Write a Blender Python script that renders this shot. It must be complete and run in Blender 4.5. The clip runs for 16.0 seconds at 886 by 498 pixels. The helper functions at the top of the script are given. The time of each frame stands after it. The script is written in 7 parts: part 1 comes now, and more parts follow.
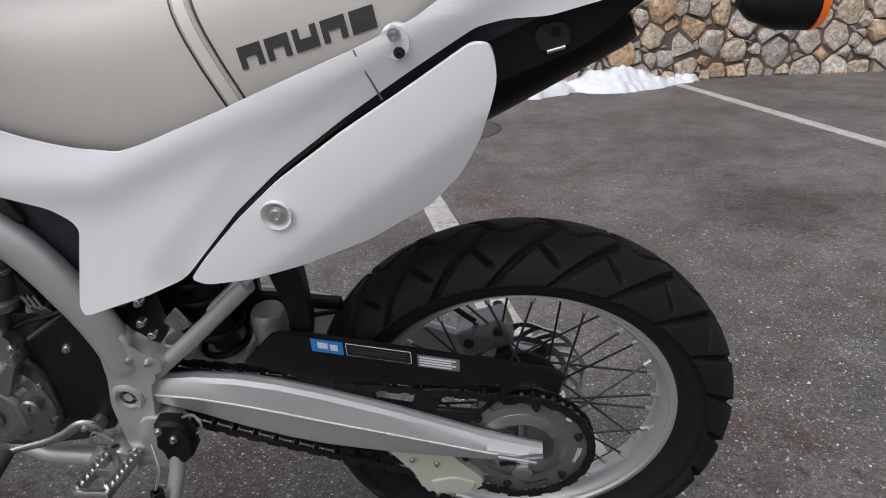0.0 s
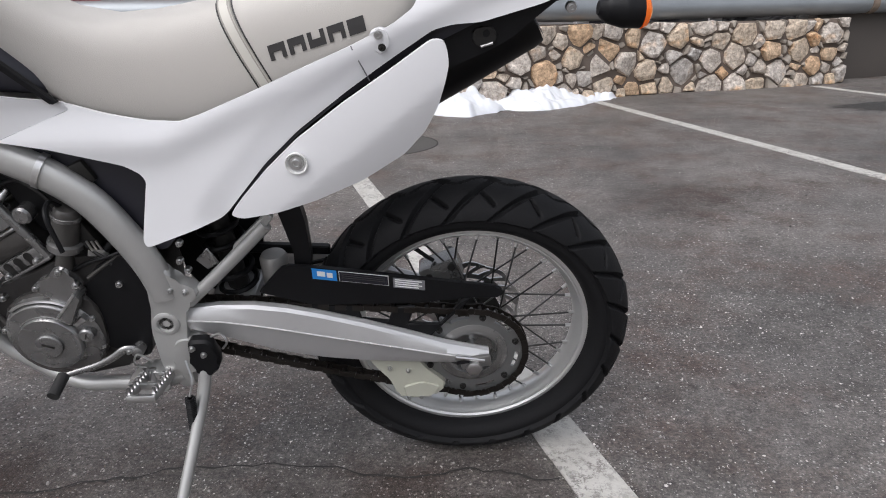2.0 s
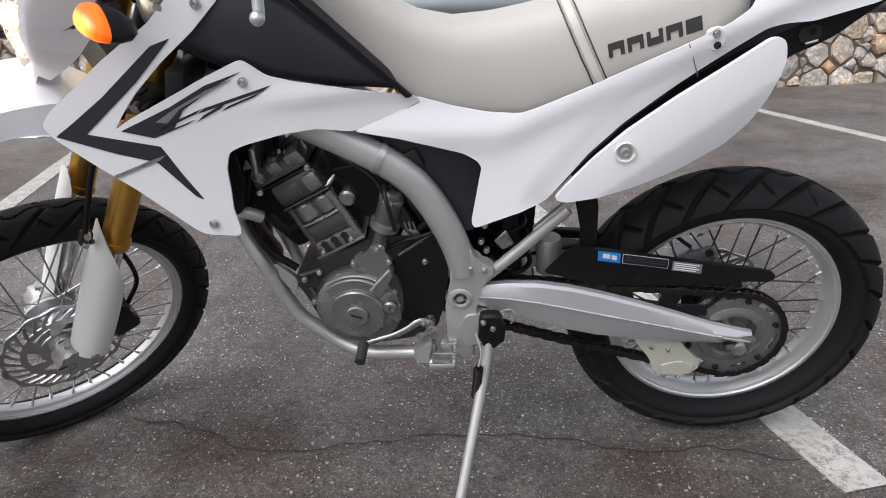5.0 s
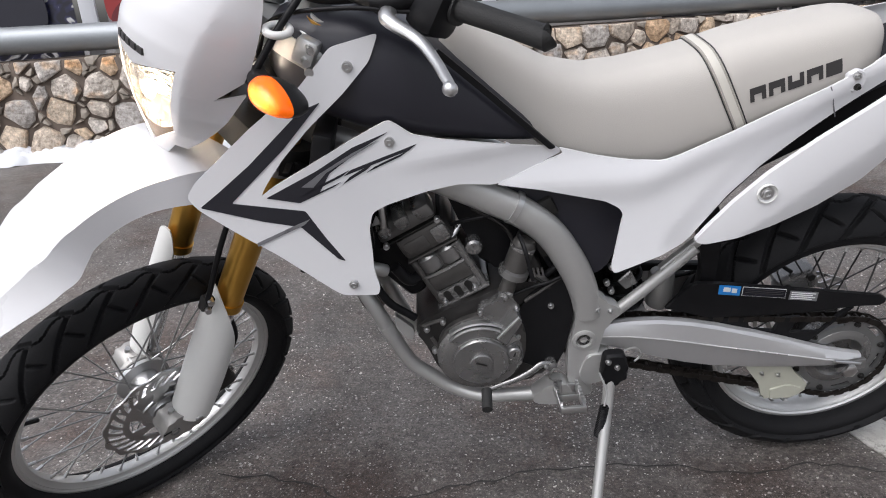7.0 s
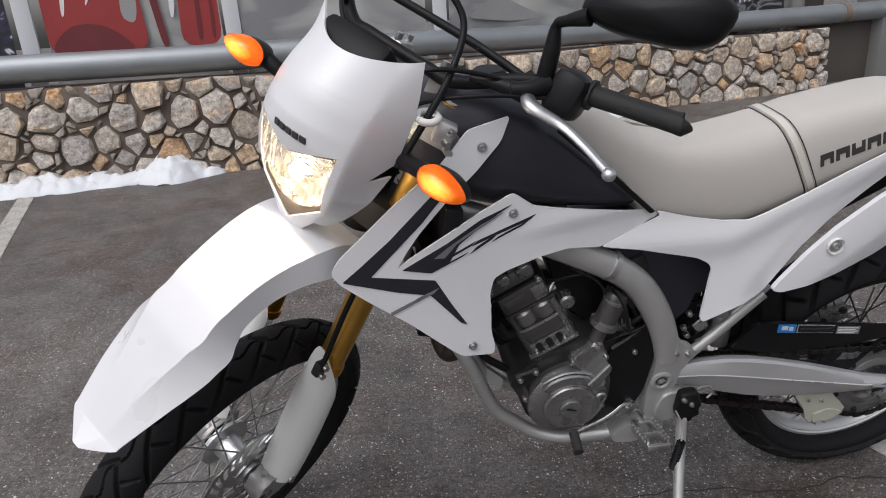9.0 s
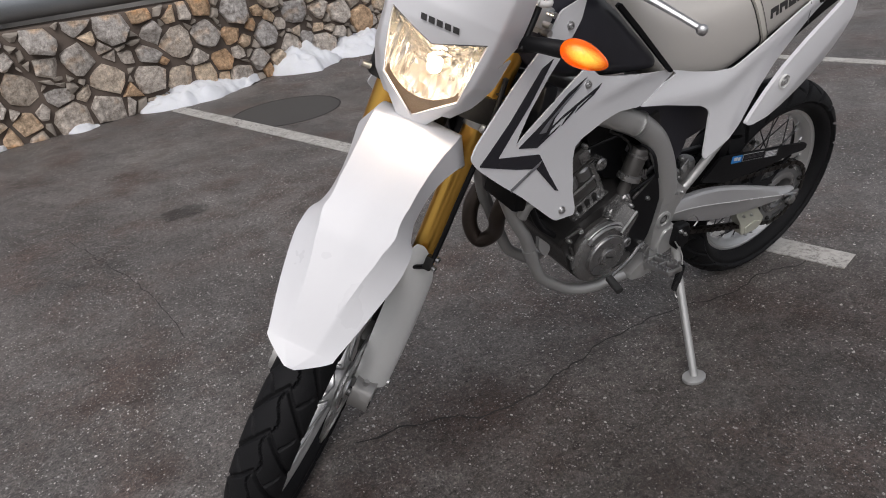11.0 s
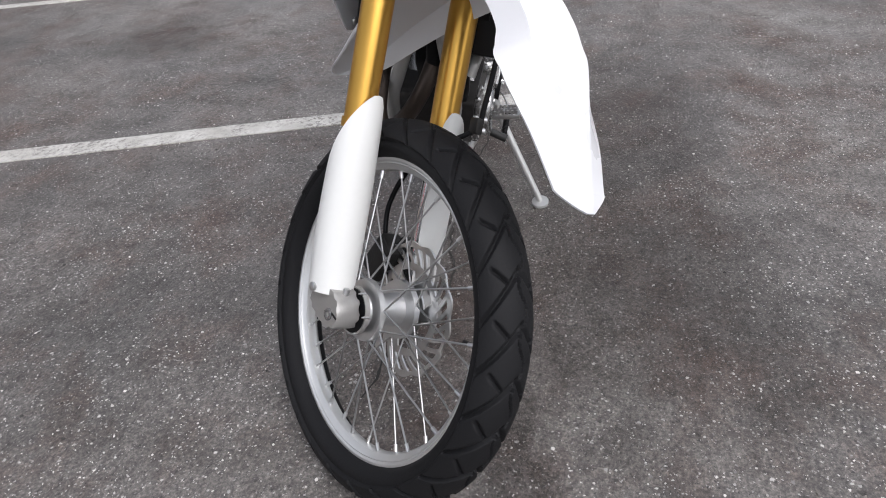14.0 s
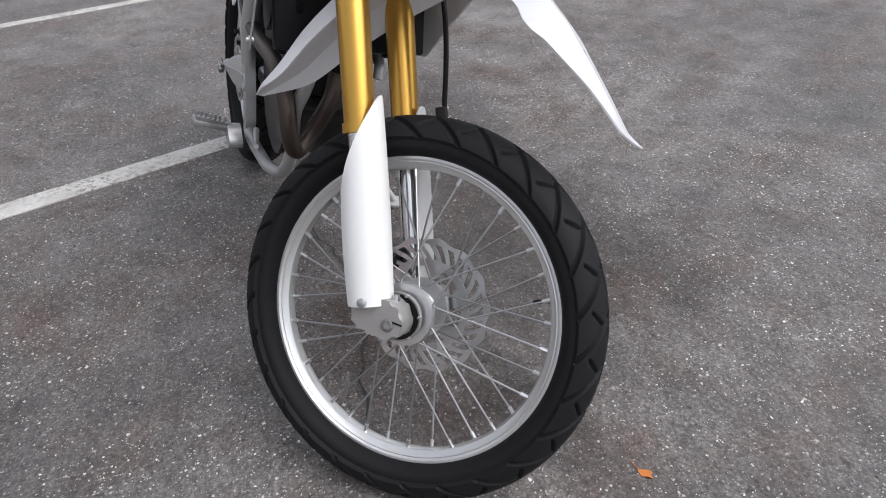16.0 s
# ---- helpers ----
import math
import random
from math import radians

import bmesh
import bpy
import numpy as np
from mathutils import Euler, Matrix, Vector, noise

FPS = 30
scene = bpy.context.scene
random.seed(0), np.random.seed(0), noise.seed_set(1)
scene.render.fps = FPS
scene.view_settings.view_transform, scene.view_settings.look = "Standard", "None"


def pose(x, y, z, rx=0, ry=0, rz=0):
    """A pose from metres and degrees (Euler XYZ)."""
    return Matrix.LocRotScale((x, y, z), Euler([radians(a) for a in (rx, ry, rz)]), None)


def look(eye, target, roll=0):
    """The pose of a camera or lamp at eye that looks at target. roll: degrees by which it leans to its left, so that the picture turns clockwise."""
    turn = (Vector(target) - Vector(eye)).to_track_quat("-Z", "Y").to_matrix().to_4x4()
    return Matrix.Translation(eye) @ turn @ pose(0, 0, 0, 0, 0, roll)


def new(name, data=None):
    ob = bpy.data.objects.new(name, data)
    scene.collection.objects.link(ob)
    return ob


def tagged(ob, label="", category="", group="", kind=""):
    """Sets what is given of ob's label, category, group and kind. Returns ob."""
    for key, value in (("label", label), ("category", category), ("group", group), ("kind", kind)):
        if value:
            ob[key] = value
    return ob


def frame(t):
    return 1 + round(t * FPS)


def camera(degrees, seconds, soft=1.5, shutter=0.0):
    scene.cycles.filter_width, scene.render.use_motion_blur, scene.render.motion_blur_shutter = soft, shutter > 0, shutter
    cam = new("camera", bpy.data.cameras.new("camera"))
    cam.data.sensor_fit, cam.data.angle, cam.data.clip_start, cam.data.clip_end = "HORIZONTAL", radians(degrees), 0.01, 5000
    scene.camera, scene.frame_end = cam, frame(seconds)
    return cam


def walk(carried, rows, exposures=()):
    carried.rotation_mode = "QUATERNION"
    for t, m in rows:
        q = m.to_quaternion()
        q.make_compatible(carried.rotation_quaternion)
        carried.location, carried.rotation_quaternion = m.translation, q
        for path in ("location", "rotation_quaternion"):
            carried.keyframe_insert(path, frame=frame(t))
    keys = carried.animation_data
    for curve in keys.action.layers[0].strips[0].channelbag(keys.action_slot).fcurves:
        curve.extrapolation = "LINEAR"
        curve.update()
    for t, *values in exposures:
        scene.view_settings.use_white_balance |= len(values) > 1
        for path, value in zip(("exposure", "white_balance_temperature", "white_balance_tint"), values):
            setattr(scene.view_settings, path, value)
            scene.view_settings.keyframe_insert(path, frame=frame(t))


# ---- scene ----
cam = camera(66.9, 16.0, soft=1.0)
PATH = [
    (0, (0.186, 0.005, 0.957), (-0.202, 1.82, 0.211), -1.6),
    (0.4, (0.2, -0.048, 0.92), (-0.079, 1.807, 0.226), -1.7),
    (0.5, (0.199, -0.069, 0.916), (-0.041, 1.796, 0.236), -2.2),
    (1, (0.177, -0.196, 0.913), (0.074, 1.694, 0.265), -1.3),
    (1.5, (0.167, -0.282, 0.94), (0.027, 1.602, 0.283), -1.7),
    (2, (0.197, -0.335, 0.945), (-0.009, 1.534, 0.265), -1.7),
    (2.5, (0.157, -0.365, 0.946), (-0.063, 1.495, 0.244), -1.4),
    (3, (0.079, -0.387, 0.957), (-0.162, 1.481, 0.284), -1.1),
    (3.5, (0.021, -0.413, 0.958), (-0.234, 1.455, 0.29), -1.2),
    (4, (-0.041, -0.438, 0.958), (-0.314, 1.421, 0.274), -1.1),
    (4.5, (-0.125, -0.466, 0.963), (-0.451, 1.384, 0.276), -1.8),
    (5, (-0.217, -0.489, 0.97), (-0.58, 1.353, 0.281), -2.3),
    (5.2, (-0.246, -0.498, 0.983), (-0.597, 1.344, 0.288), -1.9),
    (7.3, (-0.584, -0.495, 1.081), (-0.81, 1.367, 0.387), -4.0),
    (7.5, (-0.62, -0.507, 1.093), (-0.818, 1.366, 0.421), -2.6),
    (8, (-0.709, -0.543, 1.153), (-0.866, 1.36, 0.556), -2.1),
    (8.2, (-0.744, -0.558, 1.183), (-0.878, 1.358, 0.622), -2.0),
    (10.3, (-1.163, -0.524, 1.197), (-0.896, 1.246, 0.305), -8.4),
    (10.5, (-1.256, -0.541, 1.2), (-0.907, 1.216, 0.311), -8.2),
    (11, (-1.465, -0.559, 1.198), (-0.871, 1.125, 0.298), -7.9),
    (11.5, (-1.61, -0.481, 1.175), (-0.919, 1.152, 0.251), -9.3),
    (12, (-1.769, -0.316, 1.147), (-0.866, 1.129, 0.1), -9.3),
    (12.5, (-1.877, -0.202, 1.127), (-0.839, 1.103, 0.022), -8.6),
    (13, (-2.074, -0.103, 1.128), (-0.775, 0.944, 0.024), -6.8),
    (13.5, (-2.172, 0.038, 1.123), (-0.75, 0.895, 0.007), -5.7),
    (14, (-2.207, 0.238, 1.109), (-0.666, 0.806, -0.032), -5.5),
    (14.5, (-2.231, 0.362, 1.112), (-0.649, 0.747, -0.049), -4.3),
    (15, (-2.309, 0.522, 1.119), (-0.652, 0.605, 0.003), -4.4),
    (15.5, (-2.355, 0.676, 1.125), (-0.685, 0.514, 0.038), -2.0),
    (16, (-2.288, 0.842, 1.099), (-0.678, 0.469, -0.028), -3.1),
]
walk(cam, [(t, look(eye, target, roll)) for t, eye, target, roll in PATH], exposures=[(0.0, 0.02, 6250, 13), (0.5, 0.16, 6250, 13), (1.0, 0.22, 6250, 13), (2.5, 0.31, 6250, 13), (3.0, 0.46, 6300, 13.5), (3.5, 0.52, 6250, 13), (4.0, 0.44, 6250, 13), (5.0, 0.40, 6250, 13), (7.3, 0.27, 6250, 13), (8.0, 0.12, 6250, 13), (10.5, -0.38, 6400, 13.5), (11.0, -0.34, 6400, 13.5), (11.5, -0.04, 6450, 13.5), (12.5, -0.22, 6450, 13.5), (13.0, -0.16, 6400, 13), (13.5, 0.06, 6300, 13), (14.0, 0.31, 6200, 13), (14.5, 0.32, 6200, 13), (16.0, 0.4, 6150, 13)])

from mathutils.geometry import tessellate_polygon

# ---- light: overcast sky ----
world = bpy.data.worlds.new("overcast_sky")
scene.world = world
world.use_nodes = True
wn, wl = world.node_tree.nodes, world.node_tree.links
sky = wn.new("ShaderNodeTexSky")
sky.sky_type, sky.sun_disc = "NISHITA", False
sky.sun_elevation, sky.sun_rotation = radians(55.8), radians(214)
sky.air_density, sky.dust_density = 1.5, 4.0
pale = wn.new("ShaderNodeHueSaturation")
pale.inputs["Saturation"].default_value = 0.22
wl.new(sky.outputs["Color"], pale.inputs["Color"])
wl.new(pale.outputs["Color"], wn["Background"].inputs["Color"])
wn["Background"].inputs["Strength"].default_value = 0.14
sun = new("sun", bpy.data.lights.new("sun", "SUN"))
sun.data.energy, sun.data.angle, sun.data.color = 1.2, radians(60), (1.0, 0.97, 0.93)
sun.matrix_world = look((-2.1, -3.1, 5.5), (0, 0, 0))


# ---- materials ----
def pbr(name, col, rough=0.5, metal=0.0, var=0.1, scale=12.0, bump=0.0, fine=120.0, coat=0.0, rvar=0.08, space="Object", spec=0.5):
    """A surface with variation at two scales, in roughness and relief too."""
    m = bpy.data.materials.new(name)
    m.use_nodes = True
    n, l = m.node_tree.nodes, m.node_tree.links
    b = n["Principled BSDF"]
    co = n.new("ShaderNodeTexCoord")
    big, small = n.new("ShaderNodeTexNoise"), n.new("ShaderNodeTexNoise")
    for t, s in ((big, scale), (small, fine)):
        l.new(co.outputs[space], t.inputs["Vector"])
        t.inputs["Scale"].default_value, t.inputs["Detail"].default_value = s, 5
    mix = n.new("ShaderNodeMix")
    mix.data_type = "RGBA"
    mix.inputs[6].default_value = (*[c * (1 - var) for c in col], 1)
    mix.inputs[7].default_value = (*[min(1, c * (1 + var)) for c in col], 1)
    add = n.new("ShaderNodeMath")
    add.operation = "MULTIPLY_ADD"
    add.inputs[1].default_value = 0.35
    l.new(small.outputs["Fac"], add.inputs[0])
    half = n.new("ShaderNodeMath")
    half.operation = "MULTIPLY"
    half.inputs[1].default_value = 0.65
    l.new(big.outputs["Fac"], half.inputs[0])
    l.new(half.outputs[0], add.inputs[2])
    l.new(add.outputs[0], mix.inputs[0])
    l.new(mix.outputs[2], b.inputs["Base Color"])
    rr = n.new("ShaderNodeMapRange")
    rr.inputs[3].default_value, rr.inputs[4].default_value = max(0.02, rough - rvar), min(1, rough + rvar)
    l.new(big.outputs["Fac"], rr.inputs[0])
    l.new(rr.outputs[0], b.inputs["Roughness"])
    b.inputs["Metallic"].default_value = metal
    b.inputs["Coat Weight"].default_value = coat
    b.inputs["Specular IOR Level"].default_value = spec
    b.inputs["Coat Roughness"].default_value = 0.12
    if bump:
        bp = n.new("ShaderNodeBump")
        bp.inputs["Strength"].default_value, bp.inputs["Distance"].default_value = bump, 0.002
        l.new(small.outputs["Fac"], bp.inputs["Height"])
        l.new(bp.outputs[0], b.inputs["Normal"])
    return m


WHITE = pbr("white_gloss_plastic", (0.695, 0.695, 0.71), 0.30, var=0.02, scale=4, coat=0.25)
GUARDW = pbr("white_matt_plastic", (0.74, 0.74, 0.72), 0.5, var=0.04, scale=6)
VINYL = pbr("beige_seat_vinyl", (0.515, 0.49, 0.455), 0.55, var=0.05, scale=7, bump=0.35, fine=900)
THREAD = pbr("beige_thread", (0.36, 0.34, 0.30), 0.7, var=0.2, scale=300)
STRAP = pbr("pale_strap_vinyl", (0.60, 0.575, 0.52), 0.5, var=0.06, scale=9, bump=0.3, fine=700)
BLACK = pbr("black_plastic", (0.008, 0.008, 0.009), 0.42, spec=0.2, var=0.2, scale=9, bump=0.1, fine=500)
NAVY = pbr("dark_navy_plastic", (0.024, 0.024, 0.032), 0.38, spec=0.42, var=0.15, scale=6)
DECAL = pbr("black_decal_film", (0.018, 0.018, 0.024), 0.25, var=0.1)
SMOKE = pbr("smoke_grey_decal_film", (0.16, 0.16, 0.17), 0.3, var=0.1)
INK = pbr("dark_grey_print", (0.035, 0.033, 0.033), 0.5, var=0.15)
SILVER = pbr("silver_frame_paint", (0.49, 0.49, 0.48), 0.38, metal=0.55, var=0.08, scale=8)
ALLOY = pbr("brushed_alloy", (0.62, 0.62, 0.62), 0.33, metal=0.9, var=0.06, scale=15, bump=0.05)
SWING = pbr("silver_swingarm_alloy", (0.56, 0.56, 0.565), 0.40, metal=0.6, var=0.06, scale=9)
ENGINE = pbr("grey_cast_engine_metal", (0.095, 0.091, 0.087), 0.38, metal=0.55, var=0.2, scale=14, bump=0.3, fine=260)
CASE = pbr("charcoal_crankcase_metal", (0.048, 0.046, 0.045), 0.36, metal=0.6, var=0.25, scale=14, bump=0.35, fine=240)
COVER = pbr("silver_engine_cover", (0.27, 0.268, 0.265), 0.27, metal=0.75, var=0.1, scale=14, bump=0.12, fine=300)
DARKM = pbr("dark_cast_metal", (0.028, 0.027, 0.026), 0.5, metal=0.5, var=0.25, scale=14, bump=0.2, fine=240)
STEEL = pbr("steel_bolt", (0.6, 0.6, 0.6), 0.3, metal=1.0, var=0.1)
CASTING = pbr("pale_cast_alloy", (0.38, 0.37, 0.355), 0.42, metal=0.55, var=0.1, scale=20, bump=0.2, fine=300)
# pale tone that paints the highlight on the swingarm's ridge
GLINT = pbr("pale_crease_highlight", (0.74, 0.74, 0.74), 0.3, metal=0.5, var=0.04)
CHROME = pbr("chrome", (0.85, 0.85, 0.85), 0.12, metal=1.0, var=0.03)
RIMM = pbr("satin_alloy_rim", (0.68, 0.68, 0.67), 0.36, metal=0.72, var=0.08, scale=10)
SPROCKET = pbr("satin_steel_sprocket", (0.24, 0.245, 0.245), 0.36, metal=0.7, var=0.12, scale=20)
SPOKE = pbr("stainless_spoke", (0.42, 0.42, 0.42), 0.30, metal=0.95, var=0.08)
# darker copy of SPOKE: the rear wheel's shade put into the colour
SPOKE_SHADED = pbr("shaded_spoke", (0.10, 0.10, 0.10), 0.38, metal=0.9, var=0.15)
GOLD = pbr("gold_anodised_fork", (0.66, 0.38, 0.08), 0.3, metal=0.95, var=0.06, scale=10)
RUBBER = pbr("tyre_rubber", (0.011, 0.011, 0.012), 0.62, spec=0.16, var=0.3, scale=9, bump=0.25, fine=220, rvar=0.14)
GRIP = pbr("grip_rubber", (0.02, 0.02, 0.02), 0.7, var=0.2, bump=0.4, fine=400)
CHAIN = pbr("oiled_chain_steel", (0.032, 0.028, 0.025), 0.38, metal=0.7, var=0.3, scale=60)
HEADER = pbr("heat_stained_exhaust", (0.085, 0.068, 0.058), 0.42, metal=0.8, var=0.3, scale=12)
BLUE = pbr("blue_sticker", (0.02, 0.22, 0.62), 0.35, var=0.08)
PALE = pbr("pale_print", (0.7, 0.7, 0.7), 0.5, var=0.06)
NYLON = pbr("ivory_nylon", (0.44, 0.44, 0.37), 0.5, var=0.08, scale=20)
GALV = pbr("galvanised_steel", (0.30, 0.32, 0.335), 0.46, metal=0.6, var=0.2, scale=5, bump=0.08, fine=90)
CONCRETE = pbr("grey_concrete", (0.085, 0.074, 0.066), 0.85, var=0.22, scale=2.2, bump=0.6, fine=60)
PAINTGREY = pbr("pale_grey_painted_metal", (0.21, 0.215, 0.21), 0.5, var=0.06, scale=3)
POSTW = pbr("white_post_paint", (0.68, 0.69, 0.72), 0.45, var=0.06, scale=5)
LEAF = pbr("orange_dry_leaf", (0.50, 0.17, 0.03), 0.7, var=0.2, scale=60)


def snow_material():
    m = pbr("old_snow", (0.72, 0.74, 0.77), 0.6, var=0.10, scale=9, bump=0.9, fine=45)
    b = m.node_tree.nodes["Principled BSDF"]
    b.inputs["Subsurface Weight"].default_value = 0.25
    b.inputs["Subsurface Radius"].default_value = (0.03, 0.03, 0.035)
    return m


SNOW = snow_material()


def mortar_material():
    return pbr("brown_grey_mortar", (0.125, 0.098, 0.08), 0.9, var=0.35, scale=3, bump=0.8, fine=60)


MORTAR = mortar_material()


def stone_material():
    m = pbr("field_stone", (0.60, 0.555, 0.505), 0.85, var=0.42, scale=9, bump=0.9, fine=55)
    n, l = m.node_tree.nodes, m.node_tree.links
    b = n["Principled BSDF"]
    # rough broken faces over the fine grain
    relief, where, lump = n.new("ShaderNodeBump"), n.new("ShaderNodeTexCoord"), n.new("ShaderNodeTexNoise")
    l.new(where.outputs["Object"], lump.inputs["Vector"])
    lump.inputs["Scale"].default_value, lump.inputs["Detail"].default_value, lump.inputs["Roughness"].default_value = 14, 8, 0.65
    relief.inputs["Strength"].default_value, relief.inputs["Distance"].default_value = 1.0, 0.04
    l.new(lump.outputs["Fac"], relief.inputs["Height"])
    l.new(b.inputs["Normal"].links[0].from_socket, relief.inputs["Normal"])
    l.new(relief.outputs[0], b.inputs["Normal"])
    base = b.inputs["Base Color"].links[0].from_socket
    info, ramp = n.new("ShaderNodeObjectInfo"), n.new("ShaderNodeValToRGB")
    l.new(info.outputs["Random"], ramp.inputs[0])
    e = ramp.color_ramp.elements
    e[0].color, e[1].color = (0.72, 0.74, 0.77, 1), (1.0, 0.70, 0.44, 1)
    for p, c in ((0.3, (1.15, 1.13, 1.1, 1)), (0.55, (0.95, 0.92, 0.88, 1)), (0.78, (1.2, 1.05, 0.85, 1))):
        e.new(p).color = c
    co, tint = n.new("ShaderNodeTexCoord"), n.new("ShaderNodeTexNoise")
    l.new(co.outputs["Object"], tint.inputs["Vector"])
    tint.inputs["Scale"].default_value = 4.5
    rust = n.new("ShaderNodeValToRGB")
    rust.color_ramp.elements[0].position, rust.color_ramp.elements[1].position = 0.55, 0.7
    rust.color_ramp.elements[0].color, rust.color_ramp.elements[1].color = (1, 1, 1, 1), (1.25, 0.92, 0.6, 1)
    l.new(tint.outputs["Fac"], rust.inputs[0])
    chip, broken = n.new("ShaderNodeTexNoise"), n.new("ShaderNodeValToRGB")
    l.new(co.outputs["Object"], chip.inputs["Vector"])
    chip.inputs["Scale"].default_value, chip.inputs["Detail"].default_value, chip.inputs["Roughness"].default_value = 24, 9, 0.72
    broken.color_ramp.elements[0].position, broken.color_ramp.elements[1].position = 0.36, 0.66
    broken.color_ramp.elements[0].color, broken.color_ramp.elements[1].color = (0.45, 0.42, 0.40, 1), (1.35, 1.36, 1.38, 1)
    l.new(chip.outputs["Fac"], broken.inputs[0])
    for src in (ramp, rust, broken):
        mul = n.new("ShaderNodeMix")
        mul.data_type, mul.blend_type = "RGBA", "MULTIPLY"
        mul.inputs[0].default_value = 1
        l.new(base, mul.inputs[6])
        l.new(src.outputs[0], mul.inputs[7])
        base = mul.outputs[2]
    l.new(base, b.inputs["Base Color"])
    return m


STONE = stone_material()
CHINK = pbr("small_field_stone", (0.34, 0.30, 0.255), 0.85, var=0.5, scale=14, bump=0.9, fine=55)


def asphalt_material(name, paint=False):
    """Worn asphalt with pale grit and reddish stains; with paint, a worn white line over it."""
    m = bpy.data.materials.new(name)
    m.use_nodes = True
    n, l = m.node_tree.nodes, m.node_tree.links
    b = n["Principled BSDF"]
    co = n.new("ShaderNodeTexCoord")

    def noise_at(scale, detail=6, rough=0.6):
        t = n.new("ShaderNodeTexNoise")
        l.new(co.outputs["Object"], t.inputs["Vector"])
        t.inputs["Scale"].default_value, t.inputs["Detail"].default_value, t.inputs["Roughness"].default_value = scale, detail, rough
        return t.outputs["Fac"]

    def ramp(fac, *stops):
        r = n.new("ShaderNodeValToRGB")
        e = r.color_ramp.elements
        e[0].position, e[0].color = stops[0][0], (*stops[0][1], 1)
        e[1].position, e[1].color = stops[-1][0], (*stops[-1][1], 1)
        for p, c in stops[1:-1]:
            e.new(p).color = (*c, 1)
        l.new(fac, r.inputs[0])
        return r.outputs[0]

    def blend(fac, a, c, mode="MIX"):
        x = n.new("ShaderNodeMix")
        x.data_type, x.blend_type = "RGBA", mode
        for s, v in ((0, fac), (6, a), (7, c)):
            if isinstance(v, (int, float)):
                x.inputs[s].default_value = v
            elif isinstance(v, tuple):
                x.inputs[s].default_value = (*v, 1)
            else:
                l.new(v, x.inputs[s])
        return x.outputs[2]

    worn = ramp(noise_at(0.9), (0.34, (0.082, 0.078, 0.075)), (0.52, (0.131, 0.121, 0.115)), (0.7, (0.182, 0.170, 0.160)))
    stain = ramp(noise_at(2.3, 7, 0.7), (0.48, (0, 0, 0)), (0.66, (1, 1, 1)))
    col = blend(stain, worn, (0.098, 0.071, 0.061))
    tar = ramp(noise_at(19, 5, 0.6), (0.30, (0.45, 0.43, 0.42)), (0.37, (1, 1, 1)))
    col = blend(1.0, col, tar, "MULTIPLY")
    col = blend(1.0, col, ramp(noise_at(130, 4, 0.75), (0.33, (0.42, 0.42, 0.42)), (0.5, (0.95, 0.95, 0.95)), (0.67, (1.75, 1.72, 1.68))), "MULTIPLY")
    col = blend(1.0, col, ramp(noise_at(48, 5, 0.7), (0.34, (0.6, 0.6, 0.6)), (0.66, (1.45, 1.44, 1.42))), "MULTIPLY")
    col = blend(1.0, col, ramp(noise_at(7, 6, 0.72), (0.36, (0.66, 0.645, 0.63)), (0.56, (1.05, 1.05, 1.05))), "MULTIPLY")
    patchy = ramp(noise_at(3.4, 4, 0.65), (0.36, (0.30, 0.30, 0.30)), (0.60, (1, 1, 1)))
    warp = n.new("ShaderNodeVectorMath")
    warp.operation = "ADD"
    wob = n.new("ShaderNodeTexNoise")
    l.new(co.outputs["Object"], wob.inputs["Vector"])
    wob.inputs["Scale"].default_value = 220
    shrink = n.new("ShaderNodeVectorMath")
    shrink.operation = "SCALE"
    shrink.inputs["Scale"].default_value = 0.009
    l.new(wob.outputs["Color"], shrink.inputs[0])
    l.new(co.outputs["Object"], warp.inputs[0])
    l.new(shrink.outputs[0], warp.inputs[1])
    for scale, small, large, share, pale in ((75, 0.16, 0.24, 0.62, 0.85), (150, 0.22, 0.33, 0.58, 0.68), (40, 0.13, 0.19, 0.70, 0.85)):
        grit = n.new("ShaderNodeTexVoronoi")
        l.new(warp.outputs[0], grit.inputs["Vector"])
        grit.inputs["Scale"].default_value = scale
        speck = ramp(grit.outputs["Distance"], (small, (1, 1, 1)), (large, (0, 0, 0)))
        sep = n.new("ShaderNodeSeparateColor")
        l.new(grit.outputs["Color"], sep.inputs[0])
        few = ramp(sep.outputs[0], (share, (0, 0, 0)), (share + 0.06, (1, 1, 1)))
        on = blend(1.0, blend(1.0, speck, few, "MULTIPLY"), patchy, "MULTIPLY")
        col = blend(on, col, ramp(sep.outputs[1], (0.18, (0.03, 0.03, 0.03)), (0.3, (0.22, 0.215, 0.21)), (0.95, (pale, pale * 0.97, pale * 0.92))))
    if paint:
        gone = blend(1.0, ramp(noise_at(48, 7, 0.82), (0.49, (0, 0, 0)), (0.58, (1, 1, 1))), ramp(noise_at(5, 4, 0.6), (0.36, (0.12, 0.12, 0.12)), (0.62, (1, 1, 1))), "MULTIPLY")
        white = ramp(noise_at(9, 5), (0.3, (0.40, 0.385, 0.35)), (0.7, (0.60, 0.585, 0.55)))
        col = blend(gone, white, col)
    l.new(col, b.inputs["Base Color"])
    l.new(ramp(noise_at(1.3, 4), (0.35, (0.42, 0.42, 0.42)), (0.7, (0.72, 0.72, 0.72))), b.inputs["Roughness"])
    bp = n.new("ShaderNodeBump")
    bp.inputs["Strength"].default_value, bp.inputs["Distance"].default_value = (0.35 if paint else 0.8), 0.004
    l.new(noise_at(150, 4), bp.inputs["Height"])
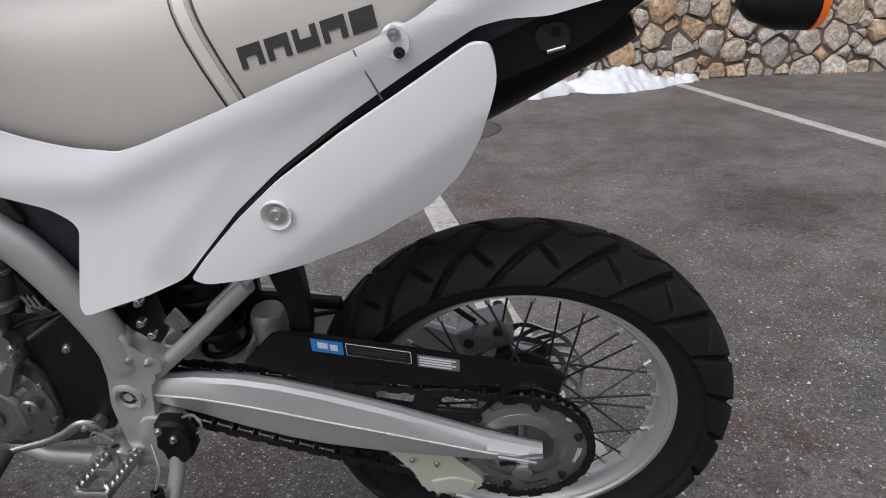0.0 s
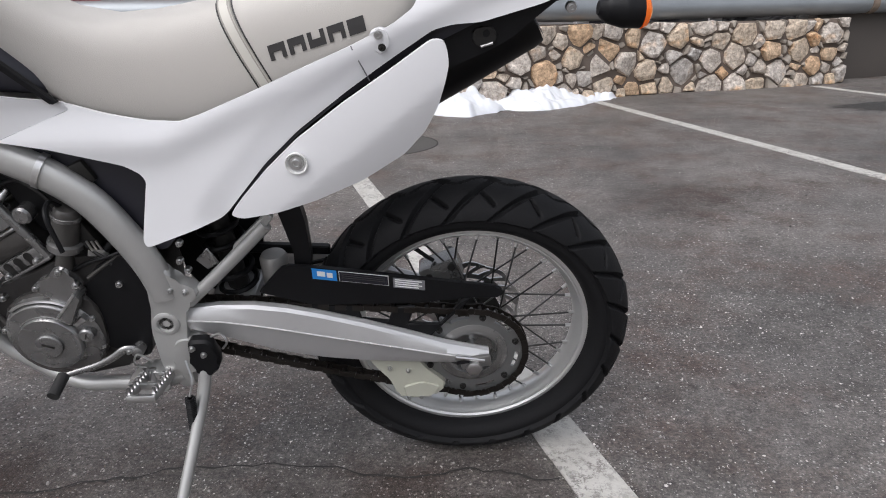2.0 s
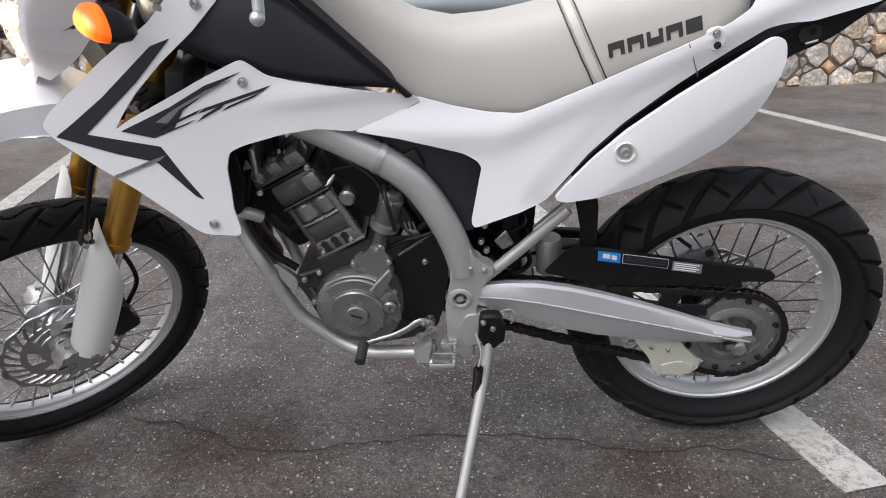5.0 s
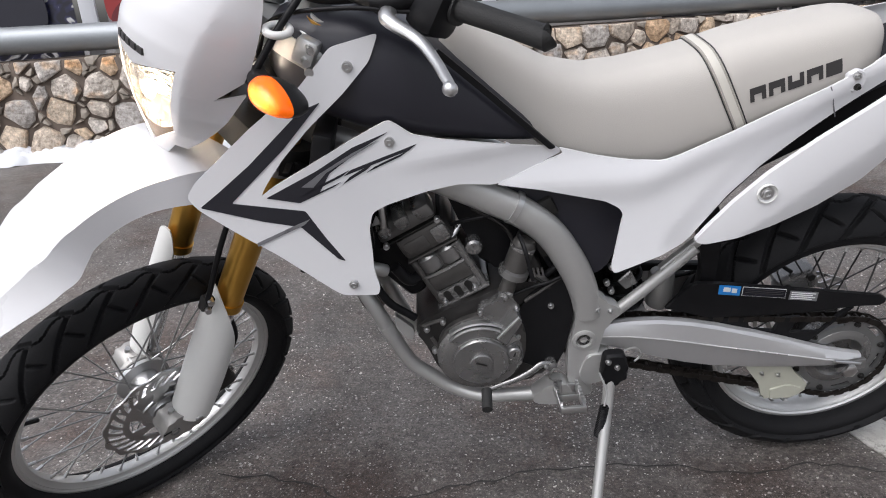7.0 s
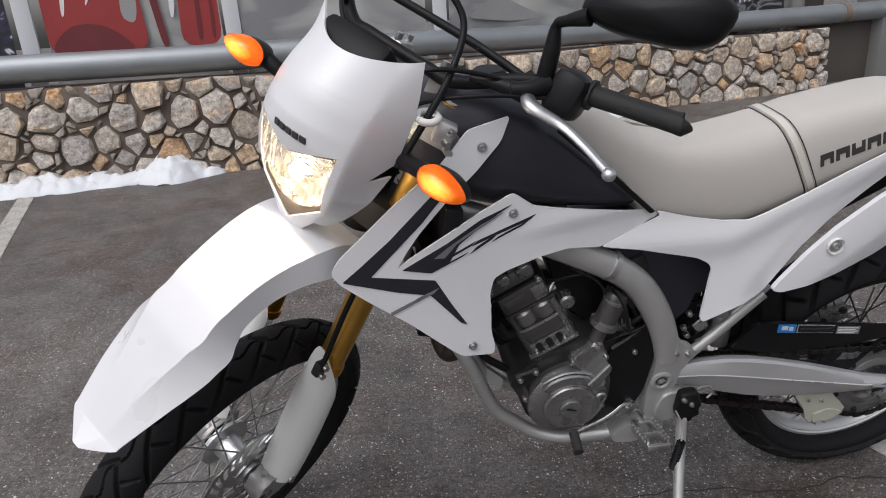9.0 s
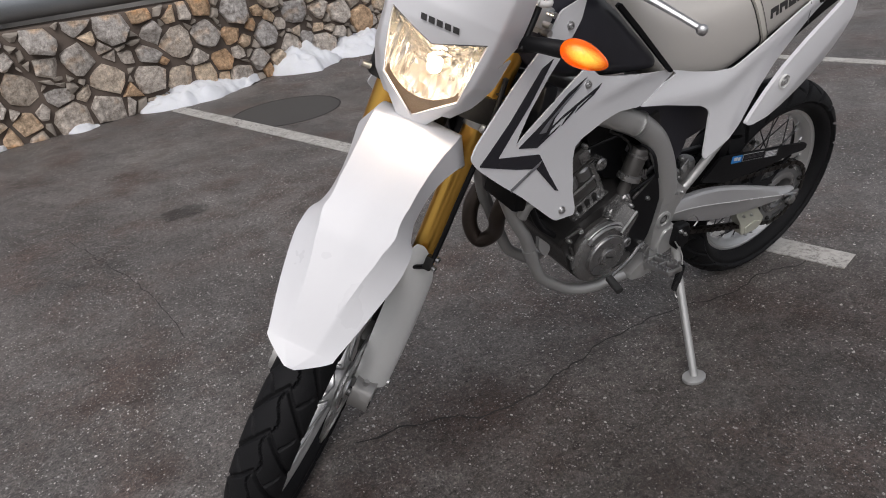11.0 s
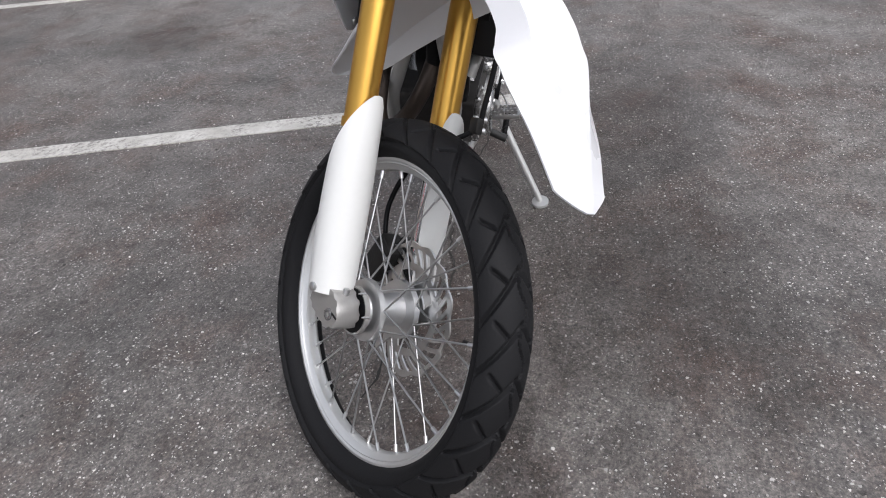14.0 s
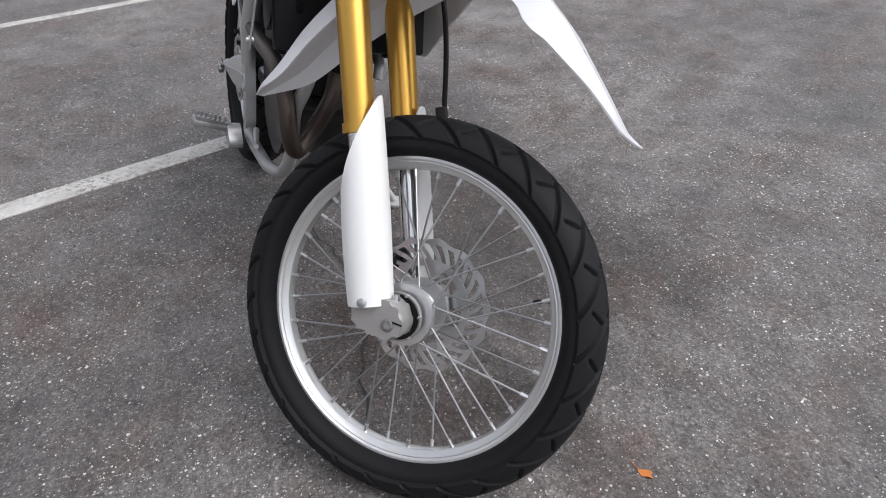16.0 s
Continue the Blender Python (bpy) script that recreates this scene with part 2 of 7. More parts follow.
    l.new(bp.outputs[0], b.inputs["Normal"])
    return m


ASPHALT, PAINT = asphalt_material("worn_asphalt"), asphalt_material("worn_white_line_paint", True)


def stain_material(name, col, strength, inner=0.7, outer=1.35):
    """A thin dark stain whose edge breaks up into the asphalt."""
    m = pbr(name, col, 0.5, var=0.4, scale=40, bump=0.8, fine=150)
    n, l = m.node_tree.nodes, m.node_tree.links
    b, out = n["Principled BSDF"], n["Material Output"]
    co, ln, nz = n.new("ShaderNodeTexCoord"), n.new("ShaderNodeVectorMath"), n.new("ShaderNodeTexNoise")
    ln.operation = "LENGTH"
    l.new(co.outputs["Generated"], nz.inputs["Vector"])
    nz.inputs["Scale"].default_value, nz.inputs["Detail"].default_value = 5, 6
    mp = n.new("ShaderNodeMapping")
    mp.inputs["Location"].default_value = (-1, -1, 0)
    mp.inputs["Scale"].default_value = (2, 2, 0)
    l.new(co.outputs["Generated"], mp.inputs[0])
    l.new(mp.outputs[0], ln.inputs[0])
    sub = n.new("ShaderNodeMath")
    sub.operation = "MULTIPLY_ADD"
    sub.inputs[1].default_value = 0.9
    l.new(nz.outputs["Fac"], sub.inputs[0])
    l.new(ln.outputs["Value"], sub.inputs[2])
    mr = n.new("ShaderNodeMapRange")
    mr.inputs[1].default_value, mr.inputs[2].default_value, mr.inputs[3].default_value, mr.inputs[4].default_value = inner, outer, strength, 0.0
    l.new(sub.outputs[0], mr.inputs[0])
    mix, tr = n.new("ShaderNodeMixShader"), n.new("ShaderNodeBsdfTransparent")
    l.new(mr.outputs[0], mix.inputs[0])
    l.new(tr.outputs[0], mix.inputs[1])
    l.new(b.outputs[0], mix.inputs[2])
    l.new(mix.outputs[0], out.inputs["Surface"])
    return m


PATCH = stain_material("dark_damp_asphalt", (0.045, 0.045, 0.044), 0.60, 1.15, 1.38)
FAINT = stain_material("faint_damp_asphalt", (0.048, 0.046, 0.044), 0.36, 1.0, 1.3)
RUSTY = stain_material("brown_oily_asphalt", (0.062, 0.043, 0.037), 0.30)
GRIMY = stain_material("dark_grimy_asphalt", (0.046, 0.039, 0.035), 0.40, 0.7, 1.35)
OILY = stain_material("wet_oily_asphalt", (0.034, 0.026, 0.022), 0.60)
CRACK = pbr("dark_crack_fill", (0.035, 0.033, 0.031), 0.8, var=0.3, scale=60)


def lens_material(name, col, glow):
    m = bpy.data.materials.new(name)
    m.use_nodes = True
    n, l = m.node_tree.nodes, m.node_tree.links
    b = n["Principled BSDF"]
    b.inputs["Base Color"].default_value = (*col, 1)
    b.inputs["Roughness"].default_value = 0.15
    b.inputs["Transmission Weight"].default_value = 0.3
    if glow:
        co, v = n.new("ShaderNodeTexCoord"), n.new("ShaderNodeTexVoronoi")
        l.new(co.outputs["Object"], v.inputs["Vector"])
        v.inputs["Scale"].default_value = 950
        mr = n.new("ShaderNodeMapRange")
        mr.inputs[3].default_value, mr.inputs[4].default_value = glow * 1.6, glow * 0.3
        mr.inputs[2].default_value = 0.7
        l.new(v.outputs["Distance"], mr.inputs[0])
        l.new(mr.outputs[0], b.inputs["Emission Strength"])
        off, ln, hot = n.new("ShaderNodeVectorMath"), n.new("ShaderNodeVectorMath"), n.new("ShaderNodeValToRGB")
        off.operation, ln.operation = "SUBTRACT", "LENGTH"
        off.inputs[1].default_value = (0.5, 0.5, 0.5)
        l.new(co.outputs["Generated"], off.inputs[0])
        across = n.new("ShaderNodeVectorMath")
        across.operation = "MULTIPLY"
        across.inputs[1].default_value = (0, 0.8, 1)
        l.new(off.outputs[0], across.inputs[0])
        l.new(across.outputs[0], ln.inputs[0])
        l.new(ln.outputs["Value"], hot.inputs[0])
        e = hot.color_ramp.elements
        e[0].position, e[0].color = 0.12, (3.0, 1.5, 0.2, 1)
        e[1].position, e[1].color = 0.34, (*[c * 0.75 for c in col], 1)
        l.new(hot.outputs[0], b.inputs["Emission Color"])
    return m


AMBER = lens_material("lit_amber_lens", (0.95, 0.14, 0.0), 0.85)
# rear lenses: a faint glow is added to the amber
AMBER_FAINT = lens_material("faintly_glowing_amber_lens", (0.9, 0.2, 0.02), 0.25)


def glass_material():
    m = bpy.data.materials.new("clear_lens")
    m.use_nodes = True
    b = m.node_tree.nodes["Principled BSDF"]
    b.inputs["Base Color"].default_value, b.inputs["Roughness"].default_value = (1, 0.97, 0.93, 1), 0.03
    b.inputs["Transmission Weight"].default_value, b.inputs["IOR"].default_value = 1.0, 1.2
    return m


GLASS = glass_material()
BULB = bpy.data.materials.new("lit_bulb")
BULB.use_nodes = True
BULB.node_tree.nodes["Principled BSDF"].inputs["Emission Color"].default_value = (1.0, 0.83, 0.63, 1)
BULB.node_tree.nodes["Principled BSDF"].inputs["Emission Strength"].default_value = 210


# ---- mesh tools ----
def thing(name, m, label, category, **more):
    ob = new(name)
    ob.matrix_basis = m
    ob.empty_display_size = 0.1
    return tagged(ob, label, category, **more)


def part(name, bm, material, parent=None, label="", m=None, sharp=38, bevel=0.0):
    """One bmesh as one mesh object under a thing or a part."""
    bmesh.ops.recalc_face_normals(bm, faces=bm.faces)
    me = bpy.data.meshes.new(name)
    bm.to_mesh(me)
    bm.free()
    me.materials.append(material)
    if sharp:
        me.shade_smooth()
        me.set_sharp_from_angle(angle=radians(sharp))
    ob = new(name, me)
    ob.parent = parent
    if m is not None:
        ob.matrix_basis = m
    if bevel:
        bv = ob.modifiers.new("edge", "BEVEL")
        bv.width, bv.segments, bv.limit_method, bv.angle_limit = bevel, 2, "ANGLE", radians(50)
    return tagged(ob, label) if label else ob


def rounded(pts, r):
    """A closed outline with its corners turned into short arcs."""
    out = []
    for i, p in enumerate(pts):
        a, p, c = Vector(pts[i - 1]), Vector(p), Vector(pts[(i + 1) % len(pts)])
        d1, d2 = a - p, c - p
        k1, k2 = min(r, d1.length * 0.42), min(r, d2.length * 0.42)
        q1, q2 = p + d1.normalized() * k1, p + d2.normalized() * k2
        for t in (0, 0.33, 0.67, 1):
            out.append(tuple(q1 * (1 - t) ** 2 + p * 2 * t * (1 - t) + q2 * t ** 2))
    return out


def panel(outline, lateral, thick, r=0.008, off=0.0, side=1, step=0.028):
    """A moulded panel: its outline ahead and up, its bow to the side by lateral(ahead, up)."""
    bm = bmesh.new()
    flat = rounded(outline, r) if r else outline
    corners = [bm.verts.new((f, 0, u)) for f, u in flat]
    for tri in tessellate_polygon([[Vector((f, u, 0)) for f, u in flat]]):
        bm.faces.new([corners[i] for i in tri])
    for ax in (0, 2):
        vals = [v.co[ax] for v in bm.verts]
        k = math.ceil(min(vals) / step)
        while k * step < max(vals):
            at, no = [0, 0, 0], [0, 0, 0]
            at[ax], no[ax] = k * step, 1
            bmesh.ops.bisect_plane(bm, geom=bm.verts[:] + bm.edges[:] + bm.faces[:], plane_co=at, plane_no=no, dist=1e-5)
            k += 1
    for v in bm.verts:
        v.co.y = side * (lateral(v.co.x, v.co.z) + off)
    grown = bmesh.ops.extrude_face_region(bm, geom=bm.faces[:])
    for v in grown["geom"]:
        if isinstance(v, bmesh.types.BMVert):
            v.co.y -= side * thick
    return bm


def loft(rings, caps=True, bm=None):
    bm = bm or bmesh.new()
    vs = [[bm.verts.new(p) for p in ring] for ring in rings]
    k = len(vs[0])
    for a, b in zip(vs, vs[1:]):
        for i in range(k):
            bm.faces.new((a[i], a[(i + 1) % k], b[(i + 1) % k], b[i]))
    if caps:
        bm.faces.new(vs[0])
        bm.faces.new(vs[-1])
    return bm


def curve(pts, n=6):
    """Points along a smooth line through pts."""
    P = [Vector(p) for p in pts]
    P = [P[0] * 2 - P[1]] + P + [P[-1] * 2 - P[-2]]
    out = []
    for i in range(1, len(P) - 2):
        a, b, c, d = P[i - 1:i + 3]
        for k in range(n):
            t = k / n
            out.append(0.5 * (2 * b + (c - a) * t + (2 * a - 5 * b + 4 * c - d) * t * t + (3 * b - a - 3 * c + d) * t ** 3))
    return out + [P[-2]]


def tube(pts, radius, seg=12, n=6, bm=None, flat=1.0):
    """A round bar along a smooth line; radius may be a list, one for each point."""
    line = curve(pts, n) if n > 1 else [Vector(p) for p in pts]
    rad = radius if isinstance(radius, (list, tuple)) else [radius] * len(pts)
    up = Vector((0, 1, 0))
    rings = []
    for i, p in enumerate(line):
        d = (line[min(i + 1, len(line) - 1)] - line[max(i - 1, 0)]).normalized()
        if i == 0 and abs(d.dot(up)) > 0.9:
            up = Vector((1, 0, 0))
        x = (up - d * up.dot(d)).normalized()
        y = d.cross(x)
        up = x
        s = i / (len(line) - 1) * (len(rad) - 1)
        k = min(int(s), len(rad) - 2) if len(rad) > 1 else 0
        r = rad[k] + (rad[min(k + 1, len(rad) - 1)] - rad[k]) * (s - k)
        rings.append([p + x * math.cos(a) * r * flat + y * math.sin(a) * r for a in (2 * math.pi * j / seg for j in range(seg))])
    return loft(rings, bm=bm)


def rod(a, b, r, seg=16, bm=None, r2=None):
    return tube([a, b], [r, r if r2 is None else r2], seg, 1, bm)


def lathe(profile, seg=48, at=(0, 0, 0), closed=False, bm=None, axis="Y"):
    """Turn a profile of (along, radius) round an axis."""
    bm = bm or bmesh.new()
    rings = []
    for y, r in profile:
        ring = []
        for j in range(seg):
            a = 2 * math.pi * j / seg
            c, s = math.cos(a) * r, math.sin(a) * r
            p = {"Y": (c, y, s), "X": (y, c, s), "Z": (c, s, y)}[axis]
            ring.append(bm.verts.new(Vector(p) + Vector(at)))
        rings.append(ring)
    pairs = list(zip(rings, rings[1:])) + ([(rings[-1], rings[0])] if closed else [])
    for a, b in pairs:
        for j in range(seg):
            bm.faces.new((a[j], a[(j + 1) % seg], b[(j + 1) % seg], b[j]))
    if not closed:
        bm.faces.new(rings[0])
        bm.faces.new(rings[-1])
    return bm


def block(center, size, bm=None, turn=(0, 0, 0), edge=0.004, taper=1.0):
    """A box with bevelled edges."""
    sub = bmesh.new()
    bmesh.ops.create_cube(sub, size=1)
    for v in sub.verts:
        k = taper if v.co.z > 0 else 1
        v.co = Vector((v.co.x * size[0] * k, v.co.y * size[1] * k, v.co.z * size[2]))
    if edge:
        bmesh.ops.bevel(sub, geom=sub.edges[:], offset=edge, segments=2, affect="EDGES", profile=0.5)
    sub.transform(pose(*center, *turn))
    return joined(bm, sub)


def joined(bm, sub):
    if bm is None:
        return sub
    me = bpy.data.meshes.new("tmp")
    sub.to_mesh(me)
    sub.free()
    bm.from_mesh(me)
    bpy.data.meshes.remove(me)
    return bm


def slab(outline, l0, l1, r=0.006, bm=None, edge=0.002):
    """An outline ahead and up, given a thickness from l0 to l1 to the side."""
    pts = rounded(outline, r) if r else outline
    sub = bmesh.new()
    a = [sub.verts.new((f, l0, u)) for f, u in pts]
    b = [sub.verts.new((f, l1, u)) for f, u in pts]
    k = len(pts)
    for i in range(k):
        sub.faces.new((a[i], a[(i + 1) % k], b[(i + 1) % k], b[i]))
    caps = [sub.faces.new(a), sub.faces.new(b)]
    if edge:
        bmesh.ops.bevel(sub, geom=[e for c in caps for e in c.edges], offset=edge, segments=1, affect="EDGES")
    for cap in [f for f in sub.faces if len(f.verts) > 8]:
        ring = list(cap.verts)
        sub.faces.remove(cap)
        for tri in tessellate_polygon([[Vector((v.co.x, v.co.z, 0)) for v in ring]]):
            sub.faces.new([ring[i] for i in tri])
    return joined(bm, sub)


def bolt(at, r, parent, name="bolt", depth=0.008, material=None, side=1):
    """A flanged hexagon-socket bolt, its head to the side."""
    y = side
    bm = lathe([(-depth * y, r), (0, r), (0.002 * y, r * 0.92), (0.002 * y, r * 0.62), (0.006 * y, r * 0.58), (0.006 * y, r * 0.34), (0.003 * y, r * 0.3)], 20, at)
    return part(name, bm, material or STEEL, parent)


# ---- setting: ground, painted lines ----
def ground_mesh():
    bm = bmesh.new()
    bmesh.ops.create_grid(bm, x_segments=40, y_segments=40, size=1)
    for v in bm.verts:
        for ax in (0, 1):
            c = v.co[ax]
            v.co[ax] = math.copysign(12 * abs(c) + 700 * max(0, abs(c) - 0.6) ** 2.2, c)
    return bm


ground = tagged(part("ground", ground_mesh(), ASPHALT), "worn grey asphalt of a parking lot with pale grit", "asphalt", kind="structure")


def painted_line(a, b, w, label):
    a, b = Vector((*a, 0)), Vector((*b, 0))
    d = (b - a).normalized()
    s = Vector((-d.y, d.x, 0)) * w / 2
    bm = bmesh.new()
    k = max(2, int((b - a).length / 0.05))
    rows = []
    for i in range(k + 1):
        p = a.lerp(b, i / k)
        j = [noise.noise((p.x * 9, p.y * 9, q)) * 0.006 for q in (0, 5)]
        rows.append([bm.verts.new(p + s * (1 + j[0] / w) + Vector((0, 0, z))) for z in (0.0, 0.004)] + [bm.verts.new(p - s * (1 + j[1] / w) + Vector((0, 0, z))) for z in (0.004, 0.0)])
    for p, q in zip(rows, rows[1:]):
        for i in range(3):
            bm.faces.new((p[i], p[i + 1], q[i + 1], q[i]))
    return tagged(part("parking_line", bm, PAINT), label, "road marking", "bay lines", "structure")


painted_line((0.405, 0.765), (-1.50, 5.36), 0.112, "worn white bay line passing under the rear wheel")
painted_line((2.93, 1.55), (1.03, 6.62), 0.10, "worn white bay line ending at a heap of snow")
painted_line((4.35, 5.6), (3.50, 7.62), 0.10, "worn white bay line by the end of the stone wall")
painted_line((-3.10, 2.15), (-4.24, 4.74), 0.12, "worn white bay line ending at the snow")


LID = pbr("worn_lid_asphalt", (0.070, 0.066, 0.062), 0.8, var=0.3, scale=5, bump=0.5, fine=130)


def damp_patch(x, y, a, b, turn, label, mat_=None, lift=0.0025):
    bm = bmesh.new()
    ring = [bm.verts.new((math.cos(t) * a, math.sin(t) * b, 0.0)) for t in np.linspace(0, 2 * math.pi, 48, endpoint=False)]
    bm.faces.new(ring)
    return tagged(part("damp_patch", bm, mat_ or PATCH, m=pose(x, y, lift, 0, 0, turn)), label, "stain", "damp patches", "structure")


lid = thing("manhole_cover", pose(-0.76, 4.50, 0), "round dark manhole cover sunk in the asphalt", "manhole cover", kind="structure")
part("lid", lathe([(-0.004, 0.40), (0.0020, 0.398), (0.0022, 0.39), (0.0024, 0.20), (0.0024, 0.01)], 64, axis="Z"), LID, lid)
part("seat_ring", lathe([(-0.004, 0.412), (0.0016, 0.411), (0.0030, 0.406), (0.0030, 0.400), (-0.004, 0.399)], 64, closed=True, axis="Z"), CRACK, lid, "dark joint round the lid")
damp_patch(3.75, 6.10, 0.80, 0.36, 10, "dark damp patch on the asphalt")
damp_patch(-1.60, 2.86, 0.16, 0.13, 0, "small dark damp patch on the asphalt", FAINT)
damp_patch(-0.90, 0.62, 0.62, 0.42, 12, "brown oily stain under the motorcycle", RUSTY)
damp_patch(0.05, 0.72, 0.55, 0.30, 5, "brown oily stain by the rear wheel", RUSTY, 0.0030)
damp_patch(-1.34, 0.47, 0.26, 0.13, 20, "dark oily streak beside the front wheel", OILY)
damp_patch(1.10, 3.05, 0.55, 0.40, 30, "reddish stain on the asphalt", RUSTY)
damp_patch(-0.68, 0.22, 0.90, 0.48, 12, "brown oily stain in front of the motorcycle", GRIMY, 0.0035)
damp_patch(0.30, 0.38, 0.75, 0.46, 8, "brown damp stain beside the rear wheel", RUSTY, 0.0032)


def crack(pts, w, label):
    line = curve([(x, y, 0) for x, y in pts], 10)
    bm = bmesh.new()
    rows = []
    for i, p in enumerate(line):
        d = (line[min(i + 1, len(line) - 1)] - line[max(i - 1, 0)]).normalized()
        q = Vector((-d.y, d.x, 0))
        p = p + q * 0.018 * noise.noise((p.x * 14, p.y * 14, 1)) + q * 0.007 * noise.noise((p.x * 60, p.y * 60, 2))
        h = w * (0.35 + 0.9 * abs(noise.noise((p.x * 25, p.y * 25, 4))))
        rows.append((bm.verts.new(p + q * h + Vector((0, 0, 0.0045))), bm.verts.new(p - q * h + Vector((0, 0, 0.0045)))))
    for a, b in zip(rows, rows[1:]):
        bm.faces.new((a[0], a[1], b[1], b[0]))
    return tagged(part("crack", bm, CRACK), label, "crack", "cracks", "structure")


crack([(-1.30, 0.80), (-1.10, 0.775), (-0.95, 0.72), (-0.78, 0.735), (-0.63, 0.79), (-0.49, 0.83), (-0.28, 0.85), (-0.05, 0.83), (0.12, 0.86), (0.30, 0.84)], 0.0046, "dark crack running through the asphalt")
crack([(-2.14, 2.85), (-1.98, 2.5), (-1.79, 2.05), (-1.67, 1.60)], 0.0022, "thin crack in the asphalt")

# ---- setting: stone wall, pipe rail ----
WALL = [(-9.0, 4.2), (-5.5, 4.7), (-4.0, 5.0), (-2.3, 5.35), (-0.8, 5.9), (0.25, 6.4), (1.6, 7.15), (2.8, 7.5), (3.92, 7.95)]
WALL_LINE = curve([(*p, 0) for p in WALL], 8)
WALL_AT = [0.0]
for p, q in zip(WALL_LINE, WALL_LINE[1:]):
    WALL_AT.append(WALL_AT[-1] + (q - p).length)


def on_wall(s, out=0.0, z=0.0):
    """A point s metres along the wall's foot, out in front of its face."""
    s = min(max(s, 0), WALL_AT[-1] - 1e-4)
    i = max(k for k in range(len(WALL_AT) - 1) if WALL_AT[k] <= s)
    d = (WALL_LINE[i + 1] - WALL_LINE[i]).normalized()
    return WALL_LINE[i] + d * (s - WALL_AT[i]) + Vector((d.y, -d.x, 0)) * out + Vector((0, 0, z))


def wall_s(x):
    i = max(k for k in range(len(WALL_LINE) - 1) if WALL_LINE[k].x <= x)
    return WALL_AT[i] + (x - WALL_LINE[i].x) / (WALL_LINE[i + 1].x - WALL_LINE[i].x) * (WALL_AT[i + 1] - WALL_AT[i])


def wall_top(s):
    x = on_wall(s).x
    return 0.70 + max(0, min(1, (3.0 - x) / 7)) * 0.12


def wall_body():
    rings = []
    for i in range(81):
        s = WALL_AT[-1] * i / 80
        t = wall_top(s)
        rings.append([on_wall(s, 0, -0.05), on_wall(s, -0.03, t - 0.02), on_wall(s, -0.06, t), on_wall(s, -0.5, t), on_wall(s, -0.5, -0.05)])
    return loft(rings)


wall = tagged(part("wall_north", wall_body(), MORTAR, sharp=60), "low retaining wall of grey and ochre field stones", "stone wall", kind="structure")

rail_line = [on_wall(wall_s(x), -0.17, z) for x, z in ((-7.5, 1.03), (-4.6, 0.985), (-3, 0.955), (-1.3, 0.935), (0.4, 0.885), (2.0, 0.86), (3.9, 0.85))]
rail_line += [rail_line[-1] + Vector(v) for v in ((0.30, 0.12, 0.0), (0.72, 0.29, 0.0), (1.05, 0.42, 0.0))]
rail = tagged(part("pipe_rail", tube(rail_line, 0.112, 24, 8), GALV), "thick galvanised steel pipe along the top of the stone wall", "pipe", kind="structure")
RUST = pbr("rusty_grey_flange", (0.22, 0.17, 0.13), 0.8, metal=0.2, var=0.6, scale=18, bump=0.8, fine=60)
FLANGE = Matrix.Translation(rail_line[-4] + Vector((0.38, 0.152, 0.0))) @ Vector((0.30, 0.12, 0.0)).to_track_quat("Z", "Y").to_matrix().to_4x4()
part("pipe_flange", lathe([(-0.05, 0.110), (-0.045, 0.119), (0.045, 0.119), (0.05, 0.110)], 32, axis="Z"), RUST, rail, "rusty joint near the pipe's end", FLANGE)

# ---- motorcycle frame of reference ----
YAW, TILTED = 7.2, 11.4
BIKE = pose(0.104, 0.961, 0.0063, 0, 0, 180 + YAW) @ pose(0, 0, 0, -TILTED)
RAKE = 27.6
AXIS = Vector((-math.sin(radians(RAKE)), 0, math.cos(radians(RAKE))))


def steered(at, turn):
    """The fork's frame: x ahead along the wheel, z up along the fork, from a point on the front axle."""
    return Matrix.Translation(BIKE.inverted() @ Vector(at)) @ Matrix.Rotation(radians(turn), 4, AXIS) @ pose(0, 0, 0, 0, -RAKE, 0)


FORK = steered((-1.344, 0.687, 0.316), 45.4)
BARS = steered((-1.378, 0.667, 0.338), 48.5)
HEADLAMP = steered((-1.348, 0.6755, 0.319), 46.0) @ Matrix.Translation((0, -0.012, -0.002))
FENDER = FORK @ Matrix.Translation((0, 0.006, -0.002))
bike = thing("motorcycle", BIKE, "white and black dual-sport motorcycle leaning on its side stand", "motorcycle")


# ---- wheels ----
def groove(x, width):
    """How deep a groove from 0 to width is at x, with sloped walls."""
    return max(0.0, min(1.0, (width / 2 - abs(x - width / 2)) / 0.055 + 0.15))


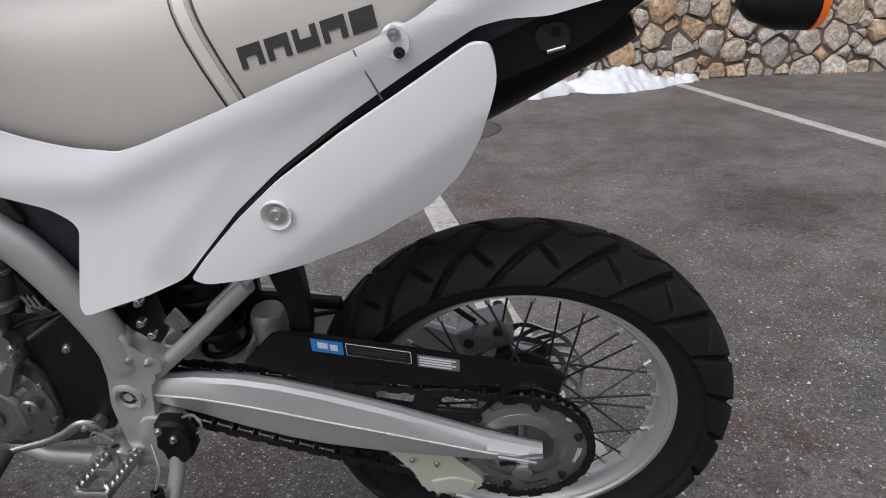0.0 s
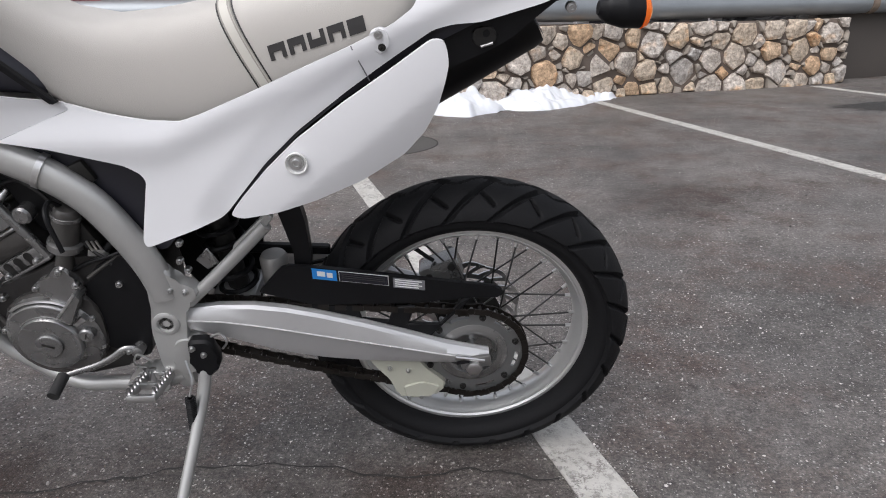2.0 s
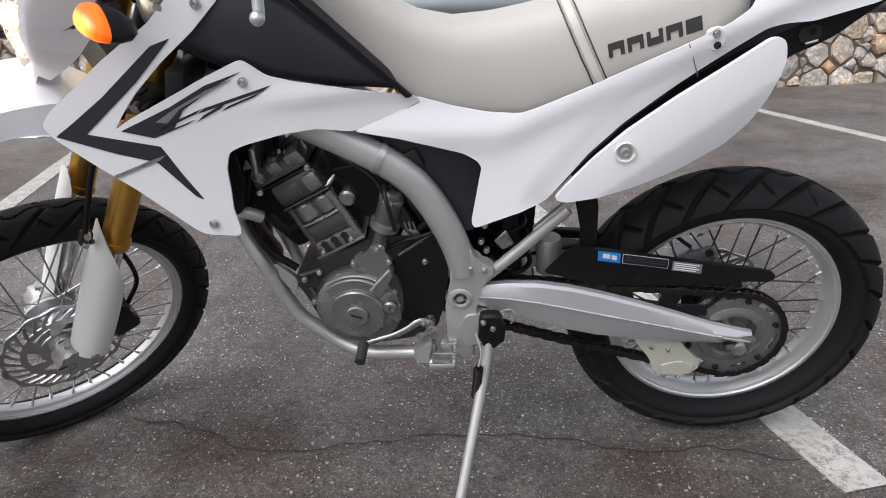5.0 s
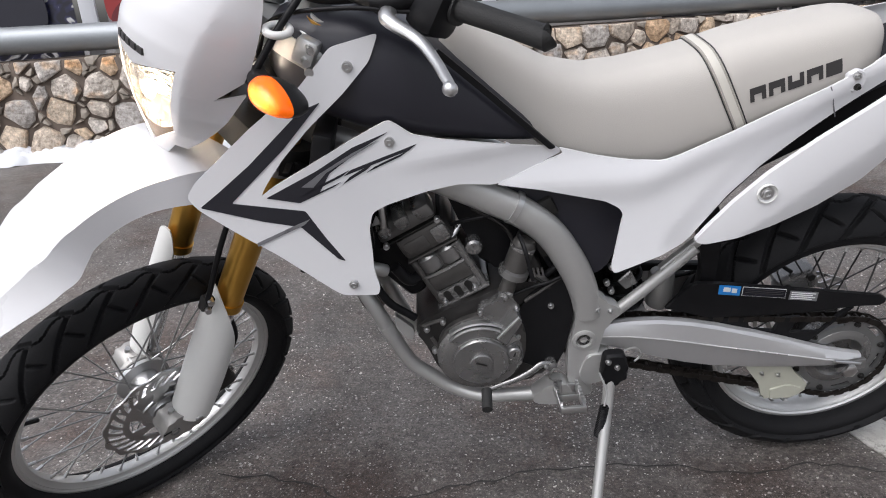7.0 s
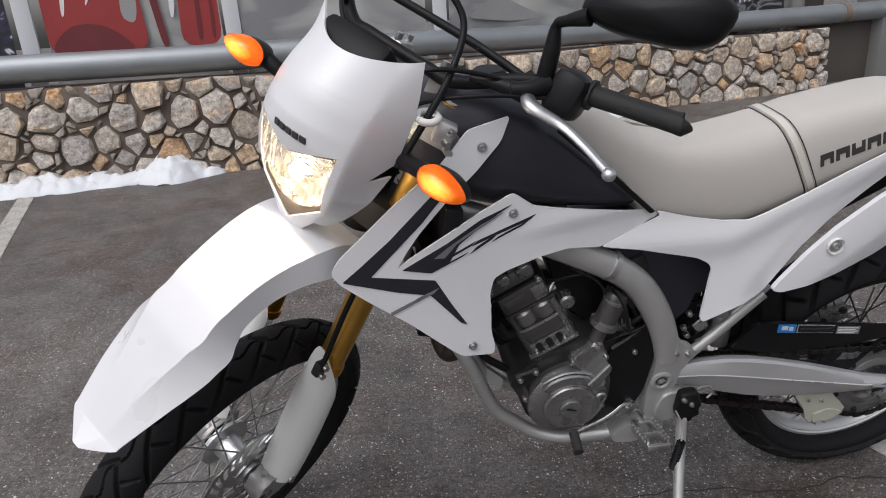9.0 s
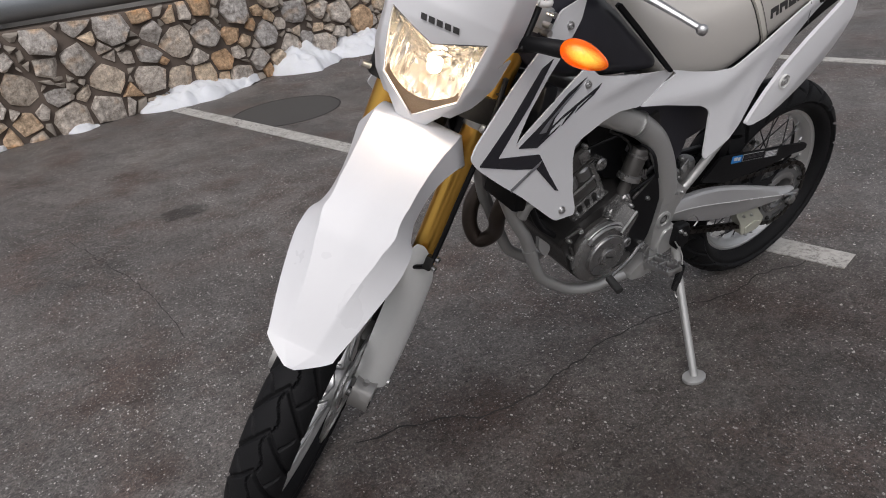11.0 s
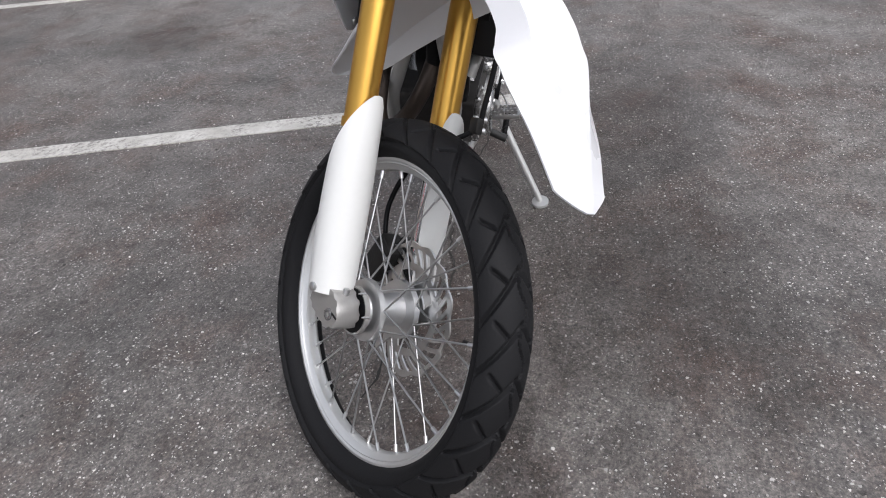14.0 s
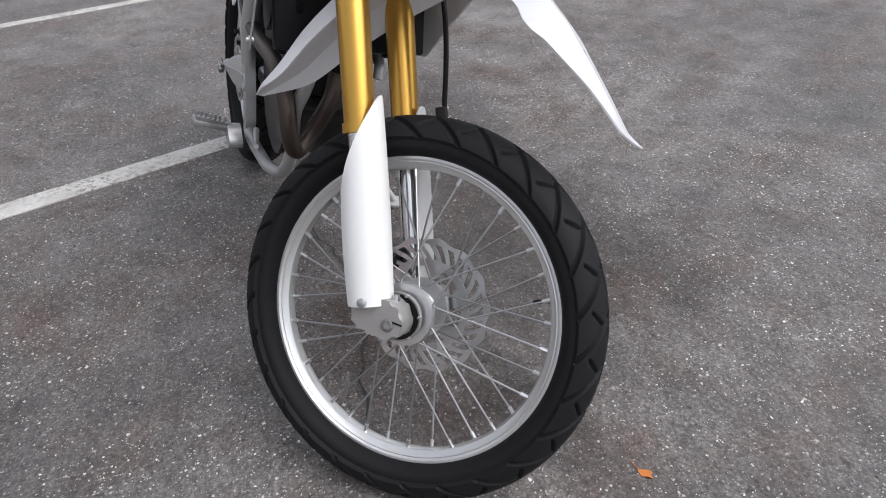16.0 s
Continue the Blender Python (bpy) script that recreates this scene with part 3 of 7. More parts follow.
def tyre_mesh(R, w, h, bead, lugs, deep, nu, nv, end=150):
    """A block-tread tyre: slanted grooves meeting in a zigzag along the crown."""
    bm = bmesh.new()
    rings = []
    for i in range(nu):
        a = 2 * math.pi * i / nu
        ring = []
        for j in range(nv + 1):
            ph = radians(-end + 2 * end * j / nv)
            v = ph / radians(110)
            av = abs(v)
            side = 0 if v < 0 else 0.10
            turn = a / (2 * math.pi) * lugs + side
            cut = 0.0
            if av < 0.72:
                cut = groove((turn + 1.5 * av) % 1.0, 0.17)
                if 0.22 < av < 0.5:
                    cut = max(cut, groove((turn - 1.2 * av + 0.55) % 1.0, 0.13) * min(1, (av - 0.22) / 0.05, (0.5 - av) / 0.05))
                if abs(v - 0.07 * math.sin(a * lugs)) < 0.018:
                    cut = max(cut, 0.7)
            lip = 1.0 if av < 0.72 else max(0.0, 1 - (av - 0.72) / 0.03)
            grow = deep * (lip - cut)
            mid = R - deep - h
            r = mid + ((h + grow) if abs(ph) < math.pi / 2 else (mid - bead) / 0.866) * math.cos(ph)
            y = (w / 2 + grow) * math.sin(ph)
            ring.append(bm.verts.new((r * math.cos(a), y, r * math.sin(a))))
        rings.append(ring)
    for i in range(nu):
        p, q = rings[i], rings[(i + 1) % nu]
        for j in range(nv):
            bm.faces.new((p[j], p[j + 1], q[j + 1], q[j]))
        bm.faces.new((p[-1], p[0], q[0], q[-1]))
    return bm


def rim_mesh(R, w):
    half = [(w, R), (w + 0.0022, R - 0.0015), (w + 0.0024, R - 0.0085), (w + 0.0004, R - 0.0105), (w - 0.0010, R - 0.0120), (w - 0.0004, R - 0.0140), (w * 0.80, R - 0.0165), (w * 0.55, R - 0.0240), (0.0, R - 0.0275)]
    prof = half[::-1][:-1] + [half[0]] + [(w - 0.003, R - 0.003), (w - 0.003, R - 0.008), (0, R - 0.018), (-w + 0.003, R - 0.008), (-w + 0.003, R - 0.003)] + [(-y, r) for y, r in half[:-1]]
    return lathe(prof, 96, closed=True)


def disc_mesh(r0, r1, l, thick, arms, slots, wavy):
    """A slotted brake disc with a waved edge, on arms to its hub."""
    bm = bmesh.new()
    nt, nr = slots * 12, 9
    hub = r0 * 0.55
    radii = [hub, hub + 0.008, r0 - 0.002, r0 + 0.002] + [r0 + 0.002 + (r1 - r0 - 0.002) * k / 5 for k in range(1, 6)]
    grid = []
    for y in (l - thick / 2, l + thick / 2):
        grid.append([[bm.verts.new(((r + (wavy * math.cos(2 * math.pi * i / nt * slots / 2) if k == nr - 1 else 0)) * math.cos(2 * math.pi * (i + (r - r0) * 420) / nt), y, (r + (wavy * math.cos(2 * math.pi * i / nt * slots / 2) if k == nr - 1 else 0)) * math.sin(2 * math.pi * (i + (r - r0) * 420) / nt))) for i in range(nt)] for k, r in enumerate(radii)])

    def full(i, k):
        if k == 1:
            return (i * arms % nt) < nt * 0.42
        if k in (4, 5, 6):
            return i % 12 > 6
        return True

    for i in range(nt):
        j = (i + 1) % nt
        for k in range(nr - 1):
            if not full(i, k):
                continue
            for g in grid:
                bm.faces.new((g[k][i], g[k][j], g[k + 1][j], g[k + 1][i]))
            for kk, edge in ((k - 1, k), (k + 1, k + 1)):
                if kk < 0 or kk > nr - 2 or not full(i, kk):
                    bm.faces.new((grid[0][edge][i], grid[0][edge][j], grid[1][edge][j], grid[1][edge][i]))
            for ii, e in (((i - 1) % nt, i), (j, j)):
                if not full(ii, k):
                    bm.faces.new((grid[0][k][e], grid[0][k + 1][e], grid[1][k + 1][e], grid[1][k][e]))
    return bm


def spokes(parent, count, r_hub, y_hub, r_rim, lean, wire):
    """Crossed spokes, one mesh shared by all."""
    ends = []
    for k in range(count):
        a = 2 * math.pi * (k + 0.5) / count
        side = 1 if k % 2 else -1
        b = a + (lean if (k // 2) % 2 else -lean)
        ends.append((Vector((r_hub * math.cos(b), side * y_hub, r_hub * math.sin(b))), Vector((r_rim * math.cos(a), side * 0.003, r_rim * math.sin(a)))))
    size = (ends[0][1] - ends[0][0]).length
    bm = rod((0, 0, 0), (0, 0, size), 0.0019, 8)
    nip = rod((0, 0, size - 0.018), (0, 0, size + 0.004), 0.0038, 8)
    first = second = None
    for a, b in ends:
        m = Matrix.Translation(a) @ (b - a).to_track_quat("Z", "Y").to_matrix().to_4x4()
        if first is None:
            first = part("spoke", bm, wire, parent, m=m)
            second = part("spoke_nipple", nip, STEEL, parent, m=m)
        else:
            for kind, src in (("spoke", first), ("spoke_nipple", second)):
                ob = new(kind, src.data)
                ob.parent, ob.matrix_basis = parent, m


def front_wheel():
    hub = lathe([(-0.062, 0.014), (-0.060, 0.030), (-0.046, 0.034), (-0.044, 0.056), (-0.034, 0.058), (-0.032, 0.032), (0.0, 0.028), (0.030, 0.033), (0.032, 0.056), (0.044, 0.056), (0.046, 0.03), (0.062, 0.026), (0.064, 0.014)], 40)
    w = part("front_wheel", hub, ALLOY, bike, "spoked front wheel with a grey alloy hub", FORK)
    part("tyre", tyre_mesh(0.353, 0.092, 0.044, 0.280, 27, 0.007, 972, 108), RUBBER, w, "black block-tread tyre")
    part("rim", rim_mesh(0.284, 0.019), RIMM, w, "silver alloy rim")
    part("brake_disc", disc_mesh(0.078, 0.128, 0.058, 0.004, 6, 28, 0.0028), STEEL, w, "slotted wave brake disc")
    part("speed_sensor", lathe([(-0.066, 0.012), (-0.066, 0.041), (-0.056, 0.041), (-0.054, 0.03)], 36), BLACK, w, "dark speed sensor disc")
    part("sensor_ring", lathe([(-0.0665, 0.041), (-0.067, 0.0438), (-0.058, 0.0442), (-0.056, 0.042), (-0.066, 0.0405)], 40, closed=True), CASTING, w, "pale ring round the speed sensor")
    for k in range(6):
        bolt((0.0425 * math.cos(k * 1.047), -0.0672, 0.0425 * math.sin(k * 1.047)), 0.0026, w, "ring_screw", side=-1)
    spokes(w, 36, 0.050, 0.038, 0.262, 0.62, SPOKE)
    part("valve", rod((0.262, 0.0, 0.02), (0.228, 0.0, 0.018), 0.004), BLACK, w)
    return w


def rear_wheel():
    hub = lathe([(-0.07, 0.014), (-0.066, 0.034), (-0.046, 0.038), (-0.044, 0.066), (-0.034, 0.068), (-0.032, 0.04), (0.0, 0.036), (0.030, 0.04), (0.032, 0.066), (0.040, 0.066), (0.042, 0.05), (0.05, 0.05), (0.052, 0.016)], 40)
    w = part("rear_wheel", hub, DARKM, bike, "spoked rear wheel with a dark hub", pose(0, -0.026, 0.32))
    part("tyre", tyre_mesh(0.327, 0.126, 0.050, 0.240, 22, 0.010, 880, 112), RUBBER, w, "wide black block-tread tyre")
    part("rim", rim_mesh(0.2425, 0.030), RIMM, w, "silver alloy rim")
    part("brake_disc", disc_mesh(0.075, 0.110, -0.058, 0.004, 6, 20, 0.0025), STEEL, w, "drilled wave brake disc")
    spokes(w, 36, 0.060, 0.038, 0.222, 0.62, SPOKE_SHADED)
    # sprocket with teeth, lightened by slots
    bm = bmesh.new()
    n = 42 * 4
    radii = [0.054, 0.068, 0.074, 0.083, 0.092, 0.106]
    g = [[[bm.verts.new(((r - (0.007 if k == 5 and i % 4 in (0, 3) else 0)) * math.cos(2 * math.pi * i / n), y, (r - (0.007 if k == 5 and i % 4 in (0, 3) else 0)) * math.sin(2 * math.pi * i / n))) for i in range(n)] for k, r in enumerate(radii)] for y in (0.091, 0.097)]
    full = lambda i, k: not (k == 3 and i % 28 < 12)
    for i in range(n):
        j = (i + 1) % n
        for k in range(5):
            if not full(i, k):
                continue
            for q in g:
                bm.faces.new((q[k][i], q[k][j], q[k + 1][j], q[k + 1][i]))
            for kk, e in ((k - 1, k), (k + 1, k + 1)):
                if kk < 0 or kk > 4 or not full(i, kk):
                    bm.faces.new((g[0][e][i], g[0][e][j], g[1][e][j], g[1][e][i]))
            for ii, e in (((i - 1) % n, i), (j, j)):
                if not full(ii, k):
                    bm.faces.new((g[0][k][e], g[0][k + 1][e], g[1][k + 1][e], g[1][k][e]))
    part("sprocket", bm, SPROCKET, w, "dark steel sprocket with slots", sharp=30)
    part("sprocket_carrier", lathe([(0.046, 0.03), (0.046, 0.070), (0.086, 0.072), (0.094, 0.070), (0.0975, 0.068), (0.1005, 0.060), (0.1015, 0.056), (0.1005, 0.050), (0.094, 0.046), (0.070, 0.042), (0.066, 0.02)], 48), COVER, w, "grey sprocket carrier with a dark bore")
    for k in range(6):
        a = 2 * math.pi * (k + 0.714) / 6
        bolt((0.087 * math.cos(a), 0.098, 0.087 * math.sin(a)), 0.0068, w, "sprocket_bolt", material=DARKM)
    return w


rear_wheel()
front_wheel()


# ---- body panels ----
def shroud_l(f, u):
    # bows out low in front, with a soft crease along the lower edge band
    return 0.147 + 0.008 * max(0, min(1, (0.80 - f) / 0.14)) + 0.2 * (f - 0.9) - 0.15 * (u - 0.85) + 0.006 * math.exp(-((u - 0.87 + 0.05 * (f - 0.8)) / 0.02) ** 2) * max(0, min(1, (0.90 - f) / 0.10))


STRIP = [Vector(p) for p in ((0.40, 0.676), (0.338, 0.744), (0.293, 0.788), (0.232, 0.830), (0.163, 0.870), (0.096, 0.908), (-0.012, 0.952), (-0.16, 0.996))]


def strip_gap(f, u):
    """How far a point of the side fairing lies from the dark strip below it."""
    p, best = Vector((f, u)), 9.0
    for a, b in zip(STRIP, STRIP[1:]):
        t = max(0.0, min(1.0, (p - a).dot(b - a) / (b - a).length_squared))
        best = min(best, (p - a - (b - a) * t).length)
    return best


def side_l(f, u):
    # a bevelled band folds in towards the strip
    fold = 0.010 * max(0.0, 1 - strip_gap(f, u) / 0.042) * max(0.0, min(1.0, f / 0.15))
    return 0.125 - fold - 0.010 * max(0, min(1, (f - 0.52) / 0.12)) - 0.25 * (u - 0.8) + 0.010 * math.exp(-((u - max(0.80, 0.86 + 0.42 * (0.33 - f))) / 0.03) ** 2)


def cover_l(f, u):
    # crowned across: lines running with the cover's slant
    x = (u - 0.70) + 0.72 * (f - 0.36)
    # a flat face that folds in along the lower edge
    return 0.149 - 0.1 * (u - 0.768) - 0.8 * (x + 0.03) ** 2 - 0.20 * max(0.0, -0.048 - x)


SHROUD = [(0.889, 1.064), (0.962, 1.052), (1.014, 1.0), (1.051, 0.978), (1.094, 0.950), (1.139, 0.916), (1.185, 0.881), (1.2, 0.861), (1.186, 0.839), (1.156, 0.810), (1.128, 0.784), (1.083, 0.745), (1.038, 0.700), (1.003, 0.665), (0.988, 0.653), (0.931, 0.642), (0.927, 0.655), (0.934, 0.69), (0.933, 0.723), (0.934, 0.762), (0.926, 0.790), (0.902, 0.799), (0.837, 0.811), (0.781, 0.815), (0.722, 0.806), (0.606, 0.846), (0.616, 0.857), (0.693, 0.872), (0.808, 0.894), (0.851, 0.907), (0.874, 0.926), (0.885, 0.934), (0.895, 0.933), (0.946, 0.913), (1.002, 0.888), (1.073, 0.857), (1.094, 0.844), (1.079, 0.866), (1.051, 0.899), (1.004, 0.942), (0.950, 0.984), (0.906, 1.026)]
SIDE = [(0.720, 0.806), (0.604, 0.847), (0.614, 0.857), (0.553, 0.842), (0.488, 0.831), (0.442, 0.829), (0.414, 0.837), (0.333, 0.867), (0.253, 0.899), (0.185, 0.925), (0.118, 0.954), (0.086, 0.975), (0.075, 1.0), (-0.03, 1.012), (-0.17, 1.013), (-0.160, 0.996), (-0.10, 0.974), (-0.012, 0.952), (0.030, 0.950), (0.0587, 0.9437), (0.1242, 0.9032), (0.1957, 0.8572), (0.2712, 0.8042), (0.3247, 0.7577), (0.3672, 0.7112), (0.391, 0.685), (0.402, 0.677), (0.520, 0.638), (0.526, 0.648), (0.509, 0.729), (0.506, 0.741), (0.513, 0.753), (0.536, 0.766), (0.650, 0.793)]
COVERP = [(0.384, 0.686), (0.366, 0.708), (0.322, 0.754), (0.270, 0.800), (0.195, 0.853), (0.124, 0.898), (0.062, 0.939), (0.045, 0.938), (0.040, 0.925), (0.038, 0.905), (0.044, 0.880), (0.055, 0.844), (0.075, 0.805), (0.108, 0.769), (0.175, 0.730), (0.25, 0.7025), (0.31, 0.688), (0.365, 0.680)]
VMARK = [(0.985, 0.976), (1.016, 0.967), (1.102, 0.897), (1.153, 0.862), (1.183, 0.843), (1.097, 0.806), (1.04, 0.786), (0.989, 0.721), (0.978, 0.715), (1.004, 0.760), (1.030, 0.811), (1.068, 0.822), (1.137, 0.842), (1.099, 0.873), (1.048, 0.914)]
FMARK = [(0.889, 0.917), (0.946, 0.901), (1.006, 0.872), (1.085, 0.842), (1.036, 0.826), (1.005, 0.836), (0.985, 0.866), (0.93, 0.898)]
for side, lab in ((1, "white moulded radiator shroud"), (-1, "white moulded radiator shroud")):
    sh = part("radiator_shroud", panel(SHROUD, shroud_l, 0.004, side=side), WHITE, bike, lab, bevel=0.0015)
    part("chevron_decal", panel(VMARK, shroud_l, 0.0016, r=0.003, off=0.0013, side=side), DECAL, sh, "black chevron decal")
    part("wedge_decal", panel(FMARK, shroud_l, 0.0016, r=0.002, off=0.0013, side=side), DECAL, sh, "black wedge decal")
    part("grey_decal", panel([(0.905, 0.907), (0.946, 0.893), (1.0, 0.868), (1.03, 0.851), (1.012, 0.848), (0.99, 0.868)], shroud_l, 0.0016, r=0.001, off=0.0024, side=side), SMOKE, sh, "smoke grey decal")
    # plain slanted bars where a model name is printed
    for a, b, w in (((0.846, 0.888), (0.952, 0.862), 0.008), ((0.860, 0.880), (0.915, 0.862), 0.007), ((0.915, 0.868), (0.955, 0.850), 0.010), ((0.955, 0.862), (1.022, 0.838), 0.008), ((0.970, 0.846), (1.015, 0.832), 0.006)):
        part("decal_bar", panel([(a[0], a[1] + w / 2), (b[0], b[1] + w / 2), (b[0] + 0.012, b[1] - w / 2), (a[0] + 0.012, a[1] - w / 2)], shroud_l, 0.0016, r=0, off=0.0013, side=side), DECAL, sh)
    for a, b in (((1.025, 0.797), (1.065, 0.786)), ((1.05, 0.790), (1.11, 0.772))):
        part("decal_bar", panel([(a[0], a[1]), (b[0], b[1]), (b[0], b[1] - 0.006), (a[0] + 0.01, a[1] - 0.008)], shroud_l, 0.0016, r=0, off=0.0024, side=side), SMOKE, sh)
    for f, u in ((0.888, 0.901), (0.970, 0.670), (0.939, 1.022)):
        bolt((f, side * (shroud_l(f, u) + 0.001), u), 0.0085, sh, "shroud_bolt", side=side)
    part("side_fairing", panel(SIDE, side_l, 0.004, side=side, step=0.011), WHITE, bike, "white side fairing running up into the tail", bevel=0.0015, sharp=16)
    # seam across the tail and grab bolt bracket
    br = part("seat_bracket", slab([(0.154, 0.935), (0.147, 0.949), (0.129, 0.951), (0.121, 0.940), (0.127, 0.916), (0.141, 0.912)], side * 0.088, side * 0.100, 0.008), WHITE, bike)
    bolt((0.138, side * 0.1005, 0.941), 0.0068, br, side=side)
    bolt((0.134, side * 0.1005, 0.923), 0.0058, br, side=side, material=DARKM)
cv = part("side_cover", panel(COVERP, cover_l, 0.01, r=0.008, step=0.011), WHITE, bike, "white side cover with a recessed round bolt", bevel=0.003)
part("bolt_recess", lathe([(0.139, 0.004), (0.142, 0.013), (0.153, 0.0150), (0.1545, 0.0160), (0.1545, 0.0170), (0.149, 0.0170)], 36, (0.271, 0, 0.768)), GUARDW, cv)
bolt((0.271, 0.150, 0.768), 0.012, cv, "cover_bolt", material=ALLOY)
part("cover_edge", panel([(0.390, 0.682), (0.393, 0.688), (0.3695, 0.716), (0.327, 0.7625), (0.2735, 0.809), (0.198, 0.862), (0.1265, 0.908), (0.061, 0.949), (0.03, 0.957), (0.035, 0.945), (0.060, 0.938), (0.124, 0.896), (0.195, 0.851), (0.270, 0.798), (0.322, 0.752), (0.366, 0.706)], lambda f, u: side_l(f, u) - 0.0075, 0.010, r=0.004, step=0.011), NAVY, bike, "dark strip along the side cover")
part("tail_seam", panel([(0.178, 0.928), (0.155, 0.874), (0.1565, 0.873), (0.1795, 0.927)], side_l, 0.0016, r=0, off=0.0008), SMOKE, bike)

# dark inner panels between the white ones
part("inner_side_panel", slab([(0.73, 0.80), (0.55, 0.78), (0.50, 0.74), (0.52, 0.63), (0.40, 0.66), (0.36, 0.70), (0.28, 0.79), (0.10, 0.90), (-0.02, 0.955), (-0.02, 0.99), (0.10, 0.93), (0.42, 0.79), (0.55, 0.82)], 0.055, 0.074), NAVY, bike, "dark navy inner panel")
part("air_box", slab([(0.73, 0.79), (0.53, 0.77), (0.49, 0.74), (0.50, 0.62), (0.53, 0.58), (0.60, 0.62), (0.66, 0.72)], -0.085, 0.085, 0.02), NAVY, bike, "dark navy air box side")
part("undertail", slab([(0.40, 0.70), (0.34, 0.69), (0.25, 0.775), (0.15, 0.825), (0.055, 0.873), (0.016, 0.889), (-0.03, 0.908), (-0.060, 0.924), (-0.085, 0.945), (-0.130, 0.980), (-0.36, 0.985), (-0.36, 1.00), (-0.10, 1.00), (0.15, 0.94), (0.40, 0.83)], -0.068, 0.068, 0.01), BLACK, bike, "black plastic undertail")
part("rear_mudguard", slab([(0.345, 0.70), (0.305, 0.70), (0.290, 0.62), (0.288, 0.545), (0.300, 0.478), (0.325, 0.462), (0.318, 0.56), (0.335, 0.64)], 0.040, 0.062, 0.008), BLACK, bike, "black inner mudguard")


# ---- seat, tank cover ----
def pick(table, x):
    table = sorted(table)
    for (a, *p), (b, *q) in zip(table, table[1:]):
        if a <= x <= b:
            t = (x - a) / (b - a)
            return [i + (j - i) * t for i, j in zip(p, q)]
    return list(table[0][1:] if x < table[0][0] else table[-1][1:])


SEATS = [(0.075, 0.985, 1.005, 0.05), (0.09, 0.968, 1.022, 0.072), (0.12, 0.955, 1.026, 0.084), (0.158, 0.938, 1.024, 0.090), (0.241, 0.901, 1.012, 0.094), (0.311, 0.871, 1.000, 0.096), (0.365, 0.846, 0.985, 0.097), (0.43, 0.824, 0.972, 0.098), (0.488, 0.826, 0.962, 0.096), (0.554, 0.838, 0.958, 0.092), (0.615, 0.855, 0.972, 0.084), (0.66, 0.898, 0.996, 0.078), (0.731, 0.966, 1.045, 0.070), (0.779, 1.012, 1.075, 0.062), (0.80, 1.04, 1.07, 0.04)]


def seat_ring(f, grow=0.0):
    ub, ut, w = pick(SEATS, f)
    ring = []
    for k in range(32):
        a = 2 * math.pi * k / 32
        c, s = math.cos(a), math.sin(a)
        y = math.copysign(abs(c) ** 0.5, c)
        z = math.copysign(abs(s) ** (0.62 if s > 0 else 0.4), s)
        t = (z + 1) / 2
        ring.append(Vector((f, y * (w * (1 - 0.22 * t ** 1.5) + grow), ub - 0.036 + (ut - ub + 0.036) * t + grow * z)))
    return ring


seat = part("seat", loft([seat_ring(f) for f in np.linspace(0.076, 0.799, 60)]), VINYL, bike, "beige vinyl seat")


def strap_ring(f0, f1, grow):
    rings = []
    for f, g in ((f0, 0.0002), (f0 + 0.002, grow), (f1 - 0.002, grow), (f1, 0.0002)):
        ring = []
        for k, p in enumerate(seat_ring(f, g)):
            lean = (p.z - 0.87) * 0.42
            q = seat_ring(f + lean, g)[k]
            ring.append(q)
        rings.append(ring)
    return rings


part("seat_strap", loft(strap_ring(0.300, 0.323, 0.0034)), STRAP, seat, "beige strap sewn across the seat")
for f in (0.3035, 0.3195):
    part("stitching", loft(strap_ring(f - 0.0008, f + 0.0008, 0.0040)), THREAD, seat, "row of stitches")
for f in (0.2976, 0.3232):
    part("seat_piping", loft(strap_ring(f, f + 0.0021, 0.0016)), INK, seat, "dark seam piping")
for q in range(5):
    # plain slanted blocks where a maker's name is printed
    f0 = 0.298 - q * 0.0295
    u0 = 0.9085 + q * 0.0080
    bm = bmesh.new()
    rows = []
    for i in range(5):
        f = f0 - 0.0245 * i / 4
        row = []
        for j in range(3):
            u = u0 - 0.003 + (f0 - f) * 0.28 + 0.0215 * j / 2
            ub, ut, w = pick(SEATS, f)
            t = (u - ub + 0.036) / (ut - ub + 0.036)
            z = 2 * t - 1
            c = (1 - abs(z) ** (2 / 0.62)) ** 0.25
            row.append(Vector((f + 0.002 * j, w * (1 - 0.22 * t ** 1.5) * c + 0.0014, u)))
        rows.append(row)
    vs = [[bm.verts.new(p) for p in r] for r in rows]
    for i in range(4):
        for j in range(2):
            if not (q in (1, 3) and j == 0 and i in (1, 2)) and not (q in (0, 2) and i in (1, 2) and j == (0 if q == 0 else 1)):
                bm.faces.new((vs[i][j], vs[i + 1][j], vs[i + 1][j + 1], vs[i][j + 1]))
    grown = bmesh.ops.extrude_face_region(bm, geom=bm.faces[:])
    for v in grown["geom"]:
        if isinstance(v, bmesh.types.BMVert):
            v.co.y -= 0.002
    part("seat_print", bm, INK, seat, sharp=0)

TANK = [(0.625, 0.855, 0.868, 0.055), (0.66, 0.86, 0.905, 0.09), (0.72, 0.865, 0.96, 0.104), (0.78, 0.872, 1.015, 0.113), (0.85, 0.885, 1.068, 0.122), (0.92, 0.90, 1.09, 0.125), (0.99, 0.93, 1.095, 0.118), (1.05, 0.97, 1.09, 0.09), (1.07, 1.0, 1.07, 0.05)]


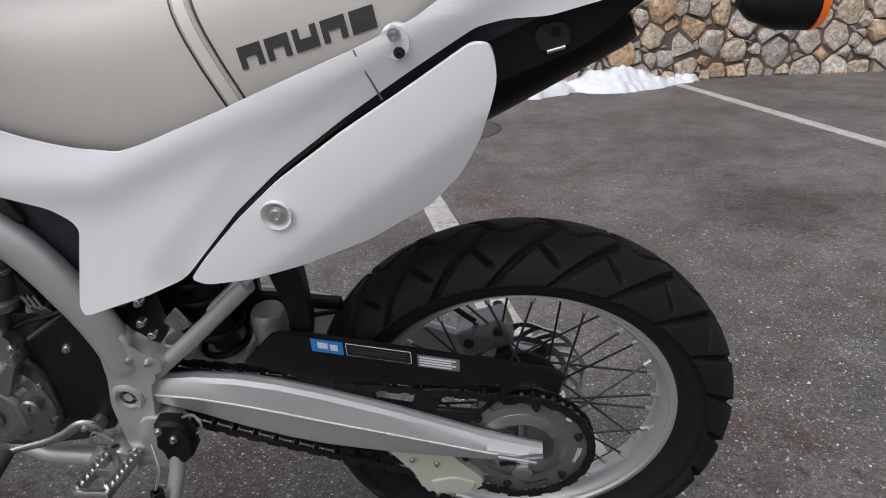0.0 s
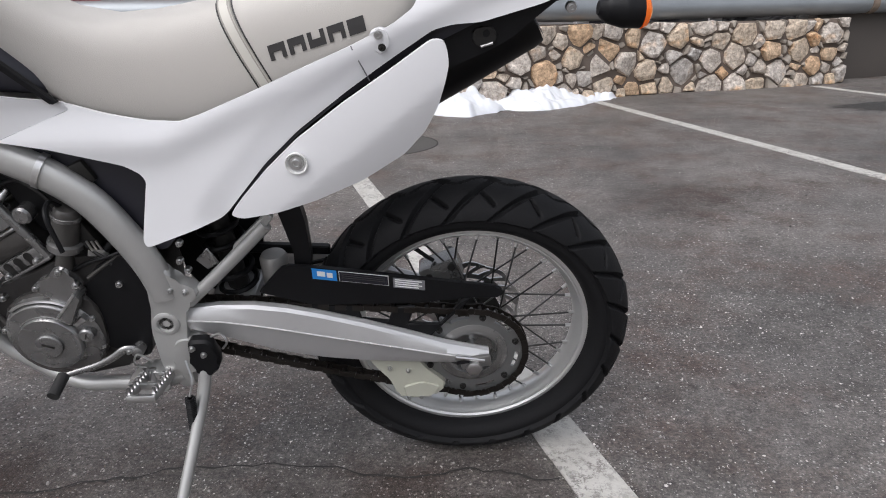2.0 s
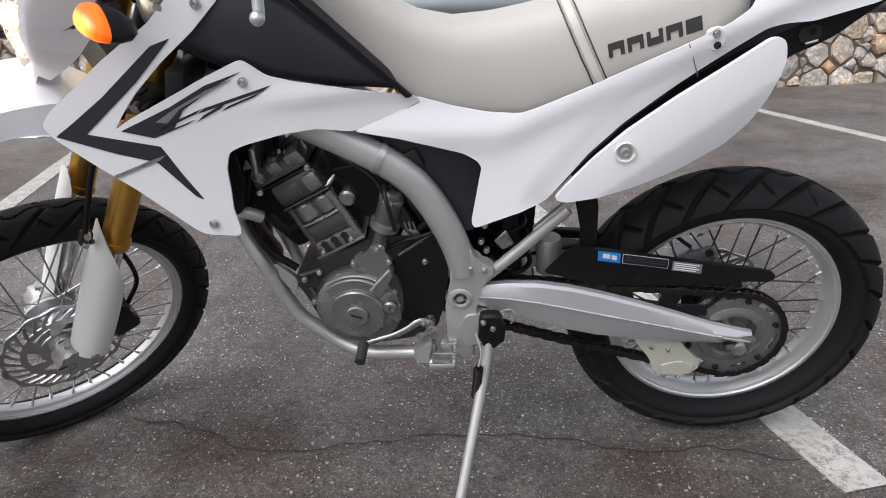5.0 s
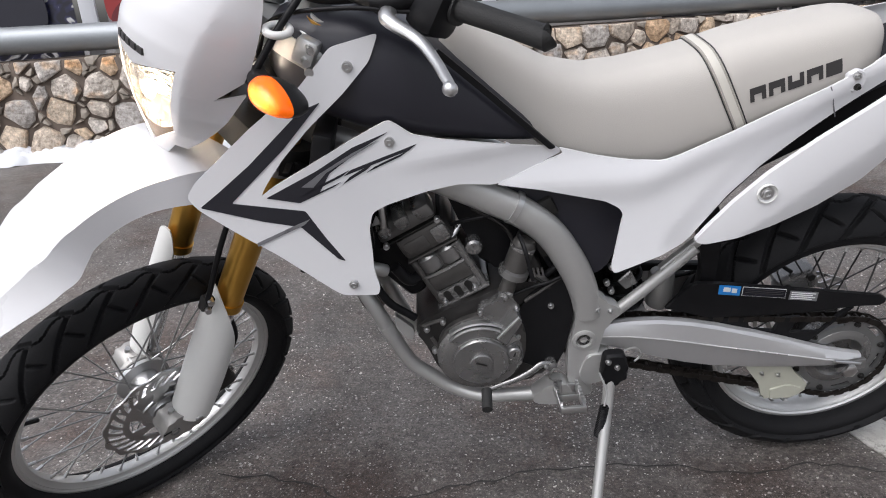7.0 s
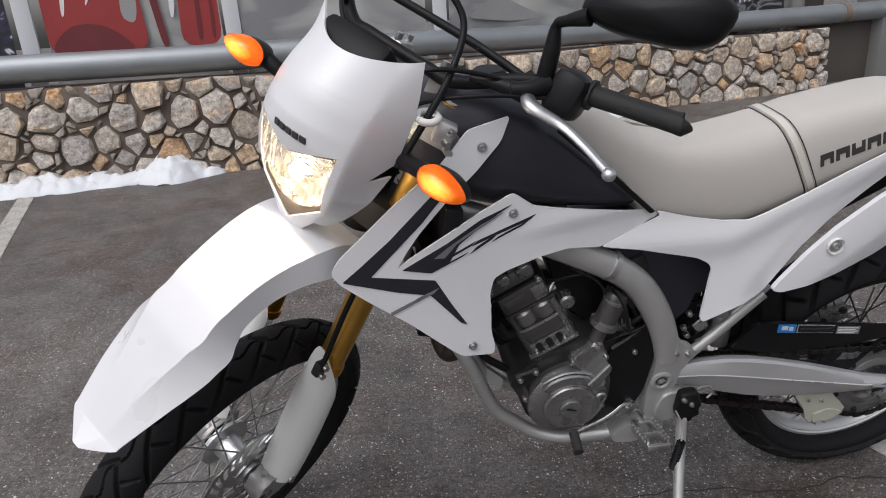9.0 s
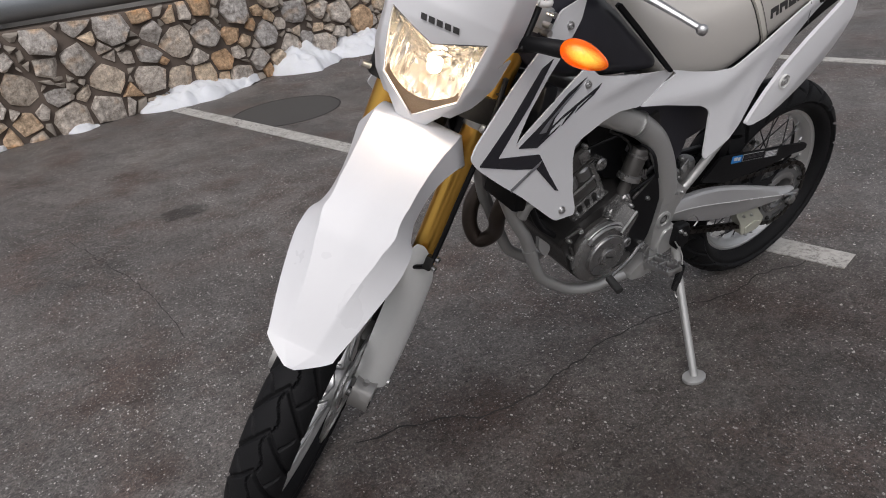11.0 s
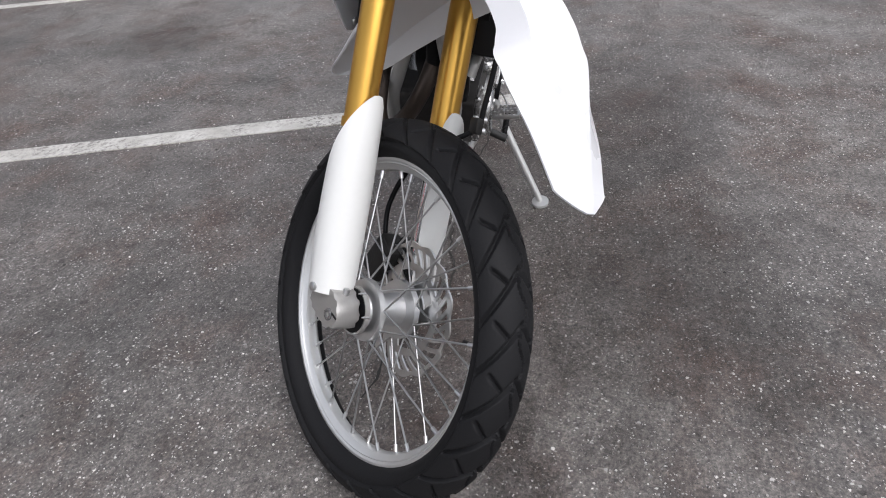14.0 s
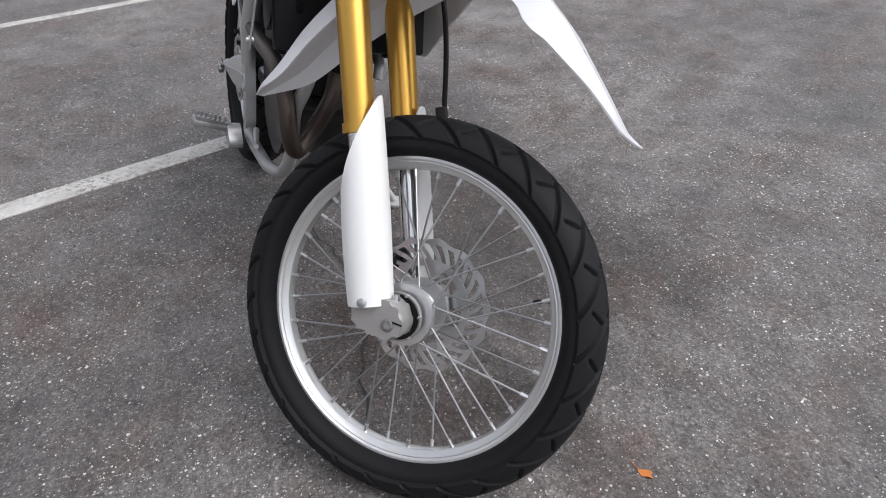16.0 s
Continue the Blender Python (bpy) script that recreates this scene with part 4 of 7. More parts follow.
def tank_ring(f):
    ub, ut, w = pick(TANK, f)
    ring = []
    for k in range(28):
        a = 2 * math.pi * k / 28
        c, s = math.cos(a), math.sin(a)
        y, z = math.copysign(abs(c) ** 0.5, c), math.copysign(abs(s) ** 0.5, s)
        ring.append(Vector((f, y * w * (1 - 0.12 * max(0, z)), (ub + ut) / 2 + z * (ut - ub) / 2)))
    return ring


part("tank_cover", loft([tank_ring(f) for f in np.linspace(0.626, 1.069, 30)]), NAVY, bike, "dark navy plastic tank cover")
part("tank_edge", slab([(0.80, 1.033), (0.735, 0.972), (0.618, 0.859), (0.628, 0.856), (0.744, 0.967), (0.81, 1.028)], 0.100, 0.110, 0.002), BLACK, bike)
part("tank_cap", lathe([(1.085, 0.03), (1.105, 0.03), (1.110, 0.026)], 28, (0.90, 0, 0), axis="Z"), BLACK, bike)

# ---- frame ----
for s in (1, -1):
    spar = part("frame_spar", tube([(1.06, s * 0.03, 0.90), (0.92, s * 0.06, 0.85), (0.79, s * 0.085, 0.796), (0.734, s * 0.092, 0.769), (0.673, s * 0.096, 0.735), (0.621, s * 0.098, 0.688), (0.580, s * 0.1, 0.619), (0.556, s * 0.1, 0.557), (0.545, s * 0.1, 0.50)], [0.026, 0.028, 0.029, 0.029, 0.029, 0.029, 0.029, 0.028, 0.026], 20, 6, flat=0.72), SILVER, bike, "silver painted frame spar")
    part("weld_band", tube([(0.690, s * 0.096, 0.748), (0.681, s * 0.096, 0.743)], [0.0315, 0.0315], 20, 1, flat=0.76), ALLOY, spar)
    plate = part("pivot_plate", slab([(0.572, 0.56), (0.530, 0.565), (0.520, 0.535), (0.496, 0.527), (0.480, 0.511), (0.510, 0.484), (0.520, 0.432), (0.533, 0.361), (0.526, 0.301), (0.558, 0.292), (0.582, 0.347), (0.583, 0.433), (0.571, 0.487)], s * 0.085, s * 0.112, 0.012, edge=0.004), SILVER, bike, "silver swingarm pivot plate")
    part("pivot_boss", lathe([(s * 0.105, 0.024), (s * 0.114, 0.024), (s * 0.116, 0.021), (s * 0.116, 0.016), (s * 0.108, 0.015), (s * 0.108, 0.001)], 28, (0.553, 0, 0.448)), SILVER, plate)
    part("pivot_nut", lathe([(s * 0.106, 0.014), (s * 0.112, 0.013), (s * 0.112, 0.007), (s * 0.094, 0.006)], 12, (0.553, 0, 0.448)), DARKM, plate)
    for f, u in ((0.505, 0.515), (0.53, 0.52)):
        bolt((f, s * 0.113, u), 0.006, plate, side=s)
    cradle = part("cradle_tube", tube([(1.035, s * 0.0, 0.76), (1.003, s * 0.030, 0.64), (0.980, s * 0.046, 0.568), (0.956, s * 0.058, 0.518), (0.939, s * 0.058, 0.472), (0.920, s * 0.055, 0.421), (0.897, s * 0.055, 0.372), (0.863, s * 0.056, 0.339), (0.814, s * 0.061, 0.301), (0.753, s * 0.080, 0.290), (0.695, s * 0.090, 0.296), (0.600, s * 0.1, 0.306), (0.55, s * 0.098, 0.32)], 0.0155, 16), SILVER, bike, "silver lower frame tube")
    sub = part("subframe_tube", tube([(0.51, s * 0.094, 0.482), (0.437, s * 0.094, 0.549), (0.350, s * 0.09, 0.632)], 0.0115, 14), SILVER, bike)
    part("tube_end", slab([(0.335, 0.645), (0.346, 0.655), (0.415, 0.590), (0.402, 0.572)], s * 0.078, s * 0.094, 0.006), SILVER, sub)
    # swingarm: a tapering box with a ridge along its side
    rings = []
    for f, t, b in ((0.525, 0.468, 0.420), (0.46, 0.474, 0.398), (0.40, 0.472, 0.374), (0.34, 0.462, 0.354), (0.283, 0.447, 0.340), (0.20, 0.421, 0.328), (0.124, 0.394, 0.321), (0.05, 0.366, 0.316), (-0.01, 0.350, 0.315), (-0.030, 0.345, 0.317)):
        m = t - (t - b) * 0.42
        rings.append([Vector((f, s * y, u)) for y, u in ((0.078, t - 0.004), (0.086, t), (0.094, t - 0.002), (0.099, t - 0.008), (0.1055, m + 0.005), (0.1062, m + 0.001), (0.1048, m - 0.003), (0.1035, m - (m - b) * 0.5), (0.098, b + 0.006), (0.090, b), (0.078, b + 0.004))])
    arm = part("swingarm", loft(rings), SWING, bike, "silver alloy swingarm", sharp=24)
    # thin pale tube: the ridge's highlight put into colour
    part("arm_highlight", tube([r_[5] + Vector((0, s * 0.0002, 0)) for r_ in rings], 0.0016, 8, 1), GLINT, arm, "pale line painted as the highlight along the arm's ridge")
    if s < 0:
        for ob in (spar, plate, cradle, sub, arm):
            ob.location.y = -0.030
    adj = part("chain_adjuster", block((-0.004, s * 0.109, 0.330), (0.058, 0.010, 0.026), edge=0.004, turn=(0, 8, 0)), COVER, arm)
    part("axle_slot", block((0.018, s * 0.1138, 0.334), (0.030, 0.002, 0.008), edge=0.0005, turn=(0, 8, 0)), BLACK, arm)
    part("axle_nut", lathe([(s * 0.106, 0.016), (s * 0.120, 0.016), (s * 0.122, 0.013), (s * 0.122, 0.006)], 6, (0.0, 0, 0.32)), STEEL, arm)
    part("adjuster_bolt", rod((-0.02, s * 0.112, 0.335), (0.035, s * 0.112, 0.345), 0.004), STEEL, arm)
part("swingarm_bridge", block((0.45, 0, 0.43), (0.09, 0.17, 0.05), edge=0.015), SWING, bike)
part("rear_axle", rod((0, -0.12, 0.32), (0, 0.115, 0.32), 0.009), STEEL, bike)
part("steering_head", tube([FORK @ Vector((-0.062, 0, 0.60)), FORK @ Vector((-0.062, 0, 0.84))], [0.032, 0.032], 20, 1), DARKM, bike)

# ---- engine ----
eng = part("crankcase", slab([(0.882, 0.487), (0.868, 0.508), (0.836, 0.526), (0.756, 0.556), (0.70, 0.585), (0.60, 0.585), (0.575, 0.52), (0.59, 0.40), (0.64, 0.345), (0.74, 0.325), (0.80, 0.345), (0.842, 0.39), (0.862, 0.45)], -0.095, 0.096, 0.012, edge=0.006), CASE, bike, "dark cast crankcase")
alt = part("alternator_cover", lathe([(0.09, 0.086), (0.110, 0.085), (0.115, 0.080), (0.121, 0.062), (0.122, 0.0565), (0.130, 0.0555), (0.133, 0.053), (0.133, 0.024), (0.131, 0.022)], 56, (0.757, 0, 0.426)), COVER, eng, "silver round alternator cover")
part("cover_flange", slab([(0.835, 0.480), (0.80, 0.512), (0.735, 0.530), (0.684, 0.515), (0.665, 0.48), (0.668, 0.40), (0.70, 0.352), (0.77, 0.340), (0.82, 0.37), (0.843, 0.42)], 0.085, 0.108, 0.025, edge=0.005), ENGINE, eng)
part("cover_cap", lathe([(0.126, 0.0235), (0.137, 0.0235), (0.139, 0.021), (0.139, 0.004)], 32, (0.757, 0, 0.426)), COVER, alt, "round alloy cap with a slot")
part("cap_slot", block((0.757, 0.1392, 0.428), (0.022, 0.002, 0.004), turn=(0, -20, 0), edge=0), DARKM, alt)


def arc_rib(r0, r1, a0, a1, l0, l1, center):
    pts = [(center[0] + r1 * math.cos(radians(a)), center[1] + r1 * math.sin(radians(a))) for a in np.linspace(a0, a1, 18)]
    pts += [(center[0] + r0 * math.cos(radians(a)), center[1] + r0 * math.sin(radians(a))) for a in np.linspace(a1, a0, 18)]
    return slab(pts, l0, l1, 0, edge=0.002)


part("cover_rib", arc_rib(0.0575, 0.079, 42, 138, 0.10, 0.1275, (0.757, 0.426)), COVER, alt, "raised rib")
# thin brighter arcs paint the highlights along the rib's two edges
for r0 in (0.0568, 0.0782):
    part("rib_highlight", arc_rib(r0, r0 + 0.0018, 42, 138, 0.12, 0.1285, (0.757, 0.426)), ALLOY, alt, "thin bright arc painted as an edge highlight")
part("cover_rib", arc_rib(0.083, 0.088, 48, 128, 0.10, 0.120, (0.757, 0.426)), ALLOY, alt)
part("cover_rib", arc_rib(0.060, 0.084, 141, 150, 0.10, 0.124, (0.757, 0.426)), ALLOY, alt)
part("cover_fin", slab([(0.726, 0.486), (0.684, 0.534), (0.676, 0.523), (0.706, 0.466)], 0.10, 0.136, 0.004), COVER, alt)
# brighter strip painting the highlight on the fin's edge
part("fin_highlight", slab([(0.726, 0.487), (0.684, 0.535), (0.681, 0.531), (0.722, 0.484)], 0.132, 0.1375, 0.001, edge=0.001), ALLOY, alt)
part("oil_cap", lathe([(0.10, 0.0135), (0.128, 0.0135), (0.131, 0.011), (0.131, 0.004)], 20, (0.691, 0, 0.440)), COVER, eng)
part("cap_slot", block((0.691, 0.1314, 0.440), (0.011, 0.0014, 0.0025), turn=(0, 70, 0), edge=0), DARKM, eng)
sc = part("starter_cover", slab([(0.760, 0.526), (0.753, 0.548), (0.735, 0.553), (0.723, 0.562), (0.714, 0.575), (0.700, 0.577), (0.690, 0.570), (0.690, 0.551), (0.679, 0.535), (0.684, 0.512), (0.711, 0.495)], 0.08, 0.116, 0.008, edge=0.004), COVER, eng, "grey starter gear cover")
for f, u in ((0.754, 0.537), (0.706, 0.568), (0.685, 0.540)):
    bolt((f, 0.117, u), 0.0058, sc, "case_bolt")
for f0, u0, f1, u1 in ((0.866, 0.500, 0.822, 0.516), (0.850, 0.470, 0.838, 0.445), (0.600, 0.592, 0.668, 0.545)):
    part("case_rib", tube([(f0, 0.098, u0), (f1, 0.101, u1)], 0.004, 8, 1), ENGINE, eng)
for f, u in ((0.858, 0.494), (0.826, 0.510), (0.846, 0.440), (0.618, 0.531)):
    bolt((f, 0.104, u), 0.0062, eng, "case_bolt")
part("sprocket_cover", slab([(0.665, 0.555), (0.62, 0.585), (0.585, 0.59), (0.572, 0.518), (0.585, 0.43), (0.605, 0.36), (0.66, 0.375), (0.687, 0.42), (0.69, 0.49)], 0.06, 0.102, 0.02, edge=0.006), BLACK, eng, "black front sprocket cover")
for k in range(8):
    a = radians(20 + 45 * k)
    bolt((0.754 + 0.080 * math.cos(a), 0.109, 0.430 + 0.082 * math.sin(a)), 0.0055, eng, "case_bolt")
CYL = pose(0.80, 0, 0.60, 0, 27, 0)
cyl = part("cylinder", block((0.006, 0.0, 0.002), (0.092, 0.136, 0.108), edge=0.010), ENGINE, bike, "grey cylinder block", CYL)
for x in (-0.016, 0.026):
    part("cylinder_barrel", lathe([(0.022, 0.020), (0.026, 0.0235), (0.054, 0.0235), (0.060, 0.018)], 28, (x, 0.054, 0), axis="Z"), COVER, cyl, "rounded cylinder wall")
part("water_jacket", block((0.006, 0.062, -0.004), (0.088, 0.026, 0.038), edge=0.010), ENGINE, cyl, "cast water jacket")
part("cylinder_band", tube([(-0.042, 0.062, 0.019), (-0.030, 0.076, 0.019), (0.040, 0.076, 0.019), (0.054, 0.062, 0.019)], 0.0032, 8, 4), COVER, cyl)
part("cylinder_rib", rod((-0.040, 0.070, -0.050), (-0.038, 0.070, 0.060), 0.0085, 14), COVER, cyl)
part("cylinder_rib", rod((0.052, 0.066, -0.050), (0.052, 0.066, 0.060), 0.0070, 14), ENGINE, cyl)
part("cylinder_skirt", block((0.008, 0.064, -0.036), (0.086, 0.026, 0.026), edge=0.005), COVER, cyl)
# solid dark pieces: the shade of cast pockets put into colour
for x in (-0.014, 0.009, 0.032):
    part("pocket_shade", lathe([(0.066, 0.0075), (0.0782, 0.0075), (0.0782, 0.006), (0.0786, 0.001)], 18, (x, 0, -0.032)), DARKM, cyl, "dark piece painted as the shade in a cast pocket")
    part("pocket_shade", block((x, 0.0735, -0.041), (0.014, 0.0095, 0.016), edge=0.002), DARKM, cyl, "dark piece painted as the shade in a cast pocket")
part("cylinder_head", block((0.006, 0.0, 0.093), (0.104, 0.158, 0.050), edge=0.012), ENGINE, cyl, "grey cylinder head")
part("head_cheek", block((-0.026, 0.072, 0.092), (0.034, 0.022, 0.038), edge=0.009), COVER, cyl, "rounded boss on the head")
part("head_cheek", block((0.024, 0.074, 0.092), (0.050, 0.016, 0.032), edge=0.007), ENGINE, cyl)
part("head_joint", block((0.006, 0.0, 0.066), (0.106, 0.156, 0.005), edge=0.002), ENGINE, cyl)
part("base_joint", block((0.006, 0.0, -0.052), (0.112, 0.166, 0.006), edge=0.002), COVER, cyl, "bright base flange")
part("cam_cover", block((0.022, 0.0, 0.139), (0.126, 0.150, 0.036), edge=0.012, taper=0.86), ENGINE, cyl, "grey cam cover")
part("cam_cover_seal", block((0.022, 0.0, 0.119), (0.128, 0.153, 0.003), edge=0.001), DARKM, cyl)
for x, w in ((-0.020, 0.036), (0.024, 0.030), (0.062, 0.026)):
    part("cover_ridge", block((x, 0.050, 0.146), (w, 0.050, 0.034), edge=0.008, turn=(-14, 0, 0)), COVER, cyl, "raised ridge of the cam cover")
for x in (-0.036, 0.072):
    bolt((x, 0.0815, 0.120), 0.006, cyl, "cover_bolt")
    bolt((x * 0.6, 0.080, -0.046), 0.006, cyl, "base_bolt")
part("spark_plug_cap", tube([(-0.058, 0.050, 0.076), (-0.046, 0.058, 0.070), (-0.036, 0.062, 0.066)], [0.006, 0.006, 0.008], 12, 4), STEEL, cyl, "bright plug fitting")
part("coolant_joint", lathe([(0.05, 0.016), (0.074, 0.016), (0.078, 0.012), (0.078, 0.004)], 20, (-0.062, 0, 0.030)), COVER, cyl)
part("cooling_pipe", tube([(0.055, 0.05, 0.02), (0.075, 0.08, 0.035), (0.08, 0.088, 0.08)], 0.011, 12), BLACK, cyl)
STM = Matrix.Translation((0.680, 0.096, 0.636)) @ Vector((-0.020, 0, 0.060)).to_track_quat("Z", "Y").to_matrix().to_4x4()
st = part("starter_motor", lathe([(-0.036, 0.018), (-0.032, 0.0225), (0.032, 0.0225), (0.036, 0.021), (0.040, 0.021), (0.046, 0.017), (0.048, 0.008)], 28, axis="Z"), ENGINE, bike, "dark grey starter motor", STM)
part("starter_band", lathe([(-0.034, 0.023), (-0.032, 0.0285), (-0.020, 0.0285), (-0.017, 0.023)], 28, axis="Z"), COVER, st)
part("starter_ring", lathe([(0.026, 0.0228), (0.027, 0.0242), (0.033, 0.0242), (0.034, 0.0228)], 28, axis="Z"), COVER, st)
part("starter_neck", rod((0, 0, -0.03), (0, 0, -0.072), 0.013, r2=0.016), ENGINE, st)
part("starter_clamp", block((0.026, 0.0, 0.035), (0.014, 0.02, 0.02), edge=0.003), STEEL, st)
part("starter_lead", tube([(0.0, 0.01, 0.045), (-0.02, 0.02, 0.06), (-0.05, 0.01, 0.05), (-0.06, -0.02, 0.0)], 0.004, 8), BLACK, st)
br = part("cable_bracket", slab([(0.662, 0.585), (0.654, 0.600), (0.630, 0.596), (0.620, 0.584), (0.640, 0.580)], 0.092, 0.096, 0.002), STEEL, bike, "bright cable bracket beside the starter motor")
for k in range(3):
    part("bracket_finger", rod((0.648 - 0.008 * k, 0.096, 0.596), (0.652 - 0.008 * k, 0.098, 0.616), 0.0022, 8), STEEL, br)
part("clutch_cable", tube([(0.690, 0.098, 0.560), (0.655, 0.104, 0.578), (0.620, 0.104, 0.588), (0.585, 0.094, 0.602), (0.560, 0.07, 0.63)], 0.0035, 10), BLACK, bike, "black clutch cable")
part("exhaust_guard", slab([(0.940, 0.722), (0.930, 0.744), (0.922, 0.726)], 0.084, 0.088, 0.002), ALLOY, bike, "small bright bracket")
GUSSET = [(0.921, 0.508), (0.888, 0.474), (0.884, 0.462), (0.890, 0.441), (0.904, 0.448), (0.920, 0.476)]
part("frame_gusset", slab(GUSSET, 0.056, 0.068, 0.004), SILVER, bike, "small silver engine mount plate")
part("coolant_elbow", tube([(0.990, 0.085, 0.60), (0.978, 0.09, 0.628), (0.950, 0.092, 0.638), (0.925, 0.08, 0.622)], 0.012, 14), SILVER, bike, "silver coolant elbow")
part("tube_joint", rod((0.942, 0.058, 0.479), (0.931, 0.057, 0.450), 0.0168), SILVER, bike)
# added black filler: keeps the space between cylinder and spar dark
part("rear_gap_filler", slab([(0.82, 0.80), (0.60, 0.80), (0.575, 0.62), (0.64, 0.57), (0.74, 0.60), (0.775, 0.68)], -0.045, 0.050, 0.02, edge=0.008), BLACK, bike, "black filler added for the dark space behind the cylinder")
# added black slab standing in for the dark depth before the cylinder
part("front_gap_filler", slab([(0.965, 0.80), (0.885, 0.775), (0.900, 0.69), (0.868, 0.60), (0.850, 0.54), (0.885, 0.52), (0.945, 0.60), (0.965, 0.66)], -0.045, 0.030, 0.015, edge=0.006), BLACK, bike, "black filler added for the dark space before the cylinder")
part("throttle_body", lathe([(-0.06, 0.028), (-0.02, 0.03), (0.03, 0.03), (0.05, 0.024)], 24, (0.665, 0.0, 0.70), axis="X"), DARKM, bike)
part("intake_boot", tube([(0.73, 0, 0.70), (0.67, 0, 0.705), (0.58, 0, 0.70)], 0.034, 16), BLACK, bike)
for pts, r, mat_ in ((((0.66, 0.07, 0.70), (0.70, 0.09, 0.73), (0.76, 0.08, 0.72), (0.80, 0.06, 0.70)), 0.004, BLACK), (((0.60, 0.08, 0.58), (0.63, 0.09, 0.64), (0.64, 0.08, 0.70), (0.70, 0.07, 0.77)), 0.005, BLACK), (((0.56, 0.06, 0.66), (0.60, 0.09, 0.62), (0.64, 0.085, 0.58), (0.65, 0.08, 0.55)), 0.007, BLACK), (((0.76, 0.085, 0.745), (0.70, 0.09, 0.70), (0.67, 0.09, 0.62), (0.62, 0.1, 0.57)), 0.0035, DARKM), (((0.94, 0.06, 0.70), (0.955, 0.07, 0.62), (0.93, 0.075, 0.55), (0.88, 0.07, 0.50)), 0.008, BLACK)):
    part("engine_hose", tube(pts, r, 10), mat_, bike)
for f, u, w, h in ((0.62, 0.66, 0.05, 0.04), (0.64, 0.73, 0.06, 0.04), (0.60, 0.56, 0.04, 0.05), (0.655, 0.625, 0.025, 0.06)):
    part("injection_unit", block((f, 0.07, u), (w, 0.05, h), edge=0.006, turn=(0, 25, 0)), DARKM, bike)
part("horn_bracket", block((0.92, 0.055, 0.735), (0.012, 0.05, 0.05), edge=0.003), STEEL, bike)
# radiator behind the shroud, with fins
for s in (1, -1):
    rad = part("radiator", block((1.02, s * 0.10, 0.80), (0.032, 0.11, 0.26), edge=0.006, turn=(0, -14, 0)), BLACK, bike, "black radiator core")
    for k in range(11):
        part("radiator_fin", block((1.036 + 0.25 * (0.022 * (k - 5)) + 0.004, s * 0.10, 0.80 + 0.022 * (k - 5)), (0.010, 0.10, 0.004), edge=0.001), DARKM, rad)
# black, unlike the other frame tubes: the shroud's shade put into the colour
part("head_pipe_brace", tube([(1.05, 0, 0.86), (0.99, 0, 0.70), (0.96, 0, 0.60)], 0.02, 14), BLACK, bike)
# added black panels stand in for the shade behind each shroud
for s in (1, -1):
    part("radiator_gap_panel", slab([(1.06, 0.76), (1.00, 0.665), (0.972, 0.640), (0.946, 0.650), (0.935, 0.70), (0.940, 0.80), (1.05, 0.87)], s * 0.100, s * 0.112, 0.01), BLACK, bike, "black panel added for the shade under the shroud")
# exhaust: looping header and the silencer on the far side
part("exhaust_header", tube([(0.905, 0.0, 0.655), (0.955, 0.0, 0.618), (0.980, -0.015, 0.55), (0.965, -0.05, 0.47), (0.985, -0.088, 0.432), (1.000, -0.108, 0.475), (0.985, -0.114, 0.54), (0.93, -0.118, 0.585), (0.84, -0.12, 0.60), (0.66, -0.125, 0.60), (0.50, -0.125, 0.63), (0.38, -0.12, 0.70)], 0.0195, 16), HEADER, bike, "heat-stained looping exhaust pipe")
muf = part("silencer", tube([(0.40, -0.12, 0.685), (0.32, -0.135, 0.705), (0.22, -0.15, 0.735), (0.081, -0.16, 0.802), (-0.098, -0.16, 0.903), (-0.118, -0.16, 0.914)], [0.03, 0.042, 0.056, 0.062, 0.062, 0.05], 28), BLACK, bike, "matt black exhaust silencer")
part("silencer_bracket", block((0.005, -0.066, 0.925), (0.035, 0.006, 0.03), turn=(0, 25, 0)), STEEL, muf)

# ---- chain, guard, stand, pegs ----
GUARD = slab([(0.388, 0.468), (0.360, 0.498), (0.334, 0.525), (0.283, 0.520), (0.043, 0.479), (-0.050, 0.463), (-0.060, 0.450), (-0.055, 0.440), (0.004, 0.442), (0.104, 0.434), (0.213, 0.436), (0.29, 0.438)], 0.071, 0.080, 0.008, edge=0.003)
for piece in ([(0.30, 0.437), (0.213, 0.430), (0.204, 0.395), (0.25, 0.387), (0.292, 0.391)], [(0.208, 0.400), (0.158, 0.391), (0.118, 0.384), (0.114, 0.357), (0.195, 0.383)], [(0.146, 0.424), (0.104, 0.424), (0.122, 0.380), (0.158, 0.385)], [(0.0, 0.440), (0.022, 0.428), (0.059, 0.380), (0.122, 0.386), (0.114, 0.357), (0.083, 0.349)]):
    slab(piece, 0.070, 0.078, 0.004, GUARD, 0.002)
GUARD.transform(Matrix.Translation((0.002, 0, 0.017)))
guard = part("chain_guard", GUARD, BLACK, bike, "black plastic chain guard with stickers")

def label_plate(name, f0, f1, u0, u1, mat_, off, label=""):
    pts = [(f0, u0), (f1, u0 - (f0 - f1) * 0.16), (f1, u1 - (f0 - f1) * 0.16), (f0, u1)]
    return part(name, slab([(f + 0.002, u + 0.017) for f, u in pts], 0.0802 + off, 0.0810 + off, 0, edge=0), mat_, guard, label)


label_plate("blue_sticker", 0.285, 0.242, 0.518, 0.496, BLUE, 0, "small blue sticker with a pale mark")
label_plate("sticker_mark", 0.276, 0.262, 0.512, 0.502, PALE, 0.0008)
